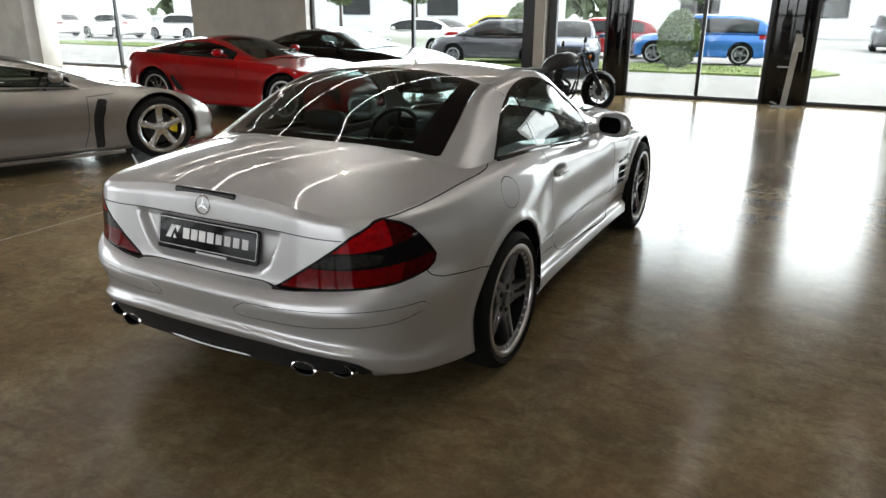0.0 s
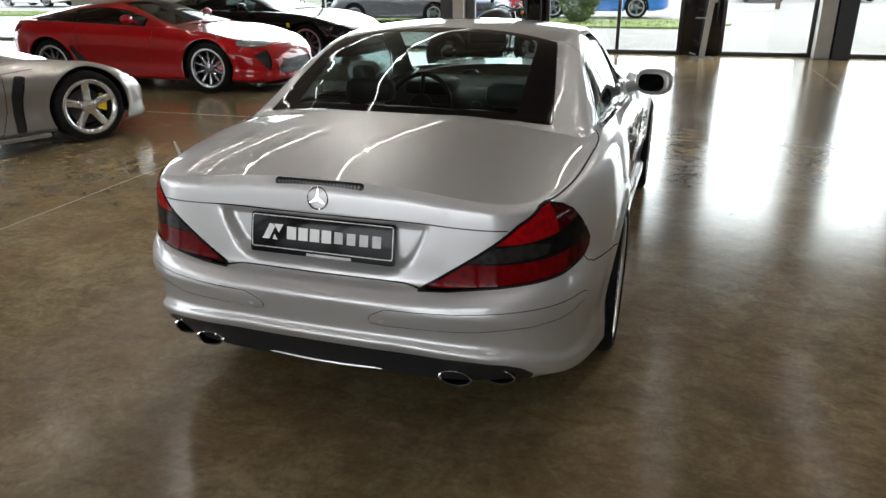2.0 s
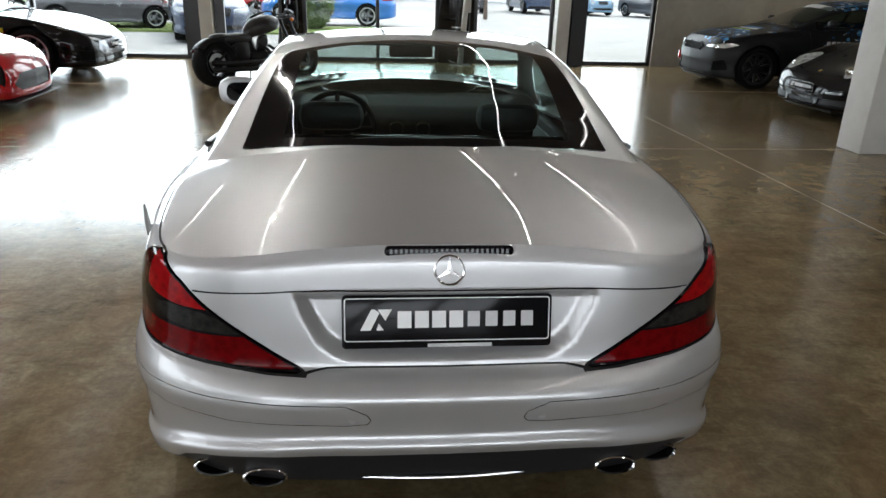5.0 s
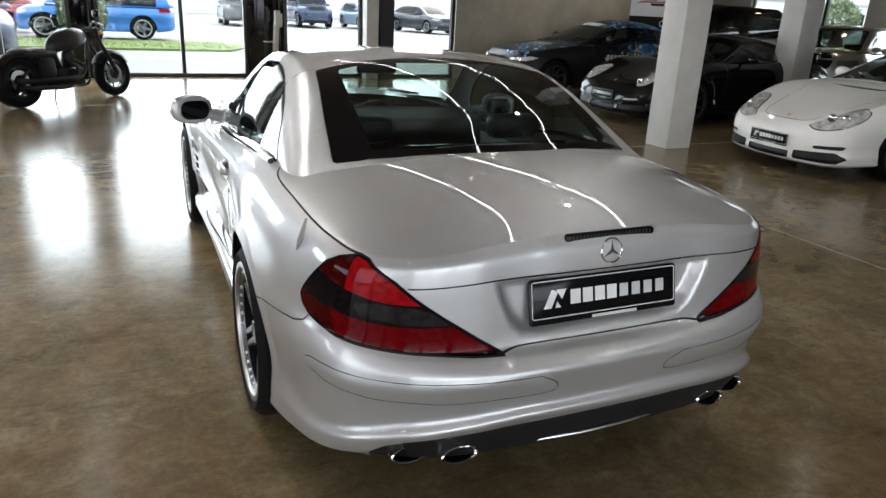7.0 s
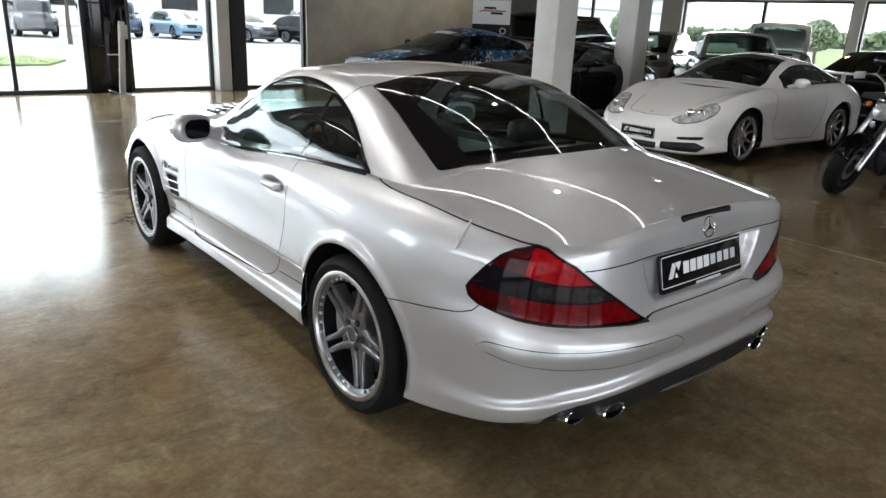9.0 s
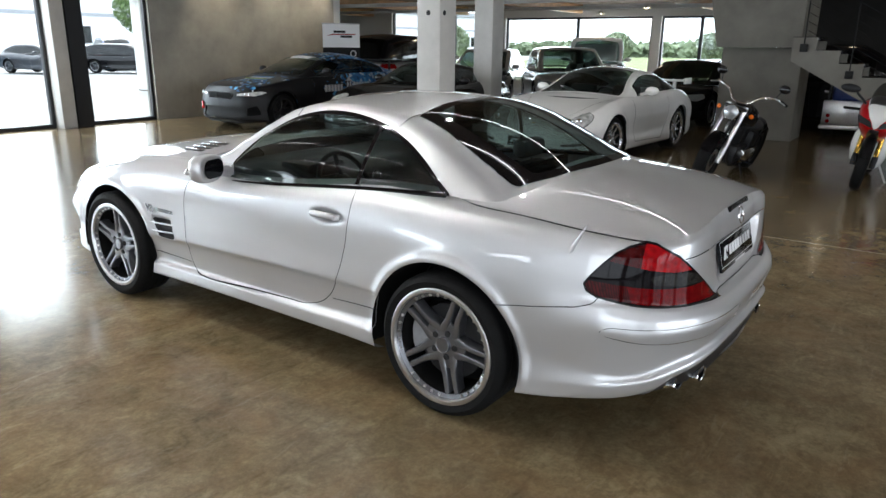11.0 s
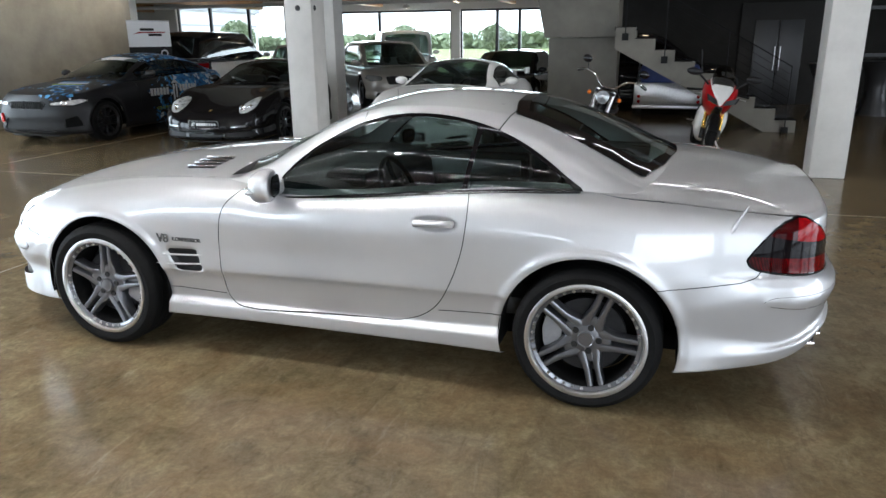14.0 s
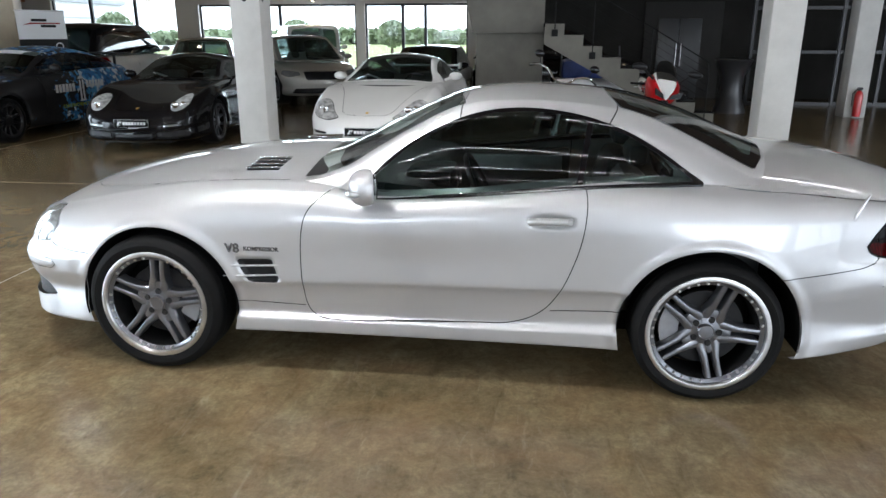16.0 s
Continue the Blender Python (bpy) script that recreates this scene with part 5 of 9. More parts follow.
    for sd in (1, -1):
        sk.object("door", "door", M_SILVER, car, "silver metallic door", side=sd)
    sk.object("gap", "panel_gap", M_GAP, car, "", -0.006)
    sk.object("valance", "rear_valance", M_BLACKPL, car, "black rear valance", -0.004)
    sk.object("intake", "front_intake", M_BLACKPL, car, "", -0.02)
    for sd in (1, -1):
        sk.object("ventback", "side_vent", M_BLACKPL, car, "black vent opening", 0.0, sd)
        sk.object("headlamp", "headlamp", M_CLEARLENS, car, "clear headlamp", 0.001, sd)
    # tail lamps: dark rim, red upper lens, smoked middle with a clear reversing lens, red lower lens
    sk.cut(-(sd_poly(sk.flat("ring"), tlp) + 0.007), "lamp_rim", ("lamp",))
    rev = [(s_of(-0.936, 0.49), 0.726), (s_of(-0.926, 0.525), 0.757), (s_of(-0.905, 0.585), 0.776), (s_of(-0.86, 0.66), 0.782), (s_of(-0.815, 0.71), 0.772), (s_of(-0.83, 0.70), 0.742), (s_of(-0.90, 0.60), 0.728)]
    lo = sk.V[:, 2] - (0.745 - 0.024 * np.clip((-sk.V[:, 0] - 0.63) / 0.3, 0, 1))
    sk.cut(lo, "lamp_low", ("lamp",))
    hi = -(sk.V[:, 2] - (0.822 - 0.038 * np.clip((-sk.V[:, 0] - 0.7) / 0.2, 0, 1)))
    sk.cut(hi, "lamp_high", ("lamp",))
    sk.cut(sd_poly(sk.flat("ring"), rev), "lamp_clear", ("lamp",))
    sk.cut(-(sk.V[:, 0] + 0.80), "lamp_high_side", ("lamp_high",))
    sk.cut(-(sk.V[:, 0] + 0.775 - 0.35 * (sk.V[:, 2] - 0.7)), "lamp_low_side", ("lamp_low",))
    for sd in (1, -1):
        t = sk.object("lamp", "tail_lamp", M_SMOKELENS, car, "smoked middle band of the tail lamp", 0.003, sd)
        sk.object("lamp_rim", "lamp_rim", M_SMOKELENS, t, "near-black lamp rim", 0.003, sd)
        sk.object("lamp_low", "lower_lens", M_REDLOW, t, "ribbed red lower lens", 0.003, sd)
        sk.object("lamp_low_side", "side_reflector", M_REDDARK, t, "dark red side reflector", 0.003, sd)
        sk.object("lamp_high_side", "upper_side_lens", M_REDDARK, t, "dark red upper side lens", 0.003, sd)
        sk.object("lamp_high", "upper_lens", M_REDLENS, t, "faceted red upper lens", 0.003, sd)
        sk.object("lamp_clear", "reversing_lens", M_REVLENS, t, "grey clear reversing lens", 0.003, sd)
    # hardtop
    gh = greenhouse([(-0.36, 0.735, 0.925, 0.70, 0.930, 1.035), (-0.20, 0.752, 0.945, 0.685, 0.975, 1.105), (-0.05, 0.757, 0.955, 0.655, 1.055, 1.175), (0.08, 0.758, 0.960, 0.630, 1.125, 1.225),
                     (0.25, 0.762, 0.955, 0.603, 1.205, 1.275), (0.42, 0.766, 0.948, 0.588, 1.253, 1.308), (0.60, 0.768, 0.938, 0.580, 1.277, 1.324), (0.80, 0.768, 0.920, 0.578, 1.288, 1.331),
                     (0.98, 0.768, 0.905, 0.582, 1.283, 1.324), (1.14, 0.766, 0.880, 0.595, 1.252, 1.297), (1.32, 0.762, 0.862, 0.622, 1.170, 1.232), (1.50, 0.755, 0.850, 0.655, 1.070, 1.150),
                     (1.66, 0.745, 0.885, 0.690, 0.975, 1.070), (1.80, 0.735, 0.900, 0.712, 0.930, 1.005), (1.92, 0.715, 0.900, 0.705, 0.915, 0.965)], 0.015, 22, 24)
    dlo = [(1.575, 0.842), (1.50, 0.965), (1.36, 1.085), (1.22, 1.165), (1.10, 1.217), (0.96, 1.250), (0.80, 1.258), (0.64, 1.243), (0.50, 1.212), (0.36, 1.160), (0.24, 1.095), (0.13, 1.020), (0.045, 0.952), (0.55, 0.926), (1.0, 0.885), (1.3, 0.858)]
    side_on = lambda c, n: abs(n[1]) > 0.45 and abs(c[1]) > 0.45
    gh.region("side", smooth_curve([*dlo, dlo[0]], 3)[:-1], "trim", ("house",), keep=side_on)
    front_pane = [(1.553, 0.862), (1.49, 0.960), (1.35, 1.080), (1.215, 1.155), (1.10, 1.203), (0.96, 1.236), (0.80, 1.244), (0.64, 1.229), (0.545, 1.208), (0.588, 0.942), (1.0, 0.902), (1.3, 0.875)]
    rear_pane = [(0.520, 1.202), (0.36, 1.145), (0.245, 1.080), (0.14, 1.010), (0.088, 0.964), (0.562, 0.944)]
    gh.region("side", front_pane, "fpane", ("trim",), keep=side_on)
    gh.region("side", rear_pane, "rpane", ("trim",), keep=side_on)
    rg = [(-0.36, -0.1), (-0.315, 0.2), (-0.27, 0.42), (-0.19, 0.612), (0.05, 0.580), (0.25, 0.548), (0.395, 0.525), (0.43, 0.3), (0.44, -0.1)]
    up = lambda c, n: abs(c[1]) < 0.68
    gh.region("top", rg, "rborder", ("house",), 0.002, keep=up)
    gh.region("top", [(-0.30, -0.1), (-0.27, 0.25), (-0.20, 0.475), (0.05, 0.465), (0.25, 0.455), (0.35, 0.445), (0.375, 0.3), (0.38, -0.1)], "rglass", ("rborder",), keep=up)
    gh.region("top", [(1.15, -0.1), (1.135, 0.3), (1.10, 0.53), (1.3, 0.575), (1.5, 0.62), (1.75, 0.675), (1.90, 0.66), (2.0, 0.3), (2.0, -0.1)], "wscreen", ("house",), 0.003, keep=lambda c, n: n[2] > 0.3)
    gh.cut(1.74 + 0.16 * np.clip(1 - (gh.V[:, 1] / 0.62) ** 2, 0, 1) - gh.V[:, 0], "cowl", ("wscreen",))
    gh.seam("side", [(1.115, 1.20), (1.10, 1.40)], ("house",), 0.003)
    gh.seam("side", [(0.46, 1.18), (0.405, 1.265), (0.39, 1.34)], ("house",), 0.003)
    gh.object("house", "hardtop", M_SILVER, car, "silver metallic hardtop and pillars")
    gh.object("gap", "roof_seam", M_GAP, car, "", -0.004)
    for sd in (1, -1):
        gh.object("trim", "window_trim", M_GLOSSBLK, car, "black window surround", 0.003, sd)
        gh.object("fpane", "door_window", M_CARGLASS2, car, "tinted door window", 0.001, sd)
        gh.object("rpane", "quarter_window", M_CARGLASS2, car, "tinted quarter window", 0.001, sd)
    gh.object("rborder", "rear_window_border", M_GLOSSBLK, car, "black glass border", 0.002)
    gh.object("rglass", "rear_window", M_REARGLASS, car, "tinted rear window", 0.001)
    gh.object("cowl", "wiper_cowl", M_BLACKPL, car, "black wiper cowl", 0.002)
    gh.object("wscreen", "windscreen", M_CARGLASS, car, "clear windscreen", 0.001)
    # waist trim strips
    for sd in (1, -1):
        pts = [(x, sd * y, z) for x, y, z in ((1.58, 0.775, 0.845), (1.3, 0.782, 0.865), (1.0, 0.784, 0.893), (0.55, 0.788, 0.935), (0.06, 0.778, 0.966))]
        part("waist_trim", tube(smooth_curve(pts, 6), 0.012, 8), M_GLOSSBLK, car, "black waist trim")
    # wheels
    for sd in (1, -1):
        wheel(car, 2.557, sd * 0.783, 0.336, sd, 0.336, 0.235, 0.262, turn=0.43, cal=math.pi)
        wheel(car, 0.0, sd * 0.772, 0.327, sd, 0.325, 0.265, 0.262, turn=0.69, cal=0.0)
        arch_liner(car, 2.53, ZF, RF + 0.002, 0.885, sd)
        arch_liner(car, 0.0, ZR, RR + 0.002, 0.892, sd)
    part("underbody", box(-0.40, 3.2, -0.60, 0.60, 0.20, 0.30, 0.02), M_UNDER, car)
    bm = bmesh.new()
    add_box(bm, 0.42, 2.10, -0.80, 0.80, 0.22, 0.34, 0.01)
    add_box(bm, -0.80, -0.40, -0.55, 0.55, 0.38, 0.60, 0.02)
    part("floor_pan", bm, M_UNDER, car)
    # sills' jacking covers
    for sd in (1, -1):
        for x in (1.86, 0.76):
            part("jack_cover", box(x - 0.040, x + 0.040, sd * 0.866 - 0.005, sd * 0.866 + 0.005, 0.228, 0.268, 0.006), M_SILVER, car)
    # door handles
    for sd in (1, -1):
        pts = [(0.790, 0.858, 0.796), (0.755, 0.873, 0.802), (0.69, 0.881, 0.805), (0.63, 0.880, 0.806), (0.598, 0.866, 0.804)]
        bm = tube([(x, sd * y, z) for x, y, z in smooth_curve(pts, 6)], [0.010] + [0.0165] * 23 + [0.012], 12)
        h = part("door_handle", bm, M_SILVER, car, "silver pull handle")
        part("key_lock", lathe([(0.0, 0.005), (0.011, 0.005), (0.013, 0.0), (0.013, -0.02)], 16), M_SILVER, h).matrix_local = pose(0.61, sd * 0.893, 0.805, 0, 0, 0 if sd > 0 else 180)
    # vent fins and badge
    for sd in (1, -1):
        for za, zb in ((0.544, 0.553), (0.494, 0.506)):
            pts = [(2.205, 0.874, za), (2.12, 0.877, za + 0.003), (1.97, 0.868, zb - 0.002), (1.882, 0.858, zb)]
            part("vent_fin", tube([(x, sd * y, q) for x, y, q in pts], [0.002, 0.005, 0.005, 0.002], 8), M_SILVER, car, "silver fin across the vent")
        rz = 180 if sd > 0 else 0
        text_part("V8", 0.062, 0.002, M_BADGE, car, pose(2.146, sd * 0.879, 0.630, 90, 0, rz), "badge", "chrome badge lettering", 0.0012)
        text_part("KOMPRESSOR", 0.027, 0.002, M_BADGE, car, pose(2.010, sd * 0.872, 0.629, 90, 0, rz), "badge", "chrome badge lettering", 0.0008)
    # mirrors
    for sd, mx in ((1, 1.50), (-1, 1.50)):
        bm = bmesh.new()
        add_ball(bm, (mx, sd * 0.925, 0.945), 0.1, 0.72, 1.08, 0.72, 24, 16)
        for v in bm.verts:
            u = ((v.co.y - sd * 0.925) / 0.108, (v.co.z - 0.945) / 0.072)
            v.co.y = sd * 0.925 + 0.108 * math.copysign(abs(u[0]) ** 0.78, u[0])
            v.co.z = 0.945 + 0.076 * math.copysign(abs(u[1]) ** 0.72, u[1]) - 0.05 * max(0.0, v.co.x - mx)
            if v.co.x < mx - 0.03:
                v.co.x = mx - 0.03 + (v.co.x - mx + 0.03) * 0.15
        swing = pose(mx, sd * 0.90, 0, 0, 0, sd * 16) @ pose(-mx, -sd * 0.90, 0)
        bmesh.ops.transform(bm, matrix=swing, verts=bm.verts)
        mr = part("door_mirror", bm, M_SILVER, car, "silver door mirror", angle=50)
        part("mirror_glass", prism(rounded(0.150, 0.098, 0.042), 0, 0.004, swing @ pose(mx - 0.048, sd * 0.922, 0.945, 0, 0, 0) @ pose(0, 0, 0, 90, 0, 90)), M_GLOSSBLK, mr, "dark mirror glass")
        part("mirror_foot", tube([(mx + 0.02, sd * 0.77, 0.905), (mx + 0.01, sd * 0.86, 0.925)], [0.035, 0.028], 10), M_SILVER, mr)
        part("indicator", tube([(mx + 0.068 * math.cos(radians(q)), sd * (0.925 + 0.103 * math.sin(radians(q))), 0.930) for q in range(5, 96, 15)], [0.006, 0.013, 0.015, 0.015, 0.015, 0.012, 0.005], 8), M_LAMP, mr, "clear indicator lens")
        bm = bmesh.new()
        add_prism(bm, [(1.66, 0.90), (1.50, 0.885), (1.50, 0.945), (1.60, 0.945)], -0.006, 0.006, Matrix(((1, 0, 0, 0), (0, 0, 1, sd * 0.752), (0, 1, 0, 0), (0, 0, 0, 1))))
        part("mirror_triangle", bm, M_SILVER, mr)
    # star, third lamp, plate, sensors
    tilt = 13
    star = new("badge")
    star.parent = car
    star.matrix_local = pose(-0.953, 0, 0.889, 90, 0, -90) @ pose(0, 0, 0, -tilt)
    tagged(star, "chrome ring with three arms")
    bm = bmesh.new()
    add_lathe(bm, [(0.0385, 0.0), (0.0355, 0.003), (0.0325, 0.0), (0.0355, -0.003)], 40, "z", True)
    part("ring", bm, M_CHROME, star)
    bm = bmesh.new()
    for a in (90, 210, 330):
        c, s = math.cos(radians(a)), math.sin(radians(a))
        add_prism(bm, [(0.034 * c, 0.034 * s), (-0.0055 * s, 0.0055 * c), (-0.003 * c, -0.003 * s), (0.0055 * s, -0.0055 * c)], -0.002, 0.003)
    part("star_arms", bm, M_CHROME, star)
    tl3 = part("third_brake_lamp", prism(rounded(0.312, 0.027, 0.012), -0.004, 0.006, pose(-0.934, 0, 0.932, 90, 0, -90) @ pose(0, 0, 0, -11), 0.003), M_SMOKELENS, car, "long clear-grey third brake lamp")
    for k in range(24):
        part("led", box(-0.0032, 0.0032, -0.006, 0.006, 0.005, 0.0066), M_LED3, tl3).matrix_local = pose(-0.934, 0.14 - 0.01217 * k, 0.932, 90, 0, -90) @ pose(0, 0, 0, -11)
    name_plate(car, pose(-0.942, 0, 0.757, 90, 0, -90) @ pose(0, 0, 0, -13), 0.52, 0.115)
    for sy, xx, zz in ((0.235, -1.035, 0.531), (0.613, -0.951, 0.535)):
        for sd in (1, -1):
            a = -90 if sy < 0.4 else -90 - sd * 42
            o = part("park_sensor", lathe([(0.0, 0.002), (0.0115, 0.002), (0.013, 0.0), (0.0125, 0.0), (0.0125, -0.004)], 20, "z"), M_SILVER, car, "painted parking sensor")
            o.matrix_local = pose(xx, sd * sy, zz, 90, 0, a)
    # exhaust tips
    for sd in (1, -1):
        for ex, ey, ez in ((-0.938, 0.598, 0.330), (-0.985, 0.465, 0.327)):
            bm = bmesh.new()
            add_lathe(bm, [(0.0310, -0.003), (0.0335, 0.002), (0.0365, 0.000), (0.0365, -0.008), (0.034, -0.14)], 28, "z")
            e = part("exhaust_tip", bm, M_CHROME, car, "oval chrome exhaust tip")
            e.matrix_local = pose(ex, sd * ey, ez, 90, 0, -90) @ pose(0, 0, 0, -8, 0, 0) @ Matrix.Diagonal((1.58, 0.72, 1, 1))
            part("exhaust_bore", lathe([(0.0, -0.05), (0.0345, -0.05), (0.0318, -0.004)], 24, "z"), M_UNDER, e)
    pts = [(-1.0 + 0.30 * y * y, y, 0.322) for y in np.linspace(-0.37, 0.37, 15)]
    part("valance_strip", tube(pts, 0.0045, 8), M_STEEL, car, "thin bright strip under the bumper")
    # stub aerial
    part("aerial", tube([(-0.545, 0.815, 0.828), (-0.563, 0.815, 0.872), (-0.603, 0.805, 0.946)], [0.010, 0.0085, 0.003], 10), M_SILVER, car, "silver stub aerial on the rear wing")
    # bonnet vents
    for sd in (1, -1):
        for k in range(4):
            y = 0.39 + 0.058 * k
            z = 0.983 - 0.068 * (y / 0.765) ** 2.2
            part("louvre_slot", box(2.005, 2.165, sd * y - 0.026, sd * y + 0.026, z - 0.010, z + 0.003, 0.002), M_BLACKPL, car, "dark slot under a louvre")
            part("bonnet_louvre", box(-0.085, 0.085, -0.017, 0.017, 0, 0.007, 0.003), M_CHROME, car, "bright bonnet louvre").matrix_local = pose(2.085, sd * (y + 0.006), z + 0.004, sd * 10, 2, sd * -4)
    # cabin
    bm = bmesh.new()
    add_box(bm, -0.15, 1.75, -0.72, 0.72, 0.34, 0.44, 0.03)
    add_box(bm, -0.25, 0.14, -0.70, 0.70, 0.44, 0.88, 0.05)
    part("cabin_floor", bm, M_LEATHER, car)
    part("parcel_shelf", box(-0.28, 0.10, -0.60, 0.60, 0.895, 0.915, 0.008), M_LEATHER_LT, car)
    bm = bmesh.new()
    add_prism(bm, [(1.18, 0.60), (1.20, 0.84), (1.28, 0.905), (1.50, 0.925), (1.80, 0.91), (1.80, 0.60)], -0.70, 0.70, Matrix(((1, 0, 0, 0), (0, 0, 1, 0), (0, 1, 0, 0), (0, 0, 0, 1))))
    bmesh.ops.bevel(bm, geom=[e for e in bm.edges if abs(e.verts[0].co.y - e.verts[1].co.y) > 0.5], offset=0.03, segments=3, profile=0.5, affect="EDGES")
    dash = part("dashboard", bm, M_LEATHER, car, "dark grey dashboard")
    for y in (-0.07, 0.07):
        part("air_vent", lathe([(0.032, 0.0), (0.036, 0.006), (0.040, 0.0)], 20, "z"), M_CHROME, dash).matrix_local = pose(1.19, y, 0.80, 90, 0, -90)
    part("instrument_hood", box(1.16, 1.40, 0.22, 0.52, 0.86, 0.95, 0.035), M_BLACKPL, dash)
    st = part("steering_wheel", lathe([(0.185 + 0.014 * math.cos(t), 0.014 * math.sin(t)) for t in (2 * math.pi * k / 10 for k in range(10))], 40, "z", True), M_BLACKPL, car, "black steering wheel")
    st.matrix_local = pose(1.03, 0.37, 0.83, 0, -65, 0)
    bm = bmesh.new()
    add_ball(bm, (0, 0, -0.015), 0.075, 1, 1, 0.5)
    for a in (0, 180, 270):
        c, s = math.cos(radians(a)), math.sin(radians(a))
        add_tube(bm, [(0, 0, -0.01), (0.18 * c, 0.18 * s, 0)], 0.014, 8)
    part("steering_hub", bm, M_BLACKPL, st)
    for sd in (1, -1):
        seat = new("seat")
        seat.parent = car
        seat.matrix_local = pose(0.42, sd * 0.35, 0)
        tagged(seat, "dark grey leather seat")
        part("cushion", box(-0.05, 0.48, -0.25, 0.25, 0.44, 0.60, 0.05), M_LEATHER, seat)
        part("backrest", box(-0.07, 0.09, -0.25, 0.25, 0.50, 0.955, 0.06, pose(-0.02, 0, 0.5, 0, -16) @ pose(0, 0, -0.5)), M_LEATHER, seat)
        part("head_restraint", box(-0.05, 0.05, -0.125, 0.125, 0.975, 1.085, 0.04, pose(-0.13, 0, 0.0)), M_LEATHER, seat)
        dp = part("door_panel", box(0.55, 1.60, sd * 0.70 - 0.03, sd * 0.70 + 0.03, 0.45, 0.885, 0.02), M_LEATHER, car, "door trim with a pale band")
        part("trim_band", box(0.60, 1.50, sd * 0.668 - 0.006, sd * 0.668 + 0.006, 0.74, 0.84, 0.004), M_LEATHER_LT, dp)
    part("wind_deflector", box(0.14, 0.16, -0.55, 0.55, 0.90, 0.985, 0.006), M_GLOSSBLK, car)
    part("interior_mirror", box(1.16, 1.18, -0.11, 0.11, 1.17, 1.23, 0.015), M_BLACKPL, car)
    part("headlining", box(0.48, 1.05, -0.40, 0.40, 1.284, 1.290), M_LEATHER, car)
    return car


silver_roadster()


# ---------------------------------------------------------------- other cars
def auto_car(name, label, m, wb, rear, front, hw, r, rim, z0, zn, zt, zc, crown, gh, paint_mat, win, ws, rw, regions=(), spokes="5", m_rim=None,
             m_cal=None, lip=None, glass=None, step=0.034, group="", mirror=None, plate=None, tail_plate=None, detail=True, trim=None, seams=(), wheel_w=0.24):
    """A whole car from its side profile. x runs forward from the rear axle. win: (rear x, front x, low, high share, pillar x);
    ws, rw: (low x, high x, least share) of windscreen and rear window; regions: (part, material, projection, outline, +1 front or -1 rear or 0, push)."""
    car = thing(name, m, label, "car", group)
    f = wb + front
    out = [(-rear, 0), (-rear + 0.02, 0.30 * hw), (-rear + 0.06, 0.55 * hw), (-rear + 0.15, 0.77 * hw), (-rear + 0.30, 0.90 * hw), (-min(0.40, rear * 0.5), 0.975 * hw), (0, hw),
           (0.40, 0.985 * hw), (wb * 0.5, 0.965 * hw), (wb - 0.40, 0.975 * hw), (wb, 0.995 * hw), (wb + min(0.36, front * 0.5), 0.965 * hw), (f - 0.28, 0.88 * hw), (f - 0.13, 0.74 * hw),
           (f - 0.05, 0.52 * hw), (f - 0.015, 0.28 * hw), (f, 0)]
    fr = np.array([0, 0.06, 0.17, 0.32, 0.47, 0.62, 0.76, 0.89, 1.0])
    d_side = np.array([0.06, 0.0, 0.004, 0.022, 0.014, 0.0, 0.010, 0.045, 0.115])
    d_end = np.array([0.08, 0.02, 0.0, 0.006, 0.0, 0.008, 0.035, 0.085, 0.15])
    keys = {}
    W = 0.86 * hw
    for i in (0, 2, 4, 5, 6, 7, 8, 9, 10, 11, 12, 14, 16):
        x, y = out[i]
        e = max(0.0, min(1.0, ((-x - 0.35) / max(rear - 0.45, 0.1)) if x < 0 else ((x - wb - 0.30) / max(front - 0.4, 0.1))))
        xi = x + (0.12 if x < -0.5 else (-0.12 if x > wb + 0.4 else 0))
        low = float(np.interp(x, [-rear, -0.36, wb + 0.36, f], [zt, z0, z0, zn]))
        hi = float(pchip(*zip(*zc), [xi])[0] - pchip(*zip(*crown), [xi])[0] * (min(y, W) / W) ** 2.2)
        keys[i] = list(zip(d_side * (1 - e) + d_end * e, low + (hi - low) * fr))
    ra = r + 0.045
    sk, s_of = shell(out, keys, zc, crown, W, step, 4, 14, bumps=((wb, r, ra + 0.02, 0.014, 0.035), (0, r, ra + 0.02, 0.014, 0.035)))
    body = ("side", "top")
    for x in (0.0, wb):
        sk.cut(np.where(np.abs(sk.V[:, 1]) > 0.4 * hw, np.hypot(sk.V[:, 0] - x, sk.V[:, 2] - r) - ra, 1), "hole", body)
    G = np.array(gh)
    foot = [(G[0, 0] + 0.05, -0.1)] + [(a[0], a[1] - 0.04) for a in gh[1:-1]] + [(G[-1, 0] - 0.05, -0.1)]
    sk.region("top", foot, "cabin", ("top",))
    for nm, mt, proj, poly, end, push in regions:
        kp = (lambda c, n: c[0] > wb + 0.3 * front) if end > 0 else ((lambda c, n: c[0] < -0.5 * rear) if end < 0 else (lambda c, n: abs(c[1]) > 0.5 * hw))
        pl = [(s_of(*q[0]), q[1]) for q in poly] if proj == "ring" else poly
        sk.region(proj, pl, nm, body, 0.003, keep=kp)
    for proj, line in seams:
        sk.seam(proj, line, body, 0.003, keep=(lambda c, n: abs(c[1]) > 0.5 * hw) if proj == "side" else None)
    sk.object("side", "body", paint_mat, car)
    sk.cut(sk.V[:, 0] - wb * 0.5, "deck", ("top",))
    sk.object("top", "bonnet", paint_mat, car)
    sk.object("deck", "rear_deck", paint_mat, car)
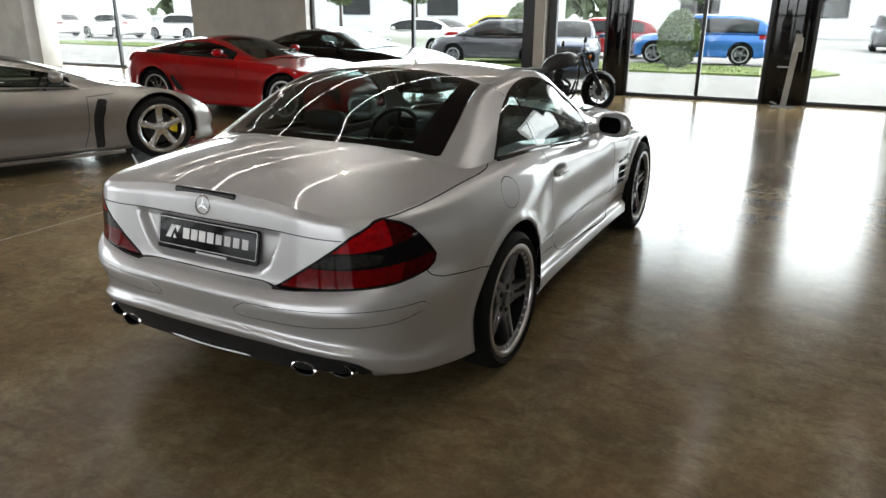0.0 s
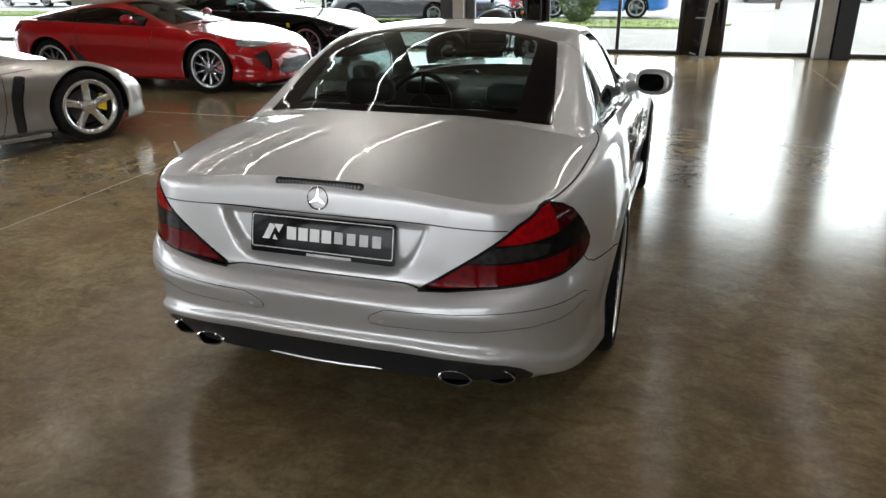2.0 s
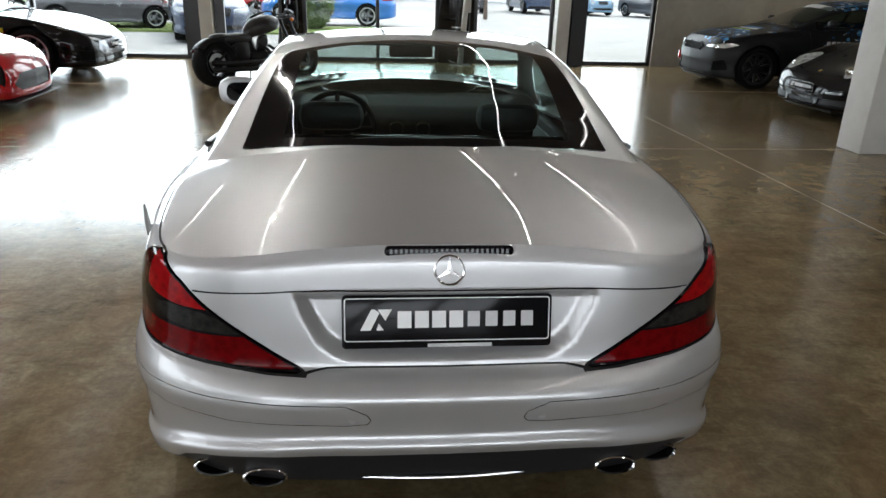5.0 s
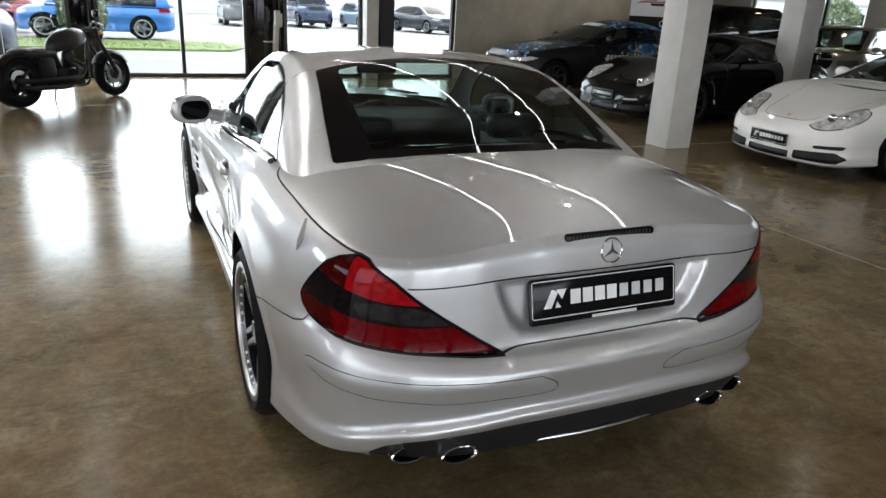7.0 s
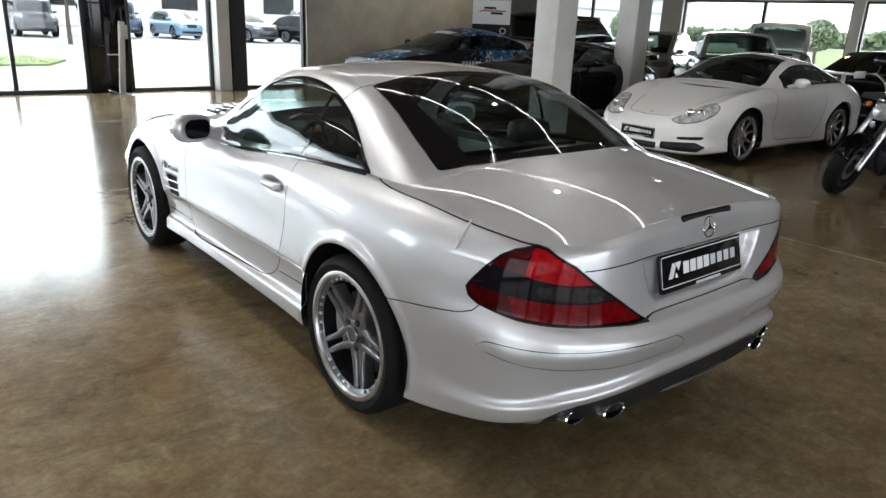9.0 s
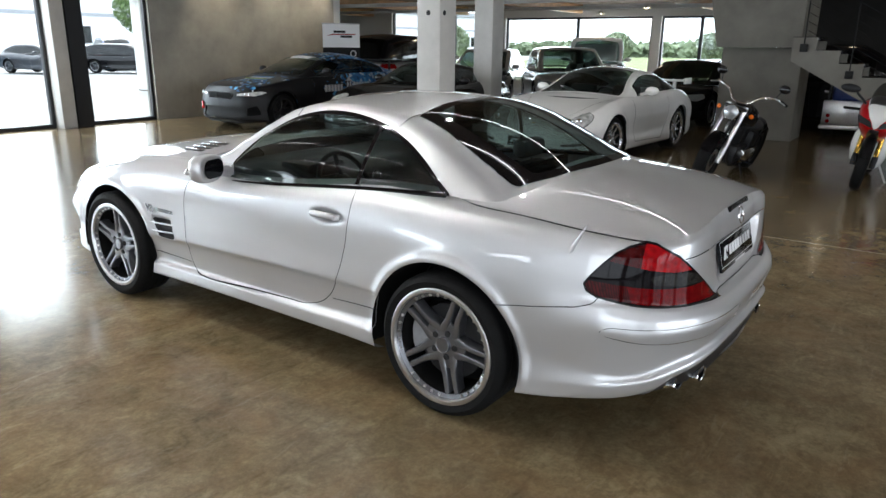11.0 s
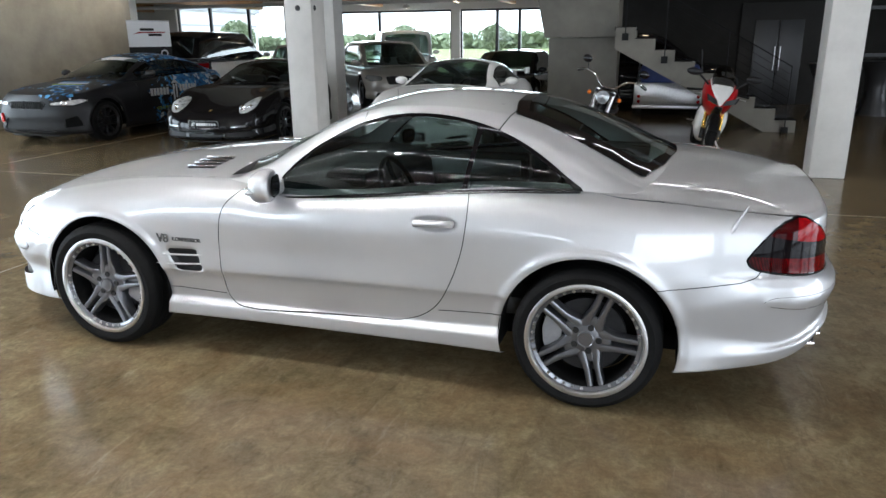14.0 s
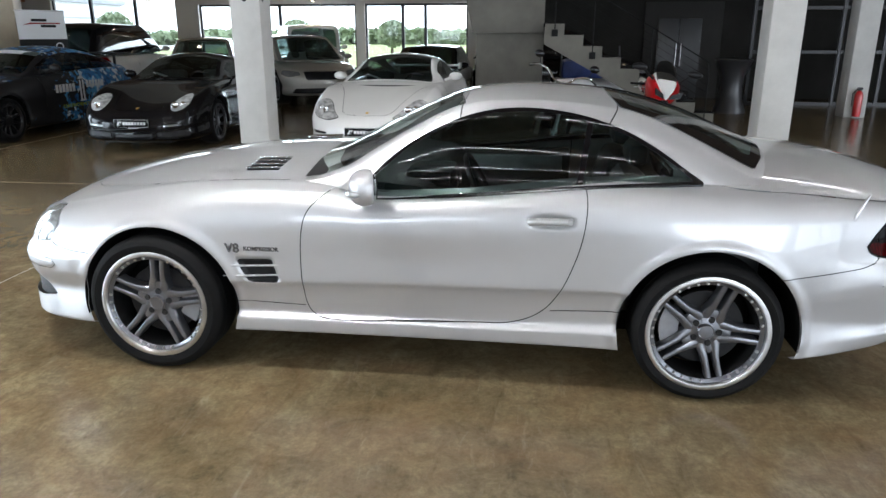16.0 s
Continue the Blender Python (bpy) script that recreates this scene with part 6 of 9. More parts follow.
    sk.object("gap", "panel_gap", M_GAP, car, "", -0.006)
    sk.object("cabin", "cabin_floor", M_LEATHER, car, "", -0.12)
    done = set()
    for nm, mt, proj, poly, end, push in regions:
        if nm not in done:
            done.add(nm)
            for sd in (1, -1):
                sk.object(nm, nm, mt, car, "", push, sd)
    g = greenhouse(gh, step, 12, 12)
    x, S = g.V[:, 0], g.S
    if win:
        fr_, to_, lo_, hi_, pil = win
        g.cut(np.maximum.reduce([(lo_ - 0.06 - S) * 0.35, (S - hi_ - 0.05) * 0.35, fr_ - 0.04 - x, x - to_ - 0.05]), "trim", ("house",))
        x, S = g.V[:, 0], g.S
        g.cut(np.maximum.reduce([(lo_ - S) * 0.35, (S - hi_) * 0.35, fr_ - x, x - to_]), "pane", ("trim",))
        for p in (pil if isinstance(pil, (list, tuple)) else [pil]):
            x = g.V[:, 0]
            g.cut(np.abs(x - p) - 0.03, "trim", ("pane",))
    x, S = g.V[:, 0], g.S
    if ws:
        g.cut(np.maximum.reduce([ws[0] - x, x - ws[1], (ws[2] - S) * 0.5]), "windscreen", ("house",))
        x, S = g.V[:, 0], g.S
    if rw:
        g.cut(np.maximum.reduce([rw[0] - x, x - rw[1], (rw[2] - S) * 0.5]), "rear_window", ("house",))
    g.object("house", "roof", trim or paint_mat, car)
    glass = glass or M_CARGLASS2
    for sd in (1, -1):
        g.object("trim", "window_trim", M_GLOSSBLK, car, "", 0.002, sd)
        g.object("pane", "side_window", glass, car, "", 0.001, sd)
    g.object("windscreen", "windscreen", glass, car, "", 0.002)
    g.object("rear_window", "rear_window", glass, car, "", 0.002)
    for sd in (1, -1):
        for wx in (0.0, wb):
            wheel(car, wx, sd * (hw - 0.035 - wheel_w / 2), r, sd, r, wheel_w, rim, spokes, m_rim, m_cal, 0.3 if wx else 0.8, lip, False)
            arch_liner(car, wx, r, ra + 0.002, hw - 0.04, sd)
    part("underbody", box(-rear + 0.25, f - 0.3, -hw * 0.62, hw * 0.62, min(z0, zn, zt) + 0.03, z0 + 0.14, 0.02), M_UNDER, car)
    if mirror:
        mx, mz, mm = mirror
        for sd in (1, -1):
            bm = bmesh.new()
            add_ball(bm, (mx, sd * (hw + 0.02), mz), 0.09, 0.75, 1.15, 0.7, 16, 10)
            add_tube(bm, [(mx + 0.02, sd * (hw - 0.16), mz - 0.06), (mx + 0.01, sd * (hw - 0.04), mz - 0.02)], 0.02, 8)
            part("door_mirror", bm, mm or paint_mat, car)
    if plate:
        name_plate(car, pose(f + plate[0], 0, plate[1], 90, 0, 90), 0.5, 0.11)
    if detail:
        for sd in (1, -1):
            seat = part("seat", box(wb * 0.42 - 0.1, wb * 0.42 + 0.05, sd * 0.36 - 0.22, sd * 0.36 + 0.22, z0 + 0.25, min(1.02, G[:, 5].max() - 0.16), 0.06), M_LEATHER, car)
        part("dashboard", box(wb * 0.72, wb * 0.72 + 0.4, -hw * 0.72, hw * 0.72, 0.6, G[-1, 2] - 0.005, 0.05), M_LEATHER, car)
        sw = part("steering_wheel", lathe([(0.18 + 0.013 * math.cos(t), 0.013 * math.sin(t)) for t in (2 * math.pi * k / 8 for k in range(8))], 28, "z", True), M_BLACKPL, car)
        sw.matrix_local = pose(wb * 0.72 - 0.09, 0.36, G[-1, 2] - 0.02, 0, -65, 0)
    return car


def profile(L, Wd, H, wb, kind):
    """Heights and windows of an everyday car of one kind."""
    front = 0.82 if kind != "boxy" else 0.66
    rear = L - wb - front
    f = wb + front
    if kind in ("suv", "hatch", "boxy"):
        hood = H * {"suv": 0.60, "hatch": 0.63, "boxy": 0.62}[kind]
        belt = H * {"suv": 0.615, "hatch": 0.61, "boxy": 0.60}[kind]
        nose = hood - (0.04 if kind == "boxy" else 0.16)
        zc = [(-rear, belt), (0, belt + 0.02), (wb * 0.6, belt + 0.02), (wb - 0.25, hood + 0.03), (wb + 0.3, hood - 0.01), (f - 0.1, nose), (f, nose - 0.06)]
        rr, rf = (-rear + 0.06, -rear + (0.10 if kind == "boxy" else 0.55))
        wsb, wst = (wb - 0.25 if kind == "boxy" else wb - 0.12, wb - 0.47 if kind == "boxy" else wb - 0.98)
        hb = hw = Wd / 2
        yb, yt = hw - 0.13, hw - (0.17 if kind == "boxy" else 0.27)
        gh = [(rr, yb - 0.05, belt, yb - 0.06, belt + 0.02, belt + 0.04), (rf, yb - 0.01, belt, yt, H - (0.12 if kind == "boxy" else 0.17), H - (0.07 if kind == "boxy" else 0.12)), (0.3, yb, belt, yt, H - 0.05, H), (wst - 0.15, yb, belt, yt, H - 0.06, H - 0.01),
              (wst, yb, belt, yt + 0.01, H - 0.11, H - 0.05), (wsb, yb - 0.02, belt + 0.03, yb - 0.04, belt + 0.05, hood + 0.06), (wsb + 0.06, yb - 0.03, belt + 0.02, yb - 0.06, belt + 0.03, hood + 0.03)]
        win, ws, rw = (rf + 0.10, wst + 0.25, 0.12, 0.80, (wb * 0.5, 0.15)), (wst + 0.04, wsb + 0.02, 1.10), (rr + 0.04, rf + 0.02, 1.12)
    else:
        hood, belt, deck = H * 0.66, H * 0.65, H * 0.70
        zc = [(-rear, deck - 0.06), (-rear + 0.15, deck), (0, deck + 0.02), (wb * 0.6, belt), (wb - 0.4, hood + 0.06), (wb + 0.3, hood - 0.02), (f - 0.1, hood - 0.16), (f, hood - 0.22)]
        hw = Wd / 2
        yb, yt = hw - 0.14, hw - 0.30
        gh = [(-0.62, yb - 0.06, deck - 0.03, yb - 0.10, deck - 0.01, deck + 0.02), (-0.15, yb, belt, yt + 0.03, H - 0.20, H - 0.13), (0.35, yb, belt, yt, H - 0.07, H - 0.02), (wb * 0.4, yb, belt, yt, H - 0.05, H),
              (wb - 1.1, yb, belt, yt, H - 0.08, H - 0.03), (wb - 0.6, yb, belt, yt + 0.08, belt + 0.25, H - 0.22), (wb - 0.18, yb - 0.03, belt, yb - 0.06, belt + 0.02, hood + 0.03)]
        win, ws, rw = (-0.25, wb - 0.62, 0.12, 0.80, (wb * 0.42,)), (wb - 1.0, wb - 0.22, 1.10), (-0.55, 0.15, 1.12)
    return dict(wb=wb, rear=rear, front=front, hw=Wd / 2, z0=0.24 if kind in ("suv", "boxy") else 0.19, zn=0.24 if kind in ("suv", "boxy") else 0.17, zt=0.30, zc=zc,
                crown=[(-rear, 0.05), (wb, 0.05), (f, 0.07)], gh=gh, win=win, ws=ws, rw=rw)


def lamps(L, Wd, H, wb, kind, round_front=False, dark_lamp=False):
    """Head lamps, grille, intake and tail lamps for an everyday car."""
    p = profile(L, Wd, H, wb, kind)
    hw = Wd / 2
    zf = p["zc"][-2][1]
    if round_front:
        hl = [(hw - 0.24 + 0.10 * math.cos(t), zf - 0.08 + 0.10 * math.sin(t)) for t in (radians(20 * k) for k in range(18))]
    else:
        hl = [(hw - 0.42, zf - 0.10), (hw - 0.40, zf - 0.01), (hw - 0.10, zf + 0.01), (hw - 0.06, zf - 0.07), (hw - 0.16, zf - 0.13)]
    gr = [(-0.1, zf - 0.20), (-0.1, zf - 0.02), (hw - 0.50, zf - 0.02), (hw - 0.54, zf - 0.20)]
    it = [(-0.1, 0.28), (-0.1, 0.40), (hw - 0.30, 0.40), (hw - 0.22, 0.30)]
    zt = p["zc"][0][1]
    tl = [(hw - 0.34, zt - 0.14), (hw - 0.34, zt - 0.03), (hw - 0.02, zt - 0.02), (hw + 0.1, zt - 0.16)]
    return [("headlamp", M_CLEARLENS, "end", hl, 1, 0.003), ("grille", M_BLACKPL, "end", gr, 1, -0.01), ("intake", M_BLACKPL, "end", it, 1, -0.01), ("tail_lamp", M_REDLENS, "end", tl, -1, 0.003)]


def everyday_car(label, x, y, heading, L, Wd, H, wb, kind, paint_mat, r=0.35, group="", step=0.05, **more):
    p = profile(L, Wd, H, wb, kind)
    c, s = math.cos(radians(heading)), math.sin(radians(heading))
    mid = wb / 2
    m = pose(x - c * mid, y - s * mid, 0, 0, 0, heading)
    rf = more.pop("round_front", False)
    return auto_car("parked_car", label, m, r=r, rim=r - 0.10, paint_mat=paint_mat, regions=lamps(L, Wd, H, wb, kind, rf), step=step, group=group, mirror=(p["gh"][-2][0] - 0.25, p["gh"][-1][2] + 0.08, None),
                    detail=False, glass=more.pop("glass", M_DARKGLASS), seams=[("side", [(wb * 0.30, 0.35), (wb * 0.28, 0.95)]), ("side", [(wb * 0.80, 0.35), (wb * 0.82, 0.95)])], **{**p, **more})


P_RED = paint("red_paint", (0.33, 0.003, 0.006), 0.0, 0.3)
P_BLACK = paint("black_paint", (0.005, 0.005, 0.006), 0.0, 0.25, 0.0, 0.6)
P_WHITE = paint("white_paint", (0.82, 0.81, 0.78), 0.0, 0.3)
P_GTGREY = paint("warm_silver_paint", (0.215, 0.20, 0.185), 0.6, 0.35, 0.08)
P_BEIGE = paint("champagne_paint", (0.42, 0.40, 0.36), 0.5, 0.35, 0.08)
P_BLUE = paint("bright_blue_paint", (0.02, 0.16, 0.50), 0.3, 0.35, 0.05)
P_DARKBLUE = paint("dark_blue_paint", (0.03, 0.05, 0.10), 0.4, 0.35)
P_GREY = paint("dark_grey_paint", (0.05, 0.05, 0.055), 0.3, 0.4)
P_YELLOW = paint("yellow_paint", (0.75, 0.60, 0.04), 0.0, 0.35)
P_LTBLUE = paint("pale_blue_paint", (0.16, 0.26, 0.36), 0.0, 0.35)
M_RIMBLK = material("black_rim", (0.012, 0.012, 0.013), 0.3, 0.3, coat=0.4)
M_RIMBRIGHT = material("bright_rim", (0.66, 0.66, 0.66), 0.22, 0.9, coat=0.4)


def livery_paint():
    """Matt dark grey wrap with blue and white torn flecks over the rear flanks and bonnet edge."""
    m = material("matt_livery_wrap", (0.018, 0.017, 0.019), 0.44, 0.0, coat=0.05, coat_rough=0.2, spec=0.22)
    n, l, p = m.node_tree.nodes, m.node_tree.links, m.node_tree.nodes["Principled BSDF"]
    tc, sep = n.new("ShaderNodeTexCoord"), n.new("ShaderNodeSeparateXYZ")
    l.new(tc.outputs["Object"], sep.inputs[0])
    mp = n.new("ShaderNodeMapping")
    mp.inputs["Scale"].default_value = (1.0, 1.0, 1.0)
    mp.inputs["Rotation"].default_value = (0, radians(35), 0)
    l.new(tc.outputs["Object"], mp.inputs[0])
    vo = n.new("ShaderNodeTexVoronoi")
    vo.inputs["Scale"].default_value = 17
    l.new(mp.outputs[0], vo.inputs["Vector"])
    big = n.new("ShaderNodeTexNoise")
    big.inputs["Scale"].default_value, big.inputs["Detail"].default_value = 1.6, 5
    l.new(tc.outputs["Object"], big.inputs["Vector"])
    zone = n.new("ShaderNodeMapRange")
    zone.inputs["From Min"].default_value, zone.inputs["From Max"].default_value = 1.9, 0.2
    zone.inputs["To Min"].default_value, zone.inputs["To Max"].default_value = -0.20, 0.20
    l.new(sep.outputs["X"], zone.inputs["Value"])
    add = n.new("ShaderNodeMath")
    add.operation = "ADD"
    l.new(big.outputs["Fac"], add.inputs[0])
    l.new(zone.outputs[0], add.inputs[1])
    sepc = n.new("ShaderNodeSeparateColor")
    l.new(vo.outputs["Color"], sepc.inputs[0])
    mixv = n.new("ShaderNodeMath")
    mixv.operation = "MULTIPLY_ADD"
    mixv.inputs[1].default_value = 0.35
    l.new(sepc.outputs[0], mixv.inputs[0])
    l.new(add.outputs[0], mixv.inputs[2])
    gt = n.new("ShaderNodeMath")
    gt.operation = "GREATER_THAN"
    gt.inputs[1].default_value = 0.66
    l.new(mixv.outputs[0], gt.inputs[0])
    ramp = n.new("ShaderNodeValToRGB")
    e = ramp.color_ramp.elements
    ramp.color_ramp.interpolation = "CONSTANT"
    e[0].position, e[0].color = 0.0, (0.03, 0.14, 0.34, 1)
    e[1].position, e[1].color = 0.45, (0.09, 0.30, 0.55, 1)
    e.new(0.70).color = (0.55, 0.60, 0.66, 1)
    e.new(0.86).color = (0.02, 0.07, 0.18, 1)
    l.new(sepc.outputs[1], ramp.inputs[0])
    mx = n.new("ShaderNodeMixRGB")
    mx.inputs[1].default_value = (0.010, 0.010, 0.011, 1)
    l.new(gt.outputs[0], mx.inputs[0])
    l.new(ramp.outputs[0], mx.inputs[2])
    l.new(mx.outputs[0], p.inputs["Base Color"])
    return m


def ell(cy, cz, a, b, tilt=0.0, k=20):
    c, s = math.cos(radians(tilt)), math.sin(radians(tilt))
    return [(cy + a * math.cos(t) * c - b * math.sin(t) * s, cz + a * math.cos(t) * s + b * math.sin(t) * c) for t in (2 * math.pi * i / k for i in range(k))]


# red front-engined coupe
def red_coupe():
    wb, hw = 2.605, 0.945
    zc = [(-0.97, 0.90), (-0.8, 0.985), (-0.4, 1.0), (0.5, 0.98), (1.6, 0.93), (2.0, 0.90), (2.5, 0.825), (3.0, 0.735), (3.35, 0.645), (3.53, 0.56)]
    crown = [(-0.97, 0.08), (-0.3, 0.05), (0.8, 0.06), (1.8, 0.05), (2.6, 0.0), (3.1, 0.02), (3.53, 0.08)]
    gh = [(-0.75, 0.70, 0.93, 0.62, 0.94, 0.985), (-0.45, 0.76, 0.93, 0.60, 0.99, 1.045), (0.0, 0.79, 0.925, 0.57, 1.07, 1.135), (0.45, 0.80, 0.915, 0.55, 1.145, 1.20), (0.85, 0.80, 0.895, 0.55, 1.165, 1.222),
          (1.15, 0.80, 0.88, 0.56, 1.135, 1.195), (1.5, 0.80, 0.865, 0.62, 1.03, 1.095), (1.85, 0.79, 0.86, 0.71, 0.92, 0.985), (2.08, 0.76, 0.86, 0.73, 0.875, 0.905)]
    hl = [((3.02, 0.85), 0.70), ((3.15, 0.80), 0.735), ((3.28, 0.68), 0.705), ((3.40, 0.50), 0.645), ((3.38, 0.55), 0.615), ((3.22, 0.75), 0.62), ((3.06, 0.84), 0.645)]
    reg = [("headlamp", M_CLEARLENS, "ring", hl, 1, 0.003),
           ("side_intake", M_BLACKPL, "end", [(0.60, 0.58), (0.80, 0.52), (0.72, 0.36), (0.64, 0.30)], 1, -0.02),
           ("grille", M_BLACKPL, "end", [(-0.1, 0.44), (0.40, 0.42), (0.50, 0.30), (0.40, 0.24), (-0.1, 0.24)], 1, -0.02),
           ("side_scoop", M_BLACKPL, "side", [(0.62, 0.36), (0.42, 0.62), (0.36, 0.60), (0.46, 0.40)], 0, -0.01),
           ("tail_lamp", M_REDLENS, "end", [(0.55, 0.78), (0.55, 0.86), (0.86, 0.90), (0.86, 0.80)], -1, 0.003)]
    seams = [("side", [(1.75, 0.82), (1.72, 0.5), (1.66, 0.30), (0.70, 0.28), (0.55, 0.50), (0.50, 0.86)]), ("side", [(2.95, 0.62), (2.99, 0.25)])]
    c = auto_car("coupe_car", "glossy red low coupe with grey multi-spoke wheels", pose(-9.60, 9.32, 0, 0, 0, 1), wb, 0.97, 0.93, hw, 0.345, 0.262, 0.17, 0.13, 0.30, zc, crown, gh, P_RED,
                 (-0.02, 1.55, 0.10, 0.78, (0.42,)), (1.08, 2.02, 1.10), (-0.6, 0.35, 1.14), reg, "10", material("gun_rim", (0.25, 0.25, 0.27), 0.25, 0.9, coat=0.4), M_REDPLASTIC, mirror=(1.45, 0.985, None), seams=seams, step=0.026)
    part("roof_scoop", box(-0.25, 0.05, 0.70, 0.80, 0.90, 0.985, 0.02), M_BLACKPL, c)
    part("roof_scoop", box(-0.25, 0.05, -0.80, -0.70, 0.90, 0.985, 0.02), M_BLACKPL, c)
    part("badge", lathe([(0.035, 0.0), (0.04, 0.004), (0.045, 0.0)], 24, "z"), M_CHROME, c).matrix_local = pose(3.50, 0, 0.585, 0, 55, 0)
    part("front_splitter", box(3.25, 3.52, -0.62, 0.62, 0.105, 0.128, 0.008), M_BLACKPL, c)


# black grand tourer
def black_tourer():
    wb, hw = 2.67, 0.985
    zc = [(-1.0, 0.86), (-0.8, 0.95), (-0.4, 0.99), (0.5, 0.98), (1.6, 0.96), (2.0, 0.94), (2.5, 0.885), (3.0, 0.80), (3.35, 0.70), (3.57, 0.60)]
    crown = [(-1.0, 0.08), (-0.3, 0.04), (0.8, 0.06), (1.8, 0.05), (2.6, 0.01), (3.1, 0.03), (3.57, 0.10)]
    gh = [(-0.85, 0.70, 0.92, 0.62, 0.93, 0.97), (-0.45, 0.78, 0.94, 0.60, 1.02, 1.08), (0.0, 0.80, 0.94, 0.57, 1.14, 1.20), (0.45, 0.81, 0.94, 0.55, 1.215, 1.275), (0.85, 0.81, 0.935, 0.55, 1.235, 1.30),
          (1.15, 0.81, 0.93, 0.56, 1.205, 1.27), (1.5, 0.81, 0.92, 0.62, 1.10, 1.165), (1.85, 0.80, 0.915, 0.71, 0.98, 1.05), (2.10, 0.77, 0.91, 0.73, 0.92, 0.955)]
    hl = [((3.05, 0.89), 0.735), ((3.2, 0.83), 0.755), ((3.40, 0.60), 0.70), ((3.40, 0.60), 0.675), ((3.2, 0.83), 0.70)]
    reg = [("headlamp", M_CLEARLENS, "ring", hl, 1, 0.003), ("grille", M_RIM, "end", [(-0.1, 0.56), (0.50, 0.54), (0.56, 0.42), (0.46, 0.34), (-0.1, 0.32)], 1, -0.006),
           ("side_intake", M_UNDER, "end", [(0.66, 0.40), (0.86, 0.42), (0.82, 0.28), (0.68, 0.26)], 1, -0.015)]
    c = auto_car("coupe_car", "glossy black grand touring coupe by the window", pose(-9.72, 12.62, 0, 0, 0, -2), wb, 1.0, 0.93, hw, 0.36, 0.275, 0.17, 0.15, 0.30, zc, crown, gh, P_BLACK,
                 (-0.1, 1.55, 0.10, 0.78, (0.3,)), (1.08, 2.04, 1.10), (-0.65, 0.35, 1.14), reg, "10", M_RIM, M_GAP, mirror=(1.45, 1.0, None), step=0.03, plate=(-0.005, 0.47))
    part("wing_badge", box(2.32, 2.38, -0.99, -0.982, 0.66, 0.73, 0.003), material("yellow_shield", (0.8, 0.6, 0.02), 0.4), c, "small yellow shield badge")


# silver mid-engined supercar
def silver_supercar():
    wb, hw = 2.73, 0.955
    zc = [(-0.95, 0.80), (-0.7, 0.92), (-0.2, 0.96), (0.6, 0.95), (1.4, 0.86), (2.2, 0.82), (2.5, 0.775), (2.9, 0.70), (3.3, 0.60), (3.62, 0.46)]
    crown = [(-0.95, 0.08), (-0.2, 0.03), (0.8, 0.06), (1.8, 0.04), (2.5, -0.04), (3.0, -0.03), (3.62, 0.08)]
    gh = [(0.10, 0.70, 0.90, 0.60, 0.92, 0.97), (0.40, 0.76, 0.89, 0.57, 1.01, 1.06), (0.80, 0.78, 0.88, 0.54, 1.09, 1.145), (1.15, 0.78, 0.86, 0.53, 1.115, 1.17), (1.45, 0.78, 0.84, 0.55, 1.08, 1.13),
          (1.85, 0.79, 0.825, 0.64, 0.96, 1.02), (2.25, 0.78, 0.81, 0.72, 0.84, 0.89), (2.42, 0.75, 0.80, 0.71, 0.81, 0.835)]
    reg = [("side_scoop", M_BLACKPL, "side", [(2.19, 0.70), (2.10, 0.71), (2.04, 0.55), (2.02, 0.20), (2.10, 0.20), (2.13, 0.50)], 0, -0.02),
           ("headlamp", M_CLEARLENS, "ring", [((3.2, 0.86), 0.66), ((3.32, 0.8), 0.66), ((3.45, 0.66), 0.58), ((3.40, 0.72), 0.55), ((3.25, 0.84), 0.58)], 1, 0.003),
           ("intake", M_BLACKPL, "end", [(0.35, 0.22), (0.40, 0.36), (0.72, 0.34), (0.74, 0.22)], 1, -0.015)]
    seams = [("side", [(2.0, 0.74), (1.98, 0.40), (1.90, 0.20), (0.85, 0.20), (0.74, 0.45), (0.72, 0.80)]), ("side", [(2.28, 0.755), (2.0, 0.735)])]
    c = auto_car("supercar", "warm silver mid-engined supercar with yellow calipers", pose(-8.23, 3.41, 0, 0, 0, 68), wb, 0.95, 0.80, hw, 0.345, 0.265, 0.16, 0.13, 0.28, zc, crown, gh, P_GTGREY,
                 (0.55, 1.85, 0.12, 0.80, (0.72,)), (1.32, 2.36, 1.10), (0.2, 0.6, 1.2), reg, "5", M_RIMBRIGHT, M_YELLOW, M_RIMBRIGHT, mirror=(1.72, 0.96, None), seams=seams, step=0.026)
    for sd in (1, -1):
        part("mirror_arm", tube([(1.95, sd * 0.80, 0.82), (1.80, sd * 0.90, 0.90)], 0.018, 8), P_GTGREY, c)
        part("side_blade", box(0.45, 2.30, sd * 0.93 - 0.03, sd * 0.93 + 0.03, 0.125, 0.165, 0.012), P_GTGREY, c, "sill blade")


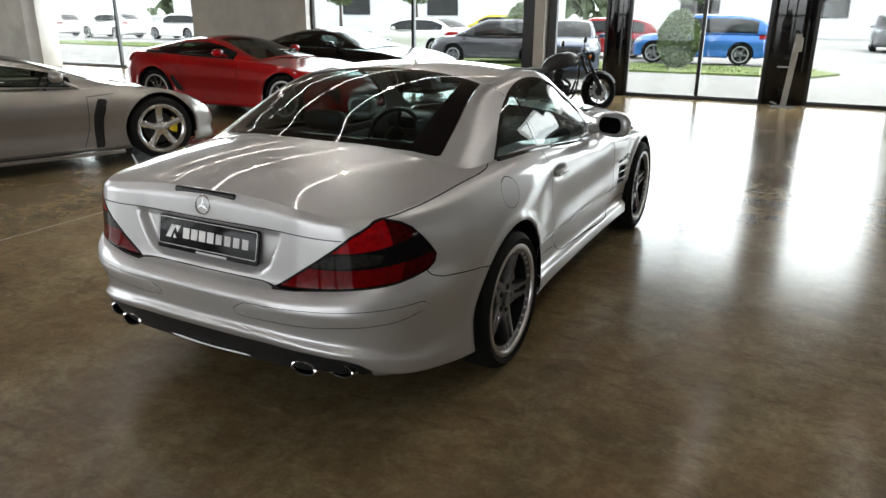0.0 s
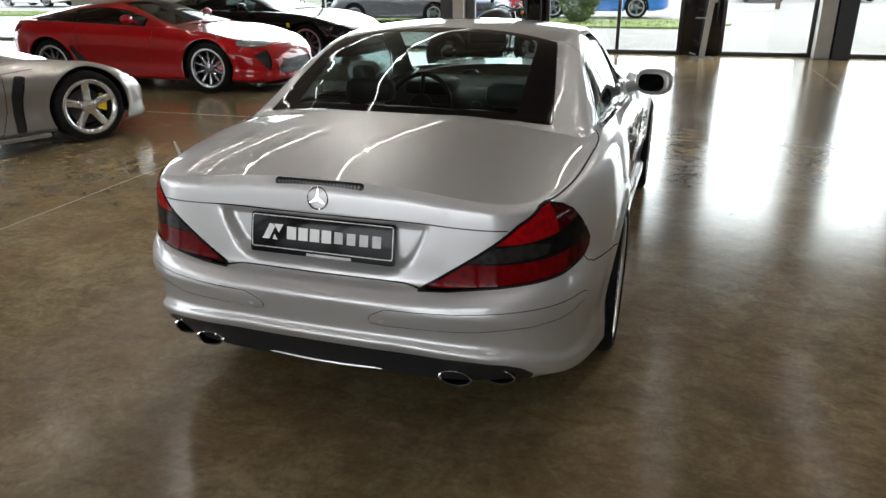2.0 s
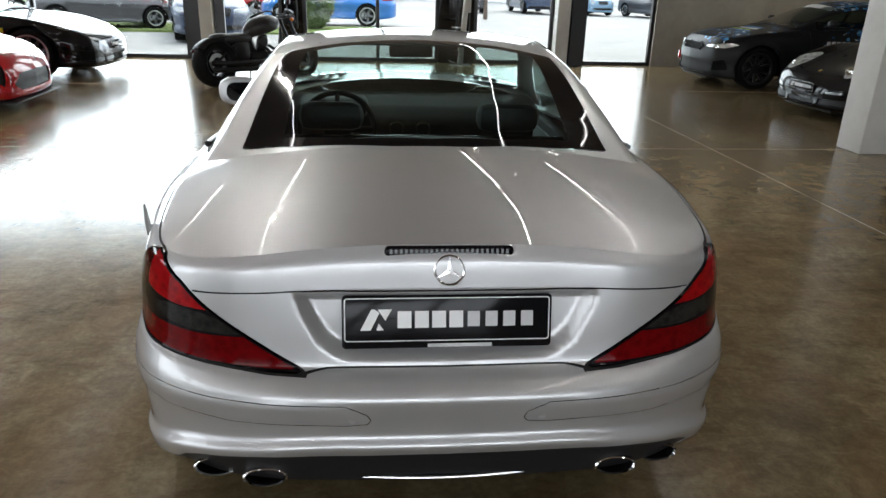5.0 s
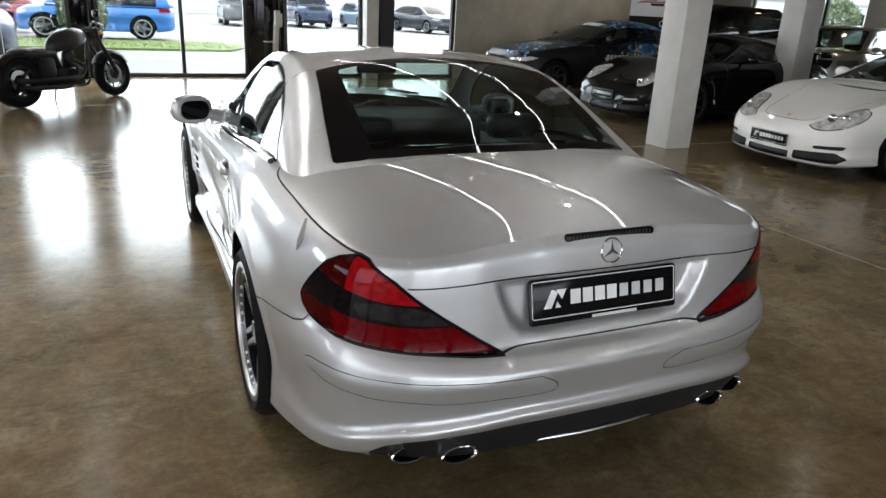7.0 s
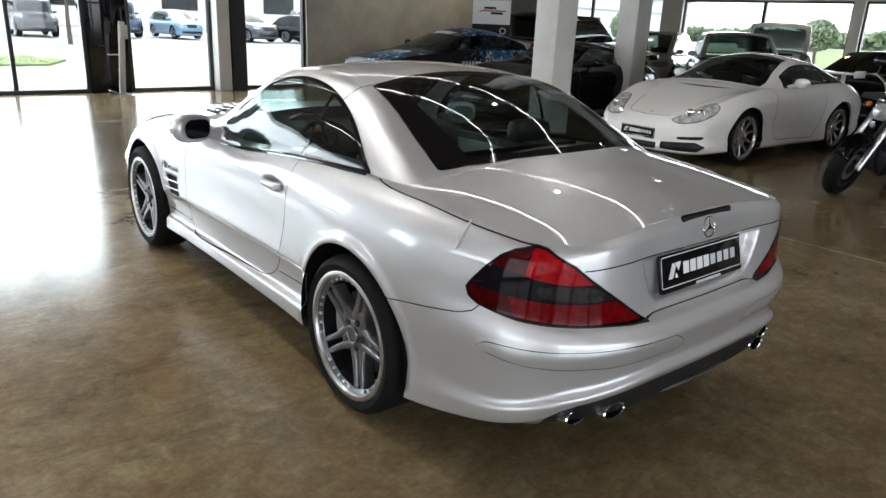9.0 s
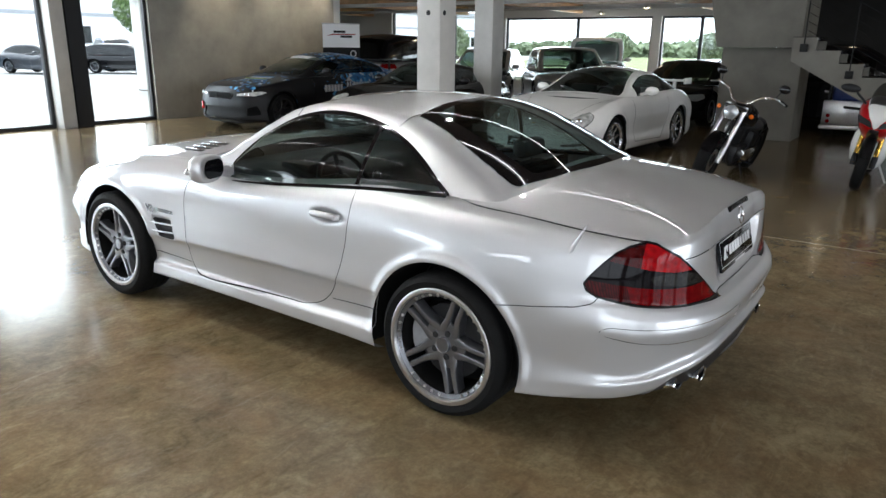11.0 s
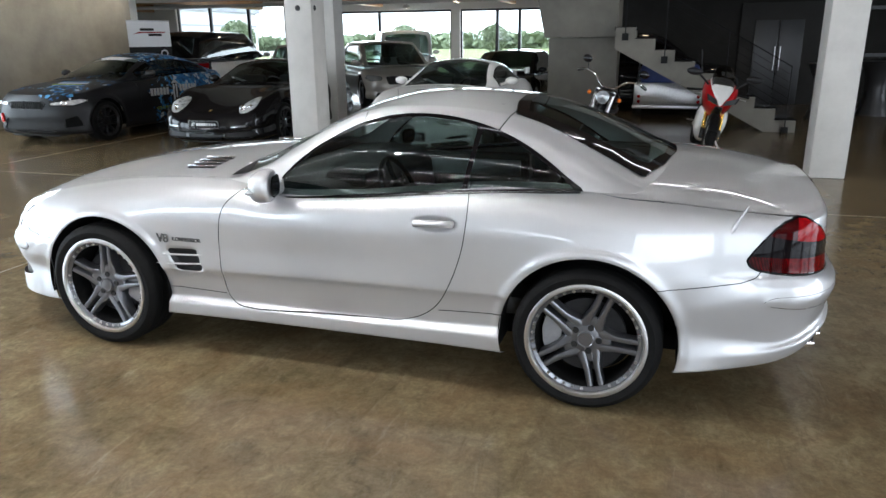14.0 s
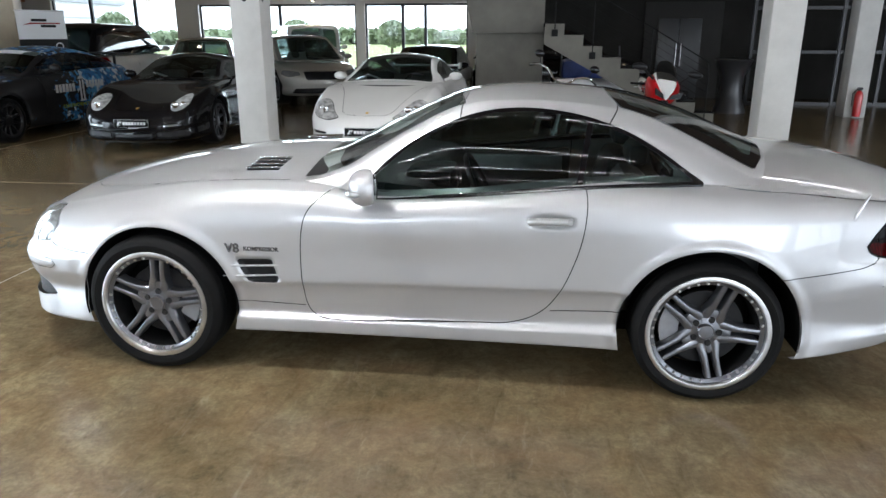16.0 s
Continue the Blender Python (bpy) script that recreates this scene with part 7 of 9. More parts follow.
def rear_engined(name, label, m, pm, wheel_mat, spokes, wing, widebody, cal, plate_z, lamp_tilt, smoked=False):
    wb, hw = 2.355, 0.925 if widebody else 0.89
    rear, front = 1.08, 0.98
    zc = [(-1.08, 0.66), (-0.95, 0.78), (-0.6, 0.90), (0.0, 0.96), (1.2, 0.94), (1.75, 0.93), (2.1, 0.855), (2.5, 0.755), (2.9, 0.645), (3.2, 0.545), (3.335, 0.47)]
    crown = [(-1.08, 0.12), (-0.6, 0.04), (0.0, 0.02), (1.2, 0.05), (1.75, 0.03), (2.1, -0.03), (2.5, -0.080), (2.85, -0.078), (3.1, -0.028), (3.335, 0.05)]
    gh = [(-0.80, 0.58, 0.84, 0.50, 0.85, 0.875), (-0.45, 0.66, 0.90, 0.54, 0.96, 1.02), (0.0, 0.71, 0.93, 0.55, 1.085, 1.15), (0.45, 0.74, 0.925, 0.55, 1.195, 1.255), (0.85, 0.75, 0.91, 0.55, 1.23, 1.295),
          (1.10, 0.75, 0.90, 0.56, 1.205, 1.27), (1.40, 0.755, 0.89, 0.61, 1.09, 1.155), (1.72, 0.75, 0.885, 0.69, 0.94, 1.01), (1.90, 0.73, 0.88, 0.70, 0.895, 0.93)]
    hl = [((2.80, 0.84), 0.60), ((2.92, 0.80), 0.715), ((3.05, 0.70), 0.72), ((3.17, 0.58), 0.655), ((3.19, 0.52), 0.58), ((3.10, 0.66), 0.535), ((2.92, 0.80), 0.53)]
    reg = [("headlamp", M_HEADLAMP, "end", ell(0.600, 0.655, 0.135, 0.098, lamp_tilt) if widebody else smooth_curve([(0.36, 0.535), (0.45, 0.600), (0.55, 0.700), (0.65, 0.738), (0.745, 0.712), (0.768, 0.635), (0.715, 0.555), (0.58, 0.512), (0.46, 0.505), (0.36, 0.535)], 3)[:-1], 1, 0.006),
           ("intake", M_BLACKPL, "end", [(0.33, 0.19), (0.33, 0.27), (0.70, 0.30), (0.78, 0.25), (0.72, 0.19)], 1, -0.02),
           ("centre_intake", M_BLACKPL, "end", [(-0.1, 0.17), (-0.1, 0.245), (0.27, 0.25), (0.27, 0.18)], 1, -0.02)]
    if widebody:
        reg.append(("indicator", M_CLEARLENS, "end", [(0.42, 0.345), (0.42, 0.375), (0.66, 0.392), (0.66, 0.362)], 1, 0.004))
    else:
        reg.append(("upper_slot", M_BLACKPL, "end", [(0.52, 0.325), (0.52, 0.35), (0.76, 0.37), (0.74, 0.335)], 1, -0.012))
    seams = [("side", [(1.72, 0.86), (1.74, 0.5), (1.66, 0.27), (0.72, 0.25), (0.52, 0.45), (0.45, 0.88)]), ("top", smooth_curve([(1.98, 0.70), (2.4, 0.52), (2.85, 0.40), (3.13, 0.30), (3.17, 0.0)], 3))]
    c = auto_car(name, label, m, wb, rear, front, hw, 0.33, 0.262, 0.165, 0.14, 0.26, zc, crown, gh, pm, (-0.38, 1.42, 0.10, 0.80, (0.42,)), (1.05, 1.86, 1.08), (-0.72, 0.25, 1.14), reg, spokes, wheel_mat,
                 cal, wheel_mat, None, 0.026, "", (1.32, 0.97, None), (-0.004, plate_z), seams=seams)
    for sd in (1, -1):
        for q in (0.535, 0.625):
            part("lamp_bowl", lathe([(0.0, -0.02), (0.028, -0.012), (0.042, 0.004), (0.046, 0.0)], 20, "z"), M_CHROME, c).matrix_local = pose(3.17 - 0.9 * (q - 0.5) - 0.015, sd * (q + 0.02), 0.635, 0, 62, sd * 28)
    part("bonnet_badge", box(-0.025, 0.025, -0.02, 0.02, 0, 0.004, 0.002), material("gold_badge", (0.65, 0.42, 0.08), 0.35, 0.6) if "gold_badge" not in bpy.data.materials else bpy.data.materials["gold_badge"], c).matrix_local = pose(3.10, 0, 0.585, 0, 20, 0)
    if wing:
        part("rear_wing", box(-0.95, -0.68, -0.66, 0.66, 1.03, 1.06, 0.012), pm, c)
        for sd in (1, -1):
            part("wing_strut", box(-0.86, -0.76, sd * 0.45 - 0.015, sd * 0.45 + 0.015, 0.82, 1.03, 0.006), pm, c)
            part("wing_end", box(-0.99, -0.66, sd * 0.665 - 0.012, sd * 0.665 + 0.012, 0.99, 1.09, 0.008), pm, c)
    part("windscreen_card", box(-0.10, 0.10, -0.07, 0.07, 0, 0.003), M_WHITE, c, "white price card behind the windscreen").matrix_local = pose(1.66, -0.28, 0.975, 0, 20, 90)
    if widebody:
        for sd in (1, -1):
            part("fog_lamp", lathe([(0.0, 0.0), (0.03, 0.004), (0.038, 0.008), (0.042, 0.0)], 18, "z"), M_CLEARLENS, c, "round fog lamp").matrix_local = pose(3.09, sd * 0.72, 0.285, 0, 78, sd * 34)
    part("front_lip", box(2.90, 3.20, -0.48, 0.48, 0.115, 0.15, 0.01), M_BLACKPL, c)
    return c


def race_coupe():
    wb, hw = 2.693, 0.935
    pm = livery_paint()
    zc = [(-1.0, 0.95), (-0.9, 1.04), (-0.5, 1.06), (0.5, 1.04), (1.6, 1.0), (2.0, 0.99), (2.5, 0.945), (3.0, 0.87), (3.35, 0.79), (3.48, 0.70)]
    crown = [(-1.0, 0.08), (-0.3, 0.06), (0.8, 0.06), (1.8, 0.06), (2.6, 0.04), (3.1, 0.05), (3.48, 0.08)]
    gh = [(-0.65, 0.68, 1.0, 0.62, 1.01, 1.05), (-0.2, 0.75, 1.0, 0.58, 1.17, 1.24), (0.25, 0.78, 0.99, 0.55, 1.29, 1.36), (0.7, 0.79, 0.98, 0.55, 1.335, 1.40), (1.0, 0.79, 0.97, 0.55, 1.33, 1.395),
          (1.3, 0.79, 0.965, 0.56, 1.28, 1.345), (1.65, 0.79, 0.96, 0.63, 1.15, 1.22), (2.0, 0.78, 0.955, 0.72, 1.0, 1.07), (2.18, 0.75, 0.95, 0.72, 0.96, 0.99)]
    hl = [((3.02, 0.86), 0.70), ((3.14, 0.82), 0.725), ((3.30, 0.66), 0.705), ((3.41, 0.44), 0.675), ((3.41, 0.44), 0.64), ((3.22, 0.76), 0.635)]
    reg = [("headlamp", M_HEADLAMP, "ring", hl, 1, 0.003), ("kidney_grille", M_GAP, "end", [(0.025, 0.575), (0.025, 0.70), (0.30, 0.70), (0.37, 0.655), (0.31, 0.575)], 1, 0.004),
           ("intake", M_GAP, "end", [(-0.1, 0.22), (-0.1, 0.43), (0.46, 0.43), (0.58, 0.26), (0.50, 0.22)], 1, -0.02), ("side_intake", M_UNDER, "end", [(0.66, 0.28), (0.66, 0.42), (0.80, 0.47), (0.84, 0.30)], 1, -0.015)]
    seams = [("side", [(1.88, 0.92), (1.86, 0.5), (1.80, 0.32), (0.75, 0.30), (0.50, 0.55), (0.42, 0.96)])]
    c = auto_car("race_coupe", "matt dark grey racing coupe with blue and white fleck livery", pose(6.88, 12.22, 0, 0, 0, 178), wb, 1.0, 0.79, hw, 0.335, 0.255, 0.16, 0.16, 0.28, zc, crown, gh, pm,
                 (-0.25, 1.72, 0.12, 0.80, (0.35,)), (1.30, 2.12, 1.08), (-0.55, 0.15, 1.14), reg, "10", M_RIMBLK, M_GAP, M_RIMBLK, None, 0.026, "", (1.62, 1.06, M_BLACKPL), None, seams=seams)
    part("front_splitter", box(2.95, 3.36, -0.50, 0.50, 0.135, 0.16, 0.008), M_BLACKPL, c)
    for sd in (1, -1):
        frame_pts = [(3.468 - 0.16 * y * y, sd * y, z) for y, z in ((0.025, 0.575), (0.31, 0.575), (0.37, 0.65), (0.30, 0.70), (0.025, 0.70), (0.025, 0.575))]
        k = part("grille_frame", tube(frame_pts, 0.009, 6), M_BLACKPL, c, "black kidney frame")
        for q in range(7):
            y = 0.055 + 0.04 * q
            part("grille_slat", box(-0.005, 0.005, -0.005, 0.005, 0.575, 0.70), M_GAP, k).matrix_local = pose(3.468 - 0.16 * y * y, sd * y, 0)
        part("lamp_ring", lathe([(0.030, 0.0), (0.038, 0.006), (0.044, 0.0)], 20, "z"), M_CHROME, c, "bright lamp ring").matrix_local = pose(3.335, sd * 0.66, 0.672, 0, 72, sd * 34)
    bm = bmesh.new()
    rows = [[bm.verts.new((x - 0.10 * (y / 0.56) ** 2, y, z - 0.066 * (y / 0.56) ** 2 + 0.008)) for y in np.linspace(-0.50, 0.50, 13)] for x, z in ((1.37, 1.332), (1.50, 1.284))]
    for k in range(12):
        bm.faces.new((rows[0][k], rows[1][k], rows[1][k + 1], rows[0][k + 1]))
    part("sun_strip", bm, M_WHITE, c, "white sun strip over the windscreen")
    part("tow_hook", box(3.40, 3.44, -0.60, -0.55, 0.36, 0.50, 0.008), M_REDPLASTIC, c, "red tow strap")
    part("rear_wing", box(-1.02, -0.78, -0.72, 0.72, 1.22, 1.25, 0.012), M_BLACKPL, c)
    for sd in (1, -1):
        part("wing_strut", box(-0.93, -0.86, sd * 0.4 - 0.01, sd * 0.4 + 0.01, 1.02, 1.22, 0.004), M_BLACKPL, c)
        def on_flank(nm, x0, x1, z0, z1, mat, lab):
            """A thin printed piece lying on the flank."""
            y = sd * (0.905 + 0.012)
            return part(nm, box(min(x0, x1), max(x0, x1), y - 0.006, y + 0.006, z0, z1, 0.001), mat, c, lab)
        for k in range(6):
            on_flank("print_bar", 1.62 - 0.085 * k, 1.62 - 0.085 * k - 0.055, 0.66, 0.79, M_PRINT, "pale bar of print")
            on_flank("print_bar", 0.82 - 0.085 * k, 0.82 - 0.085 * k - 0.055, 0.70, 0.82, M_PRINT, "pale bar of print")
        for x in (0.99, 0.91):
            on_flank("print_column", x - 0.016, x + 0.016, 0.50, 0.84, M_PRINT, "pale column emblem")
        on_flank("print_column", 0.87, 1.03, 0.485, 0.505, M_PRINT, "pale column emblem")
        part("print_gable", prism([(0.86, 0.855), (1.04, 0.855), (0.95, 0.93)], -0.005, 0.005, Matrix(((1, 0, 0, 0), (0, 0, 1, sd * 0.914), (0, 1, 0, 0), (0, 0, 0, 1)))), M_PRINT, c, "pale gable emblem")
        text_part("CONSTRUCTIONS SUR MESURE", 0.075, 0.002, M_LIME, c, pose(0.98, sd * 0.924, 0.43, 90, 0, 180 if sd > 0 else 0), "lettering", "lime green lettering", 0.0006)
    for x0, x1, y, mt in ((2.55, 2.62, 0.15, M_PRINT), (2.68, 2.72, 0.12, M_LIME), (2.45, 2.50, 0.10, M_BLUEFLECK), (2.76, 2.80, 0.25, M_BLUEFLECK)):
        xm = (x0 + x1) / 2
        zm = float(pchip(*zip(*zc), [xm])[0])
        part("bonnet_print", box(x0 - xm, x1 - xm, y - 0.30, y + 0.32, 0, 0.003), mt, c, "pale print across the bonnet").matrix_local = pose(xm, 0, zm + 0.001, 0, 9, 0)


M_LIME = material("lime_print", (0.35, 0.42, 0.03), 0.5)
M_BLUEFLECK = material("blue_print", (0.06, 0.24, 0.50), 0.5, vary=0.5, scale=40)
red_coupe()
black_tourer()
silver_supercar()
rear_engined("sports_car", "glossy black rear-engined sports car with pale name plate", pose(6.80, 9.27, 0, 0, 0, 183), P_BLACK, M_RIMBLK, "10", True, True, M_GAP, 0.40, 28)
rear_engined("sports_car", "white rear-engined sports car with fixed rear wing", pose(6.52, 5.58, 0, 0, 0, 177), P_WHITE, M_RIMBRIGHT, "10", True, False, M_REDPLASTIC, 0.36, 32)
race_coupe()
everyday_car("white and black two-tone luxury off-roader", 11.3, 14.0, 8, 5.0, 1.98, 1.85, 2.92, "suv", P_WHITE, 0.39, trim=P_BLACK, wheel_w=0.27)
everyday_car("champagne luxury off-roader with a black grille", 12.2, 9.5, 214, 4.7, 1.95, 1.58, 2.85, "suv", P_BEIGE, 0.38, wheel_w=0.27, glass=M_CARGLASS2)
everyday_car("champagne estate car parked by the window band", 13.0, 12.3, 200, 4.2, 1.85, 1.52, 2.7, "hatch", P_BEIGE, 0.34, glass=M_CARGLASS2)
gw = everyday_car("white boxy off-roader with a black bonnet", 16.0, 10.3, 205, 4.0, 1.80, 1.88, 2.6, "boxy", P_WHITE, 0.38, round_front=True, glass=M_CARGLASS2)
for ob in gw.children:
    if ob.name.startswith("bonnet"):
        ob.data.materials[0] = P_BLACK
everyday_car("black compact car with a pale rear wing", 11.4, 5.95, 178, 4.2, 1.8, 1.34, 2.6, "hatch", P_BLACK, 0.33)
everyday_car("black off-roader parked behind the staircase", 11.6, 2.92, 270, 4.1, 1.9, 1.70, 2.5, "suv", P_BLACK, 0.38)


# ---------------------------------------------------------------- motorcycles
def bike_wheel(parent, x, z, r, w, rim, m_rim, spokes=5, disc=0.14):
    o = new("wheel")
    o.parent = parent
    o.matrix_local = pose(x, 0, z)
    h = w / 2
    bm = bmesh.new()
    prof = [(rim, -h * 0.8)] + [(rim + (r - rim) * math.sin(t) ** 0.6, -h * math.cos(t)) for t in (math.pi * k / 12 for k in range(1, 12))] + [(rim, h * 0.8)]
    add_lathe(bm, prof, 48)
    part("tyre", bm, M_RUBBER, o, "black motorcycle tyre")
    bm = bmesh.new()
    add_lathe(bm, [(rim + 0.004, -h * 0.8), (rim - 0.02, -h * 0.7), (rim - 0.025, 0), (rim - 0.02, h * 0.7), (rim + 0.004, h * 0.8)], 40)
    part("rim", bm, m_rim, o)
    bm = bmesh.new()
    for k in range(spokes):
        a = 2 * math.pi * k / spokes
        add_tube(bm, [(0.03 * math.cos(a), 0, 0.03 * math.sin(a)), (rim * math.cos(a + 0.12), 0, rim * math.sin(a + 0.12))], [0.020, 0.014], 8)
    part("spokes", bm, m_rim, o)
    for sd in (1, -1):
        part("brake_disc", lathe([(disc * 0.6, sd * (h * 0.55)), (disc, sd * (h * 0.55)), (disc, sd * (h * 0.55 + 0.005)), (disc * 0.6, sd * (h * 0.55 + 0.005))], 32, closed=True), M_STEEL, o)
    part("hub", lathe([(0.0, -h * 0.8), (0.04, -h * 0.8), (0.045, 0), (0.04, h * 0.8), (0.0, h * 0.8)], 20), M_DISC, o)
    return o


def fender(parent, x, z, r, w, a0, a1, mat, name="mudguard"):
    bm = bmesh.new()
    rows = []
    for k in range(21):
        a = radians(a0 + (a1 - a0) * k / 20)
        rows.append([bm.verts.new((x + (r - 0.03 * (q / 3.0) ** 4 * 2) * math.cos(a), w * 0.5 * q / 3.0, z + (r - 0.03 * (q / 3.0) ** 4 * 2) * math.sin(a))) for q in range(-3, 4)])
    for p, q in zip(rows, rows[1:]):
        for k in range(6):
            bm.faces.new((p[k], p[k + 1], q[k + 1], q[k]))
    bmesh.ops.solidify(bm, geom=bm.faces[:], thickness=0.006)
    return part(name, bm, mat, parent, angle=60)


def cruiser(label, m, body_mat, chrome, fork_mat, rise=0.0):
    """A cruiser: x forward from the rear axle, standing on its rear wheel's contact."""
    b = thing("motorcycle", m, label, "motorcycle")
    wb, rf, rr = 1.64, 0.325, 0.335
    bike_wheel(b, 0, rr, rr, 0.28, 0.205, M_RIMBLK, 7)
    bike_wheel(b, wb, rf, rf, 0.15, 0.22, M_RIMBLK, 7)
    fender(b, 0, rr, rr + 0.022, 0.27, 12, 140, body_mat)
    fender(b, wb, rf, rf + 0.025, 0.17, 25, 150, body_mat)
    bm = bmesh.new()
    add_ball(bm, (0, 0, 0), 1.0, 0.35, 0.185, 0.165, 24, 16)
    for v in bm.verts:
        if v.co.x < 0:
            v.co.y *= 1 + v.co.x * 1.2
            v.co.z -= 0.18 * v.co.x ** 2
        v.co.z = max(v.co.z, -0.09)
    part("fuel_tank", bm, body_mat, b, "teardrop fuel tank", angle=60).matrix_local = pose(0.90, 0, 0.81, 0, -13, 0)
    bm = bmesh.new()
    add_ball(bm, (0.40, 0, 0.665), 1.0, 0.30, 0.17, 0.085, 20, 12)
    add_ball(bm, (0.16, 0, 0.70), 1.0, 0.18, 0.13, 0.05, 20, 12)
    part("seat", bm, M_LEATHER, b, "black leather seat", angle=80)
    bm = bmesh.new()
    for pts in ([(0.0, 0.10, rr), (0.45, 0.13, 0.30), (1.05, 0.10, 0.22), (1.22, 0.04, 0.50), (1.28, 0, 0.80)], [(0.0, -0.10, rr), (0.45, -0.13, 0.30), (1.05, -0.10, 0.22), (1.22, -0.04, 0.50), (1.28, 0, 0.80)],
                [(0.0, 0.09, rr + 0.02), (0.35, 0.10, 0.60), (0.75, 0.03, 0.72), (1.28, 0, 0.84)], [(0.0, -0.09, rr + 0.02), (0.35, -0.10, 0.60), (0.75, -0.03, 0.72), (1.28, 0, 0.84)]):
        add_tube(bm, smooth_curve(pts, 4), 0.019, 8)
    part("frame", bm, M_BLACKPL, b, "black tubular frame")
    part("oil_tank", box(0.28, 0.56, -0.15, 0.15, 0.34, 0.62, 0.06), M_BLACKPL, b, "black oil tank")
    eng = new("engine")
    eng.parent = b
    tagged(eng, "finned twin-cylinder engine")
    part("crankcase", box(0.55, 1.02, -0.13, 0.13, 0.20, 0.46, 0.05), M_BLACKPL, eng)
    for lean, x0 in ((-22, 0.70), (22, 0.82)):
        bm = bmesh.new()
        prof = []
        for k in range(9):
            z = 0.02 + k * 0.026
            prof += [(0.062, z), (0.085, z + 0.004), (0.085, z + 0.012), (0.062, z + 0.016)]
        add_lathe(bm, [(0.0, 0.0)] + prof + [(0.07, 0.26), (0.06, 0.30), (0.0, 0.31)], 20, "z")
        part("cylinder", bm, M_DISC if chrome else M_BLACKPL, eng).matrix_local = pose(x0, 0, 0.42, 0, lean, 0)
    part("air_filter", lathe([(0.0, 0.05), (0.07, 0.05), (0.085, 0.035), (0.085, 0.0), (0.0, 0.0)], 28), M_STEEL if chrome else M_BLACKPL, eng).matrix_local = pose(0.80, -0.11, 0.60, 0, 0, 180)
    part("primary_cover", box(0.35, 0.85, 0.12, 0.19, 0.23, 0.42, 0.05), M_CHROME if chrome else M_BLACKPL, eng)
    for k, (z, x0) in enumerate(((0.34, 0.93), (0.25, 0.80))):
        pts = [(x0, -0.08, 0.55), (x0 + 0.08, -0.15, 0.45), (x0 - 0.05, -0.17, z), (0.30, -0.18, z - 0.02), (-0.15, -0.18, z)]
        part("exhaust_pipe", tube(smooth_curve(pts, 6), [0.024] * 13 + [0.036] * 12, 12), M_CHROME if chrome else M_BLACKPL, b)
    for sd in (1, -1):
        pts = [(wb, sd * 0.105, rf), (1.42, sd * 0.105, 0.78), (1.36, sd * 0.105, 0.98)]
        f = part("fork_leg", tube(pts, [0.030, 0.027, 0.030], 12), fork_mat, b)
        part("fork_slider", tube([(wb, sd * 0.105, rf), (1.53, sd * 0.105, 0.56)], 0.034, 12), M_STEEL if chrome else M_BLACKPL, f)
    bar = [(1.10, 0.44, 0.98), (1.17, 0.36, 1.02), (1.26, 0.20, 1.05), (1.32, 0.08, 0.99), (1.32, -0.08, 0.99), (1.26, -0.20, 1.05), (1.17, -0.36, 1.02), (1.10, -0.44, 0.98)]
    bar = [(x, y, z + rise * min(1.0, abs(y) / 0.36)) for x, y, z in bar]
    hb = part("handlebar", tube(smooth_curve(bar, 5), 0.0125, 10), M_CHROME if chrome else M_BLACKPL, b)
    for sd in (1, -1):
        part("grip", tube([(1.15, sd * 0.38, 1.012 + rise), (1.08, sd * 0.46, 0.972 + rise)], 0.018, 10), M_RUBBER, hb)
        part("lever", tube([(1.22, sd * 0.33, 1.03 + rise), (1.18, sd * 0.46, 0.985 + rise)], 0.006, 6), M_STEEL, hb)
        part("mirror_stalk", tube([(1.18, sd * 0.33, 1.03 + rise), (1.16, sd * 0.36, 1.13 + rise)], 0.006, 6), M_BLACKPL, b)
        bm = bmesh.new()
        add_ball(bm, (1.16, sd * 0.38, 1.15 + rise), 1, 0.022, 0.065, 0.05, 16, 10)
        part("mirror", bm, M_GLOSSBLK, b)
        bm = bmesh.new()
        add_ball(bm, (1.36, sd * 0.20, 0.90), 0.028, 1, 1, 1, 12, 8)
        part("indicator", bm, M_AMBER, b, "amber indicator")
        part("foot_peg", tube([(0.95, sd * 0.14, 0.30), (0.97, sd * 0.34, 0.31)], 0.014, 8), M_RUBBER, b)
    hl = part("headlamp", lathe([(0.0, -0.10), (0.06, -0.09), (0.088, -0.02), (0.092, 0.02), (0.086, 0.03)], 28, "z"), M_CHROME if chrome else M_BLACKPL, b, "round headlamp shell")
    hl.matrix_local = pose(1.50, 0, 0.90, 0, 85, 0)
    part("headlamp_glass", lathe([(0.0, 0.042), (0.05, 0.036), (0.084, 0.024), (0.084, 0.02)], 28, "z"), M_CLEARLENS, hl, "clear headlamp glass")
    part("clamp", box(1.30, 1.42, -0.13, 0.13, 0.93, 0.97, 0.012), M_BLACKPL, b)
    part("kick_stand", tube([(0.72, 0.14, 0.22), (0.80, 0.30, 0.02)], 0.012, 8), M_BLACKPL, b)
    bm = bmesh.new()
    add_ball(bm, (-0.33, 0, 0.52), 0.03, 0.7, 1.4, 0.7, 12, 8)
    part("tail_lamp", bm, M_REDDARK, b)
    part("sprocket", lathe([(0.04, 0.075), (0.175, 0.075), (0.18, 0.083), (0.175, 0.09), (0.04, 0.09)], 36), M_DISC, b, "dark drive sprocket").matrix_local = pose(0, 0, rr)
    return b


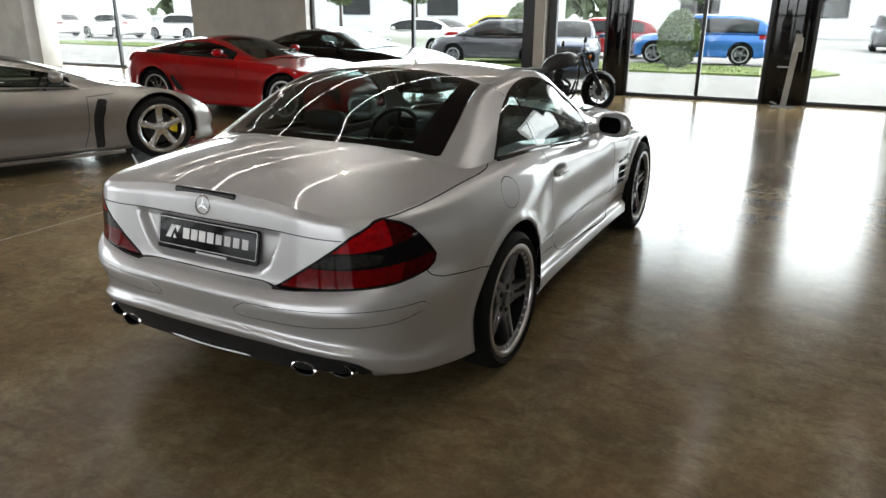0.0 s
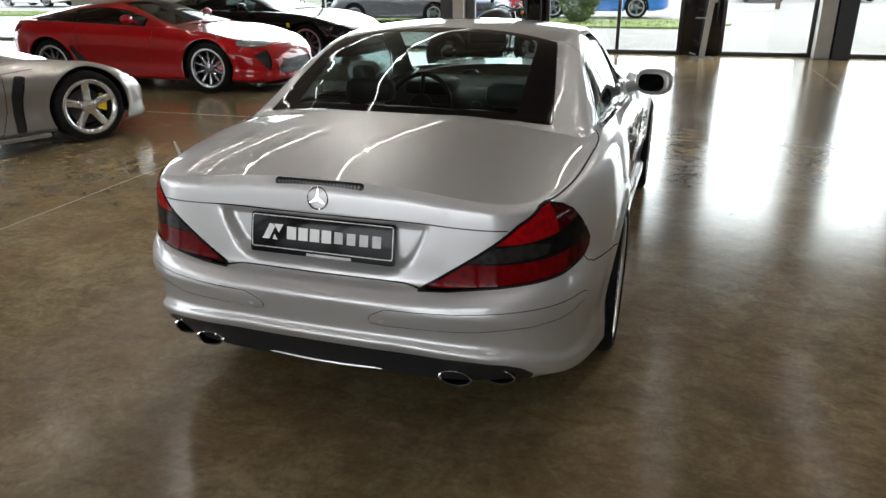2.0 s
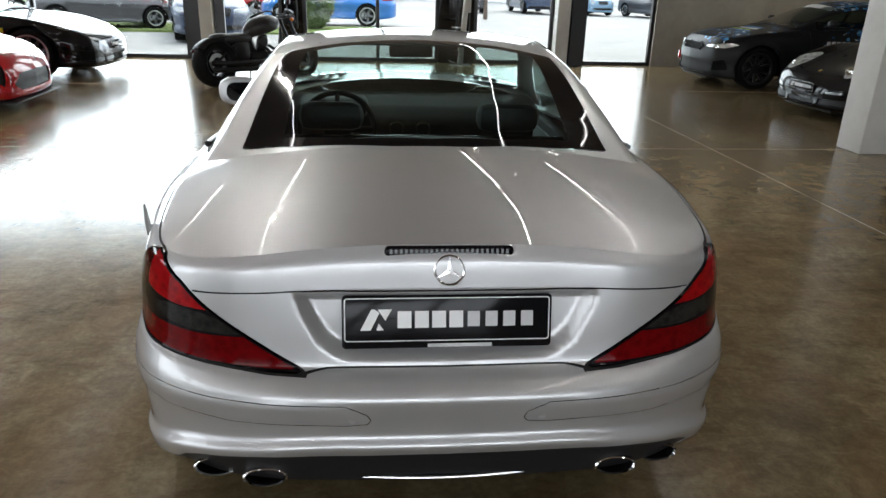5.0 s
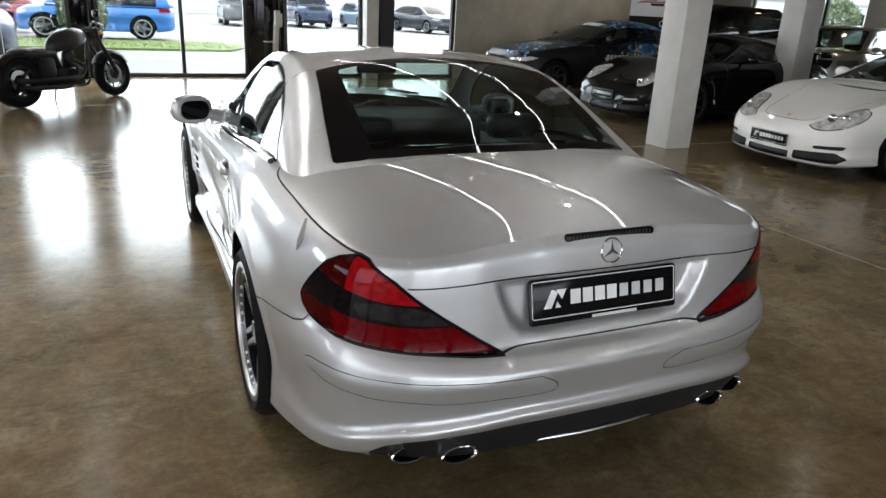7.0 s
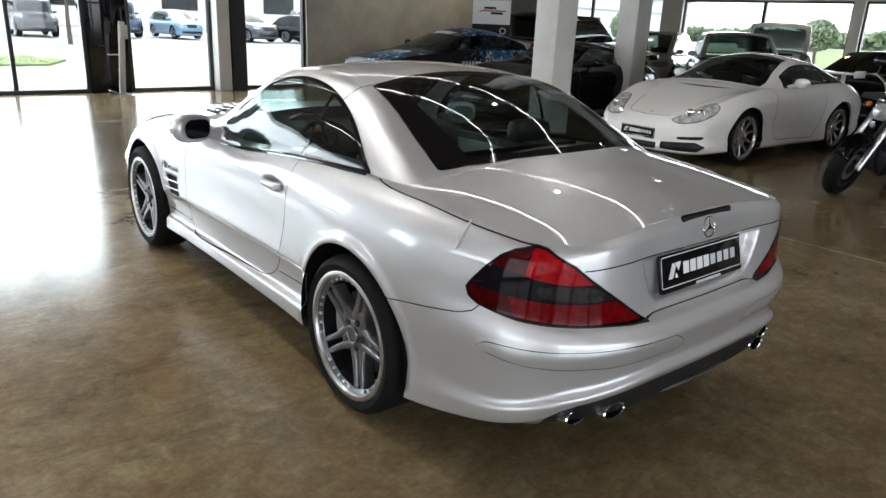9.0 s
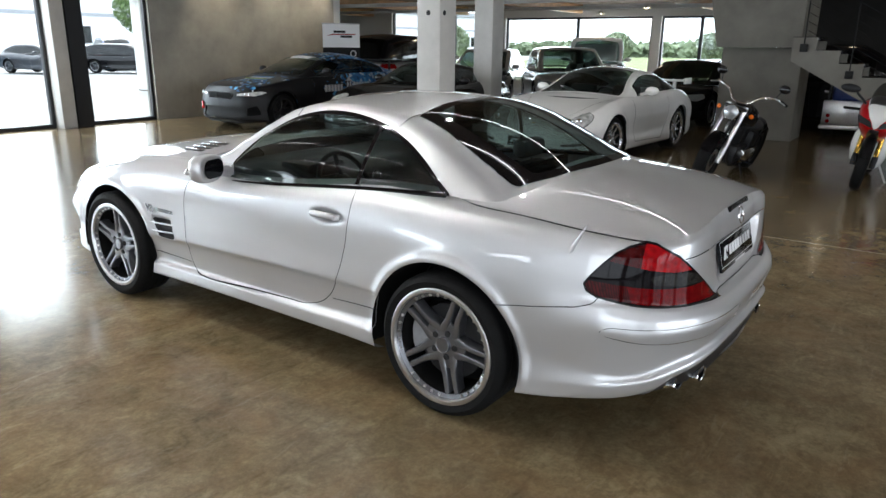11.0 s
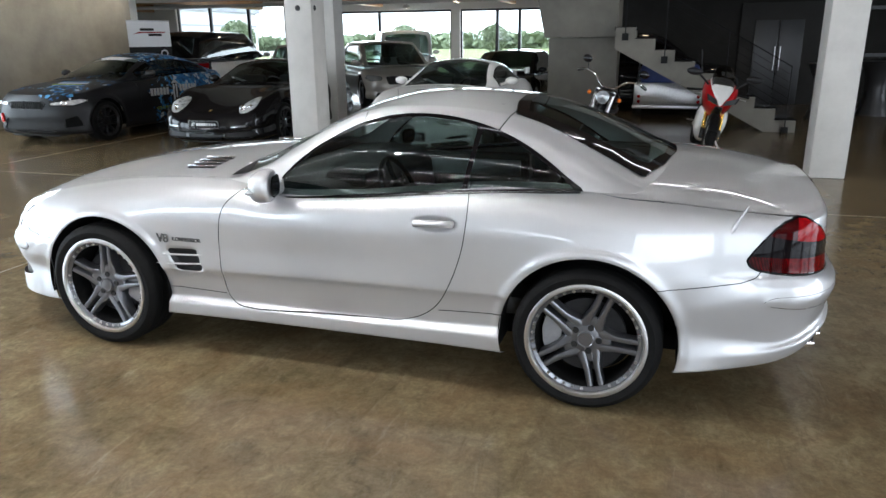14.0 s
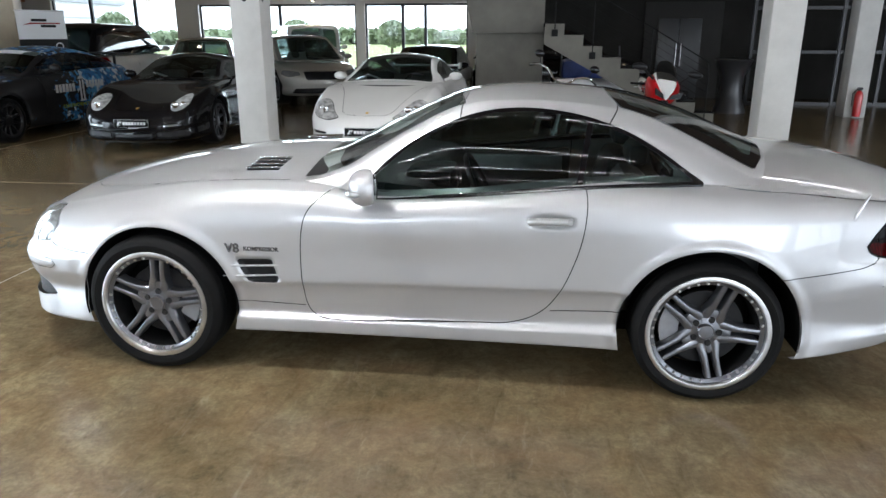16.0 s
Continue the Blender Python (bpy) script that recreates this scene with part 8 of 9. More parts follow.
def sport_bike(label, m):
    b = thing("motorcycle", m, label, "motorcycle")
    wb, r = 1.47, 0.315
    red = paint("bike_red", (0.42, 0.008, 0.012), 0.0, 0.3)
    white = P_WHITE
    gold = material("gold_fork", (0.70, 0.42, 0.08), 0.25, 0.9)
    bike_wheel(b, 0, r, r, 0.19, 0.22, M_RIMBLK, 5)
    bike_wheel(b, wb, r, r - 0.005, 0.12, 0.22, M_RIMBLK, 5, 0.16)
    fender(b, wb, r, r + 0.02, 0.13, 20, 120, M_BLACKPL)

    def loft(name, rows, mat, lab="", taper=0.0):
        """rows: x, half width, low z, high z; a round-edged hull that narrows towards its foot by taper."""
        bm = bmesh.new()
        rings = []
        for x, w, z0, z1 in rows:
            ring = []
            for k in range(20):
                t = 2 * math.pi * k / 20
                c, s = math.cos(t), math.sin(t)
                ring.append(bm.verts.new((x, w * (1 - taper * (0.5 - 0.5 * s)) * math.copysign(abs(c) ** 0.7, c), (z0 + z1) / 2 + (z1 - z0) / 2 * math.copysign(abs(s) ** 0.8, s))))
            rings.append(ring)
        for p, q in zip(rings, rings[1:]):
            for k in range(20):
                bm.faces.new((p[k], p[(k + 1) % 20], q[(k + 1) % 20], q[k]))
        bm.faces.new(rings[0][::-1])
        bm.faces.new(rings[-1])
        return part(name, bm, mat, b, lab, angle=70)
    loft("nose_fairing", [(1.02, 0.24, 0.56, 1.02), (1.25, 0.285, 0.54, 1.06), (1.42, 0.280, 0.58, 1.03), (1.55, 0.245, 0.64, 0.97), (1.66, 0.170, 0.69, 0.88), (1.725, 0.07, 0.74, 0.81)], red, "red nose fairing", 0.55)
    loft("belly_fairing", [(0.45, 0.12, 0.20, 0.50), (0.80, 0.17, 0.16, 0.68), (1.06, 0.205, 0.22, 0.74), (1.20, 0.20, 0.34, 0.74), (1.28, 0.16, 0.44, 0.70)], white, "white belly fairing")
    loft("fuel_tank", [(0.42, 0.07, 0.72, 0.84), (0.62, 0.15, 0.72, 0.92), (0.85, 0.17, 0.74, 0.97), (1.05, 0.13, 0.76, 0.95)], red, "red fuel tank")
    loft("tail_unit", [(-0.25, 0.05, 0.86, 0.93), (0.0, 0.10, 0.80, 0.91), (0.25, 0.12, 0.74, 0.87), (0.45, 0.10, 0.72, 0.83)], white, "white tail unit")
    loft("seat", [(0.10, 0.10, 0.84, 0.89), (0.30, 0.13, 0.79, 0.865), (0.46, 0.10, 0.78, 0.84)], M_LEATHER)
    loft("engine", [(0.40, 0.13, 0.28, 0.62), (0.75, 0.15, 0.24, 0.66), (1.0, 0.14, 0.28, 0.62)], M_DISC)
    loft("nose_panel", [(1.28, 0.20, 0.80, 1.085), (1.43, 0.20, 0.80, 1.06), (1.56, 0.175, 0.77, 1.0), (1.67, 0.115, 0.745, 0.915), (1.75, 0.035, 0.75, 0.835)], white, "white shield on the nose", 0.6)
    loft("air_intake", [(1.50, 0.10, 0.60, 0.70), (1.62, 0.085, 0.655, 0.735), (1.70, 0.06, 0.69, 0.745), (1.742, 0.03, 0.71, 0.74)], M_BLACKPL, "black mouth under the nose", 0.5)
    bm = bmesh.new()
    rows = []
    for k in range(9):
        t = k / 8
        rows.append([bm.verts.new((1.56 - 0.34 * t, (0.13 + 0.07 * t - 0.09 * t * t) * math.sin(a), 1.0 + 0.24 * t ** 0.8 - 0.06 * (1 - math.cos(a)))) for a in (radians(-80 + 20 * q) for q in range(9))])
    for p, q in zip(rows, rows[1:]):
        for k in range(8):
            bm.faces.new((p[k], p[k + 1], q[k + 1], q[k]))
    part("windshield", bm, pane_glass("smoked_screen", (0.22, 0.22, 0.22), 1.5), b, "smoked windshield", angle=80)
    for sd in (1, -1):
        bm = bmesh.new()
        add_prism(bm, [(0.0, -0.01), (0.17, 0.04), (0.20, 0.12), (0.04, 0.06)], -0.014, 0.012)
        h = part("headlamp", bm, M_BLACKPL, b, "slit headlamp under a dark brow")
        h.matrix_local = pose(1.735, sd * 0.035, 0.765, 90, 0, 90 + (-40 if sd > 0 else 40)) @ Matrix.Diagonal((sd, 1, 1, 1))
        part("fork_tube", tube([(wb, sd * 0.10, r), (1.29, sd * 0.10, 0.82)], 0.027, 12), gold, b, "gold fork tube")
        part("fork_foot", tube([(wb, sd * 0.10, r - 0.03), (1.44, sd * 0.10, 0.42)], 0.033, 12), M_BLACKPL, b)
        part("mirror_arm", tube([(1.48, sd * 0.17, 0.98), (1.44, sd * 0.30, 1.08)], 0.014, 8), M_BLACKPL, b)
        bm = bmesh.new()
        add_ball(bm, (1.43, sd * 0.375, 1.115), 1, 0.04, 0.105, 0.048, 16, 10)
        part("mirror", bm, M_BLACKPL, b)
        part("clip_on_bar", tube([(1.25, sd * 0.13, 0.90), (1.14, sd * 0.40, 0.87)], 0.016, 8), M_RUBBER, b)
        part("lever", tube([(1.27, sd * 0.20, 0.85), (1.24, sd * 0.36, 0.83)], 0.006, 6), M_STEEL, b)
        part("foot_peg", tube([(0.42, sd * 0.12, 0.40), (0.40, sd * 0.25, 0.40)], 0.010, 6), M_STEEL, b)
    part("radiator", box(1.14, 1.18, -0.16, 0.16, 0.42, 0.70, 0.01), M_BLACKPL, b)
    part("kick_stand", tube([(0.62, 0.12, 0.28), (0.70, 0.30, 0.015)], 0.013, 8), M_STEEL, b)
    part("swing_arm", tube([(0.0, -0.10, r), (0.45, -0.08, 0.42)], [0.03, 0.045], 10), M_STEEL, b)
    return b


M_MATTBLK = material("matt_black_paint", (0.02, 0.02, 0.021), 0.4, coat=0.15, coat_rough=0.3)
cruiser("matt black cruiser motorcycle with a fat rear tyre", pose(-4.30, 11.0, 0, -7, 0, 46), M_MATTBLK, False, M_BLACKPL)
cruiser("black cruiser motorcycle with chrome engine and forks", pose(5.14, 3.43, 0, -16, 0, 177), M_GLOSSBLK, True, M_STEEL, 0.13)
sport_bike("red and white sport motorcycle on its side stand", pose(5.72, 1.97, 0, -9, 0, 181))


# ---------------------------------------------------------------- stand, banner, tables
def dispenser():
    d = thing("dispenser_stand", pose(-0.33, 14.33, 0, 0, 0, 180), "white and steel floor stand with a dispenser box", "stand")
    part("base_plate", box(-0.20, 0.20, -0.15, 0.15, 0, 0.012, 0.004), M_STEEL, d)
    part("post", box(-0.05, 0.05, -0.03, 0.03, 0.012, 1.28, 0.006, pose(0, 0, 0, 0, -4, 0)), M_CONC_LT, d, "pale leaning post")
    part("dispenser_box", box(-0.17, -0.04, -0.06, 0.06, 0.98, 1.22, 0.015), M_CONC_LT, d)
    part("drip_tray", box(-0.05, 0.18, -0.07, 0.07, 0.70, 0.715, 0.004), M_STEEL, d)
    part("pedal", box(0.10, 0.22, -0.05, 0.05, 0.012, 0.03, 0.004, pose(0.02, 0, 0, 0, -18, 0)), M_STEEL, d)


def banner():
    b = thing("roll_up_banner", pose(7.62, 13.12, 0, 0, 0, -36), "roll-up banner, white above and black below", "banner")
    part("banner_foot", box(-0.46, 0.46, -0.10, 0.10, 0, 0.08, 0.02), M_STEEL, b)
    part("banner_top", box(-0.44, 0.44, -0.003, 0.003, 1.50, 2.02), M_WHITE, b, "white upper field")
    part("banner_bottom", box(-0.44, 0.44, -0.003, 0.003, 0.08, 1.498), M_GAP, b, "black lower field")
    part("rail", box(-0.45, 0.45, -0.012, 0.012, 2.02, 2.045, 0.004), M_STEEL, b)
    red = material("banner_red", (0.30, 0.02, 0.02), 0.5)
    part("red_swoosh", prism([(-0.34, 0.0), (-0.20, 0.05), (0.34, 0.05), (0.34, 0.025), (-0.16, 0.022)], 0, 0.004, pose(0, -0.004, 1.76, 90)), red, b, "dark red swoosh")
    for x0, x1, z in ((-0.18, 0.10, 1.83), (-0.02, 0.26, 1.72)):
        part("print_bar", box(x0, x1, -0.008, -0.004, z, z + 0.05), M_GAP, b, "black bar of print")
    part("round_sign", lathe([(0.055, -0.006), (0.065, -0.008), (0.075, -0.006)], 24), M_WHITE, b, "white ring sign").matrix_local = pose(0.28, 0, 1.36)


def bistro(x, y):
    t = thing("bistro_table", pose(x, y, 0), "tall bistro table in a black stretch cover", "table", "bistro tables")
    part("cover", lathe([(0.0, 1.08), (0.36, 1.08), (0.37, 1.06), (0.33, 0.98), (0.24, 0.75), (0.22, 0.5), (0.25, 0.22), (0.33, 0.02), (0.33, 0.0)], 32, "z"), M_MATTBLK, t, "black stretch cover")
    part("glass", lathe([(0.0, 0.0), (0.03, 0.0), (0.035, 0.07), (0.033, 0.07), (0.028, 0.006), (0.0, 0.006)], 16, "z"), M_PANE, t).matrix_local = pose(0.1, 0, 1.082)


def extinguisher():
    e = thing("fire_extinguisher", pose(8.92, -2.75, -0.28), "red fire extinguisher hanging on the column", "fire extinguisher")
    part("bottle", lathe([(0.0, 0.30), (0.07, 0.31), (0.075, 0.36), (0.075, 0.72), (0.05, 0.79), (0.02, 0.81), (0.0, 0.81)], 20, "z"), material("extinguisher_red", (0.5, 0.01, 0.01), 0.3, coat=0.6), e)
    part("valve", box(-0.02, 0.02, -0.05, 0.05, 0.81, 0.87, 0.008), M_BLACKPL, e)
    part("hose", tube([(0, 0.04, 0.84), (0.04, 0.10, 0.75), (0.03, 0.10, 0.5)], 0.01, 6), M_BLACKPL, e)


def pickup_tail():
    t = thing("trailer", pose(9.56, 2.35, 0, 0, 0, 180), "silver trailer tailgate with red lamps and a blue load", "trailer")
    part("tailgate", box(0.0, 0.06, -0.68, 0.68, 0.27, 0.70, 0.012), M_STEEL, t, "silver tailgate")
    part("load_bed", box(-1.0, 0.0, -0.68, 0.68, 0.27, 0.66, 0.02), M_STEEL, t)
    part("bumper_beam", box(0.02, 0.10, -0.70, 0.70, 0.19, 0.265, 0.015), M_STEEL, t)
    for sd in (1, -1):
        for z in (0.33, 0.43):
            part("tail_lamp", lathe([(0.0, 0.012), (0.03, 0.01), (0.035, 0.0)], 16, "z"), M_REDLENS, t).matrix_local = pose(0.062, sd * 0.58, z, 0, 90, 0)
        w = bike_wheel(t, -0.55, 0.26, 0.26, 0.20, 0.16, M_RIMBLK)
        w.location.y = sd * 0.62
        part("stake", tube([(0.0, sd * 0.62, 0.66), (-0.10, sd * 0.58, 1.35)], 0.015, 8), M_FRAME, t)
    part("load_cover", box(-0.95, -0.05, -0.58, 0.58, 0.66, 1.06, 0.09), material("blue_tarpaulin", (0.02, 0.04, 0.16), 0.5, vary=0.3, scale=6, bump=0.4, bump_scale=9), t, "dark blue cover")


dispenser()
banner()
bistro(9.75, -0.57)
bistro(10.9, -1.75)
extinguisher()
pickup_tail()


# ---------------------------------------------------------------- outdoors
def paver_material():
    """Pale concrete pavers with darker sanded joints."""
    m = material("light_pavers", (0.52, 0.52, 0.51), 0.85, vary=0.15, scale=0.9)
    n, l, p = m.node_tree.nodes, m.node_tree.links, m.node_tree.nodes["Principled BSDF"]
    tc, br, mx = n.new("ShaderNodeTexCoord"), n.new("ShaderNodeTexBrick"), n.new("ShaderNodeMixRGB")
    br.inputs["Scale"].default_value = 2.4
    br.inputs["Mortar Size"].default_value = 0.018
    br.inputs["Color1"].default_value, br.inputs["Color2"].default_value, br.inputs["Mortar"].default_value = (0.66, 0.66, 0.66, 1), (0.56, 0.56, 0.55, 1), (0.34, 0.34, 0.33, 1)
    l.new(tc.outputs["Object"], br.inputs["Vector"])
    src = p.inputs["Base Color"].links[0].from_socket
    mx.blend_type, mx.inputs[0].default_value = "MULTIPLY", 1.0
    l.new(src, mx.inputs[1])
    l.new(br.outputs["Color"], mx.inputs[2])
    l.new(mx.outputs[0], p.inputs["Base Color"])
    return m


M_PAVE = paver_material()
M_GRASS = material("lawn", (0.17, 0.23, 0.065), 0.9, vary=0.35, scale=2.5, bump=0.5, bump_scale=70)
M_LEAF = material("leaves", (0.12, 0.185, 0.06), 0.6, vary=0.45, scale=3.0)
# paler, greyer leaves: the haze of distance is mixed into the colour
M_LEAF_HAZE = material("hazed_far_leaves", (0.22, 0.27, 0.16), 0.7, vary=0.4, scale=0.6)
M_BARK = material("bark", (0.12, 0.09, 0.07), 0.9, vary=0.3, scale=14, bump=0.4, bump_scale=40)
M_HALL = material("white_cladding", (0.74, 0.75, 0.76), 0.6, vary=0.06, scale=0.5)
M_HALLROOF = material("grey_roof", (0.34, 0.35, 0.37), 0.6, vary=0.15, scale=0.4)
bm = bmesh.new()
for a, b, c, d in ((-400, 400, 15.05, 600), (-400, -26.3, -400, 15.05), (18.35, 400, -400, 15.05), (-26.3, 18.35, -400, -12.3)):
    q = [bm.verts.new(v) for v in ((a, c, -0.03), (b, c, -0.03), (b, d, -0.03), (a, d, -0.03))]
    bm.faces.new(q)
tagged(part("ground", bm, M_PAVE, None, "pale block paved yard round the showroom"), "", "ground", "", "structure")


def lawn(x0, x1, y0, y1):
    bm = bmesh.new()
    add_prism(bm, [(x, y) for x, y in ((x0 + 0.6, y0), (x1 - 0.8, y0), (x1, (y0 + y1) / 2), (x1 - 0.8, y1), (x0 + 0.6, y1), (x0, (y0 + y1) / 2))], -0.028, 0.03)
    o = part("lawn", bm, M_GRASS, None, "mown grass strip between pavers")
    tagged(o, "", "lawn", "", "structure")
    rng = random.Random(int(x0 * 7 + y0))
    vs, fs = [], []
    for k in range(2600):
        x, y = rng.uniform(x0 + 0.6, x1 - 0.6), rng.uniform(y0, y1)
        a, h = rng.uniform(0, 6.28), rng.uniform(0.015, 0.045)
        i = len(vs)
        vs += [(x - 0.02 * math.cos(a), y - 0.02 * math.sin(a), 0.03), (x + 0.02 * math.cos(a), y + 0.02 * math.sin(a), 0.03), (x + rng.uniform(-0.04, 0.04), y + rng.uniform(-0.04, 0.04), 0.03 + h)]
        fs.append((i, i + 1, i + 2))
    tagged(link_mesh("grass", vs, fs, M_GRASS, None, "short grass blades on the lawn", False), "", "grass", "", "stuff")


lawn(-17.0, 0.8, 21.6, 25.0)
lawn(-42.0, -24.0, 24.5, 27.0)


def foliage(n, rx, ry, rz, leaf, seed, hollow=0.55):
    """Many small bent leaves in a lumpy crown with gaps."""
    rng = random.Random(seed)
    lumps = [(rng.gauss(0, 1), rng.gauss(0, 1), rng.gauss(0, 1)) for _ in range(12)]
    lumps = [tuple(c / math.sqrt(sum(q * q for q in v)) for c in v) for v in lumps]
    vs, fs = [], []
    for _ in range(n):
        v = [rng.gauss(0, 1) for _ in range(3)]
        s = math.sqrt(sum(c * c for c in v)) + 1e-9
        v = [c / s for c in v]
        near = max(sum(a * b for a, b in zip(v, q)) for q in lumps)
        rad = (hollow + (1 - hollow) * rng.random() ** 0.5) * (0.80 + 0.24 * near)
        c = Vector((v[0] * rx * rad, v[1] * ry * rad, v[2] * rz * rad))
        a = Vector((rng.gauss(0, 1), rng.gauss(0, 1), rng.gauss(0, 1))).normalized()
        b = a.cross(Vector((rng.gauss(0, 1), rng.gauss(0, 1), rng.gauss(0, 1)))).normalized()
        l = leaf * rng.uniform(0.6, 1.3)
        i = len(vs)
        vs += [c - a * l, c + b * l * 0.45, c + a * l, c - b * l * 0.45]
        fs.append((i, i + 1, i + 2, i + 3))
    return vs, fs


TREE_MESH = {}


def tree(label, x, y, trunk_h, r, seed, group, mat=None, leaf=0.09, n=2600):
    t = thing("tree", pose(x, y, -0.03, 0, 0, seed * 47), label, "tree", group)
    rng = random.Random(seed)
    bm = bmesh.new()
    top = (rng.uniform(-0.08, 0.08), rng.uniform(-0.08, 0.08), trunk_h + r * 0.5)
    add_tube(bm, [(0, 0, 0), (0.02, 0, trunk_h * 0.5), top], [0.10, 0.08, 0.04], 10)
    for k in range(6):
        a = k * 1.05 + rng.random()
        add_tube(bm, [(0, 0, trunk_h * 0.95 + 0.1 * k), (0.5 * r * math.cos(a), 0.5 * r * math.sin(a), trunk_h + r * (0.3 + 0.12 * k))], [0.035, 0.012], 6)
    part("trunk", bm, M_BARK, t)
    if (r, leaf, n) not in TREE_MESH:
        vs, fs = foliage(n, r, r, r * 0.92, leaf, seed)
        cr = link_mesh("crown", vs, fs, mat or M_LEAF, t, "dense green crown", False)
        TREE_MESH[(r, leaf, n)] = cr.data
    else:
        cr = new("crown", TREE_MESH[(r, leaf, n)])
        cr.parent = t
    cr.location = (top[0], top[1], trunk_h + r * 0.8)
    return t


def shrub(x, y, r, h, seed):
    s = thing("shrub", pose(x, y, -0.03), "dense rounded evergreen shrub on the lawn", "shrub", "shrubs on the lawn")
    vs, fs = foliage(4200, r, r, h / 2, 0.075, seed, 0.72)
    link_mesh("leaves", vs, fs, M_LEAF, s, "", False).location = (0, 0, h / 2 + 0.02)
    bm = bmesh.new()
    for k in range(5):
        add_tube(bm, [(0, 0, 0), (0.4 * r * math.cos(k * 1.3), 0.4 * r * math.sin(k * 1.3), h * 0.6)], [0.03, 0.01], 6)
    part("stems", bm, M_BARK, s)


shrub(-3.75, 23.6, 0.62, 1.75, 3)
shrub(-9.0, 24.3, 0.9, 2.0, 4)
for i, (x, y) in enumerate(((-3.9, 27.2), (-15.5, 28.0), (-20.5, 29.5), (-26.5, 30.5), (3.2, 33.0), (13.8, 31.0))):
    tree("young round-crowned tree beside the car park", x, y, 2.1, 1.05, i + 1, "car park trees")
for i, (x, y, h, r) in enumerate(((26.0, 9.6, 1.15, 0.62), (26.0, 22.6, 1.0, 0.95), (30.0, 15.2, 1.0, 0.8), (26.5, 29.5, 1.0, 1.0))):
    tree("round-crowned tree on the meadow side", x, y, h, r, i + 11, "meadow trees", M_LEAF_HAZE, 0.10, 2200)

# parked cars in the yard
G = "cars parked in the yard"
everyday_car("bright blue crossover parked behind the lawn", -3.5, 26.4, 182, 4.65, 1.88, 1.62, 2.77, "suv", P_BLUE, 0.36, G, 0.07)
everyday_car("dark grey small convertible with a soft top", -9.6, 22.6, 200, 3.85, 1.73, 1.41, 2.5, "hatch", P_GREY, 0.31, G, 0.07, trim=M_MATTBLK, round_front=True)
everyday_car("yellow electric hatchback in the yard", -13.6, 32.5, 185, 4.3, 1.81, 1.57, 2.77, "hatch", P_YELLOW, 0.35, G, 0.08)
everyday_car("white saloon parked in the yard", -14.0, 25.5, 170, 4.7, 1.85, 1.45, 2.8, "sedan", P_WHITE, 0.33, G, 0.08)
everyday_car("red estate car behind the shrub", -7.6, 28.6, 190, 4.5, 1.82, 1.48, 2.7, "hatch", P_RED, 0.33, G, 0.08)
everyday_car("dark blue saloon close to the glazing", -6.3, 20.4, 285, 4.7, 1.85, 1.45, 2.85, "sedan", P_DARKBLUE, 0.34, G, 0.06)
everyday_car("dark grey boxy compact off-roader", 3.3, 40.5, 268, 4.25, 1.82, 1.70, 2.57, "boxy", P_GREY, 0.35, G, 0.08, round_front=True)
everyday_car("dark pick-up parked in the row", 7.2, 41.5, 272, 5.2, 1.95, 1.83, 3.1, "boxy", P_DARKBLUE, 0.39, G, 0.08)
everyday_car("pale blue old round-fendered small car", 10.4, 41.0, 275, 4.05, 1.58, 1.48, 2.4, "hatch", P_LTBLUE, 0.32, G, 0.08, round_front=True)
everyday_car("dark grey saloon in the row", 13.2, 38.6, 285, 4.6, 1.8, 1.44, 2.75, "sedan", P_GREY, 0.33, G, 0.08)
everyday_car("dark luxury off-roader in the row", 18.8, 41.5, 250, 4.8, 1.93, 1.80, 2.75, "suv", P_DARKBLUE, 0.38, G, 0.08)
everyday_car("black estate car in the row", 16.5, 36.5, 300, 4.6, 1.8, 1.48, 2.75, "hatch", P_BLACK, 0.33, G, 0.08)
for k, x in enumerate((-45.0, -39.5, -34.0, -28.5)):
    everyday_car("white car in the far row", x, 31.5 + 0.4 * k, 178, 4.6, 1.82, 1.5, 2.75, "sedan" if k % 2 else "hatch", P_WHITE, 0.33, G, 0.10)

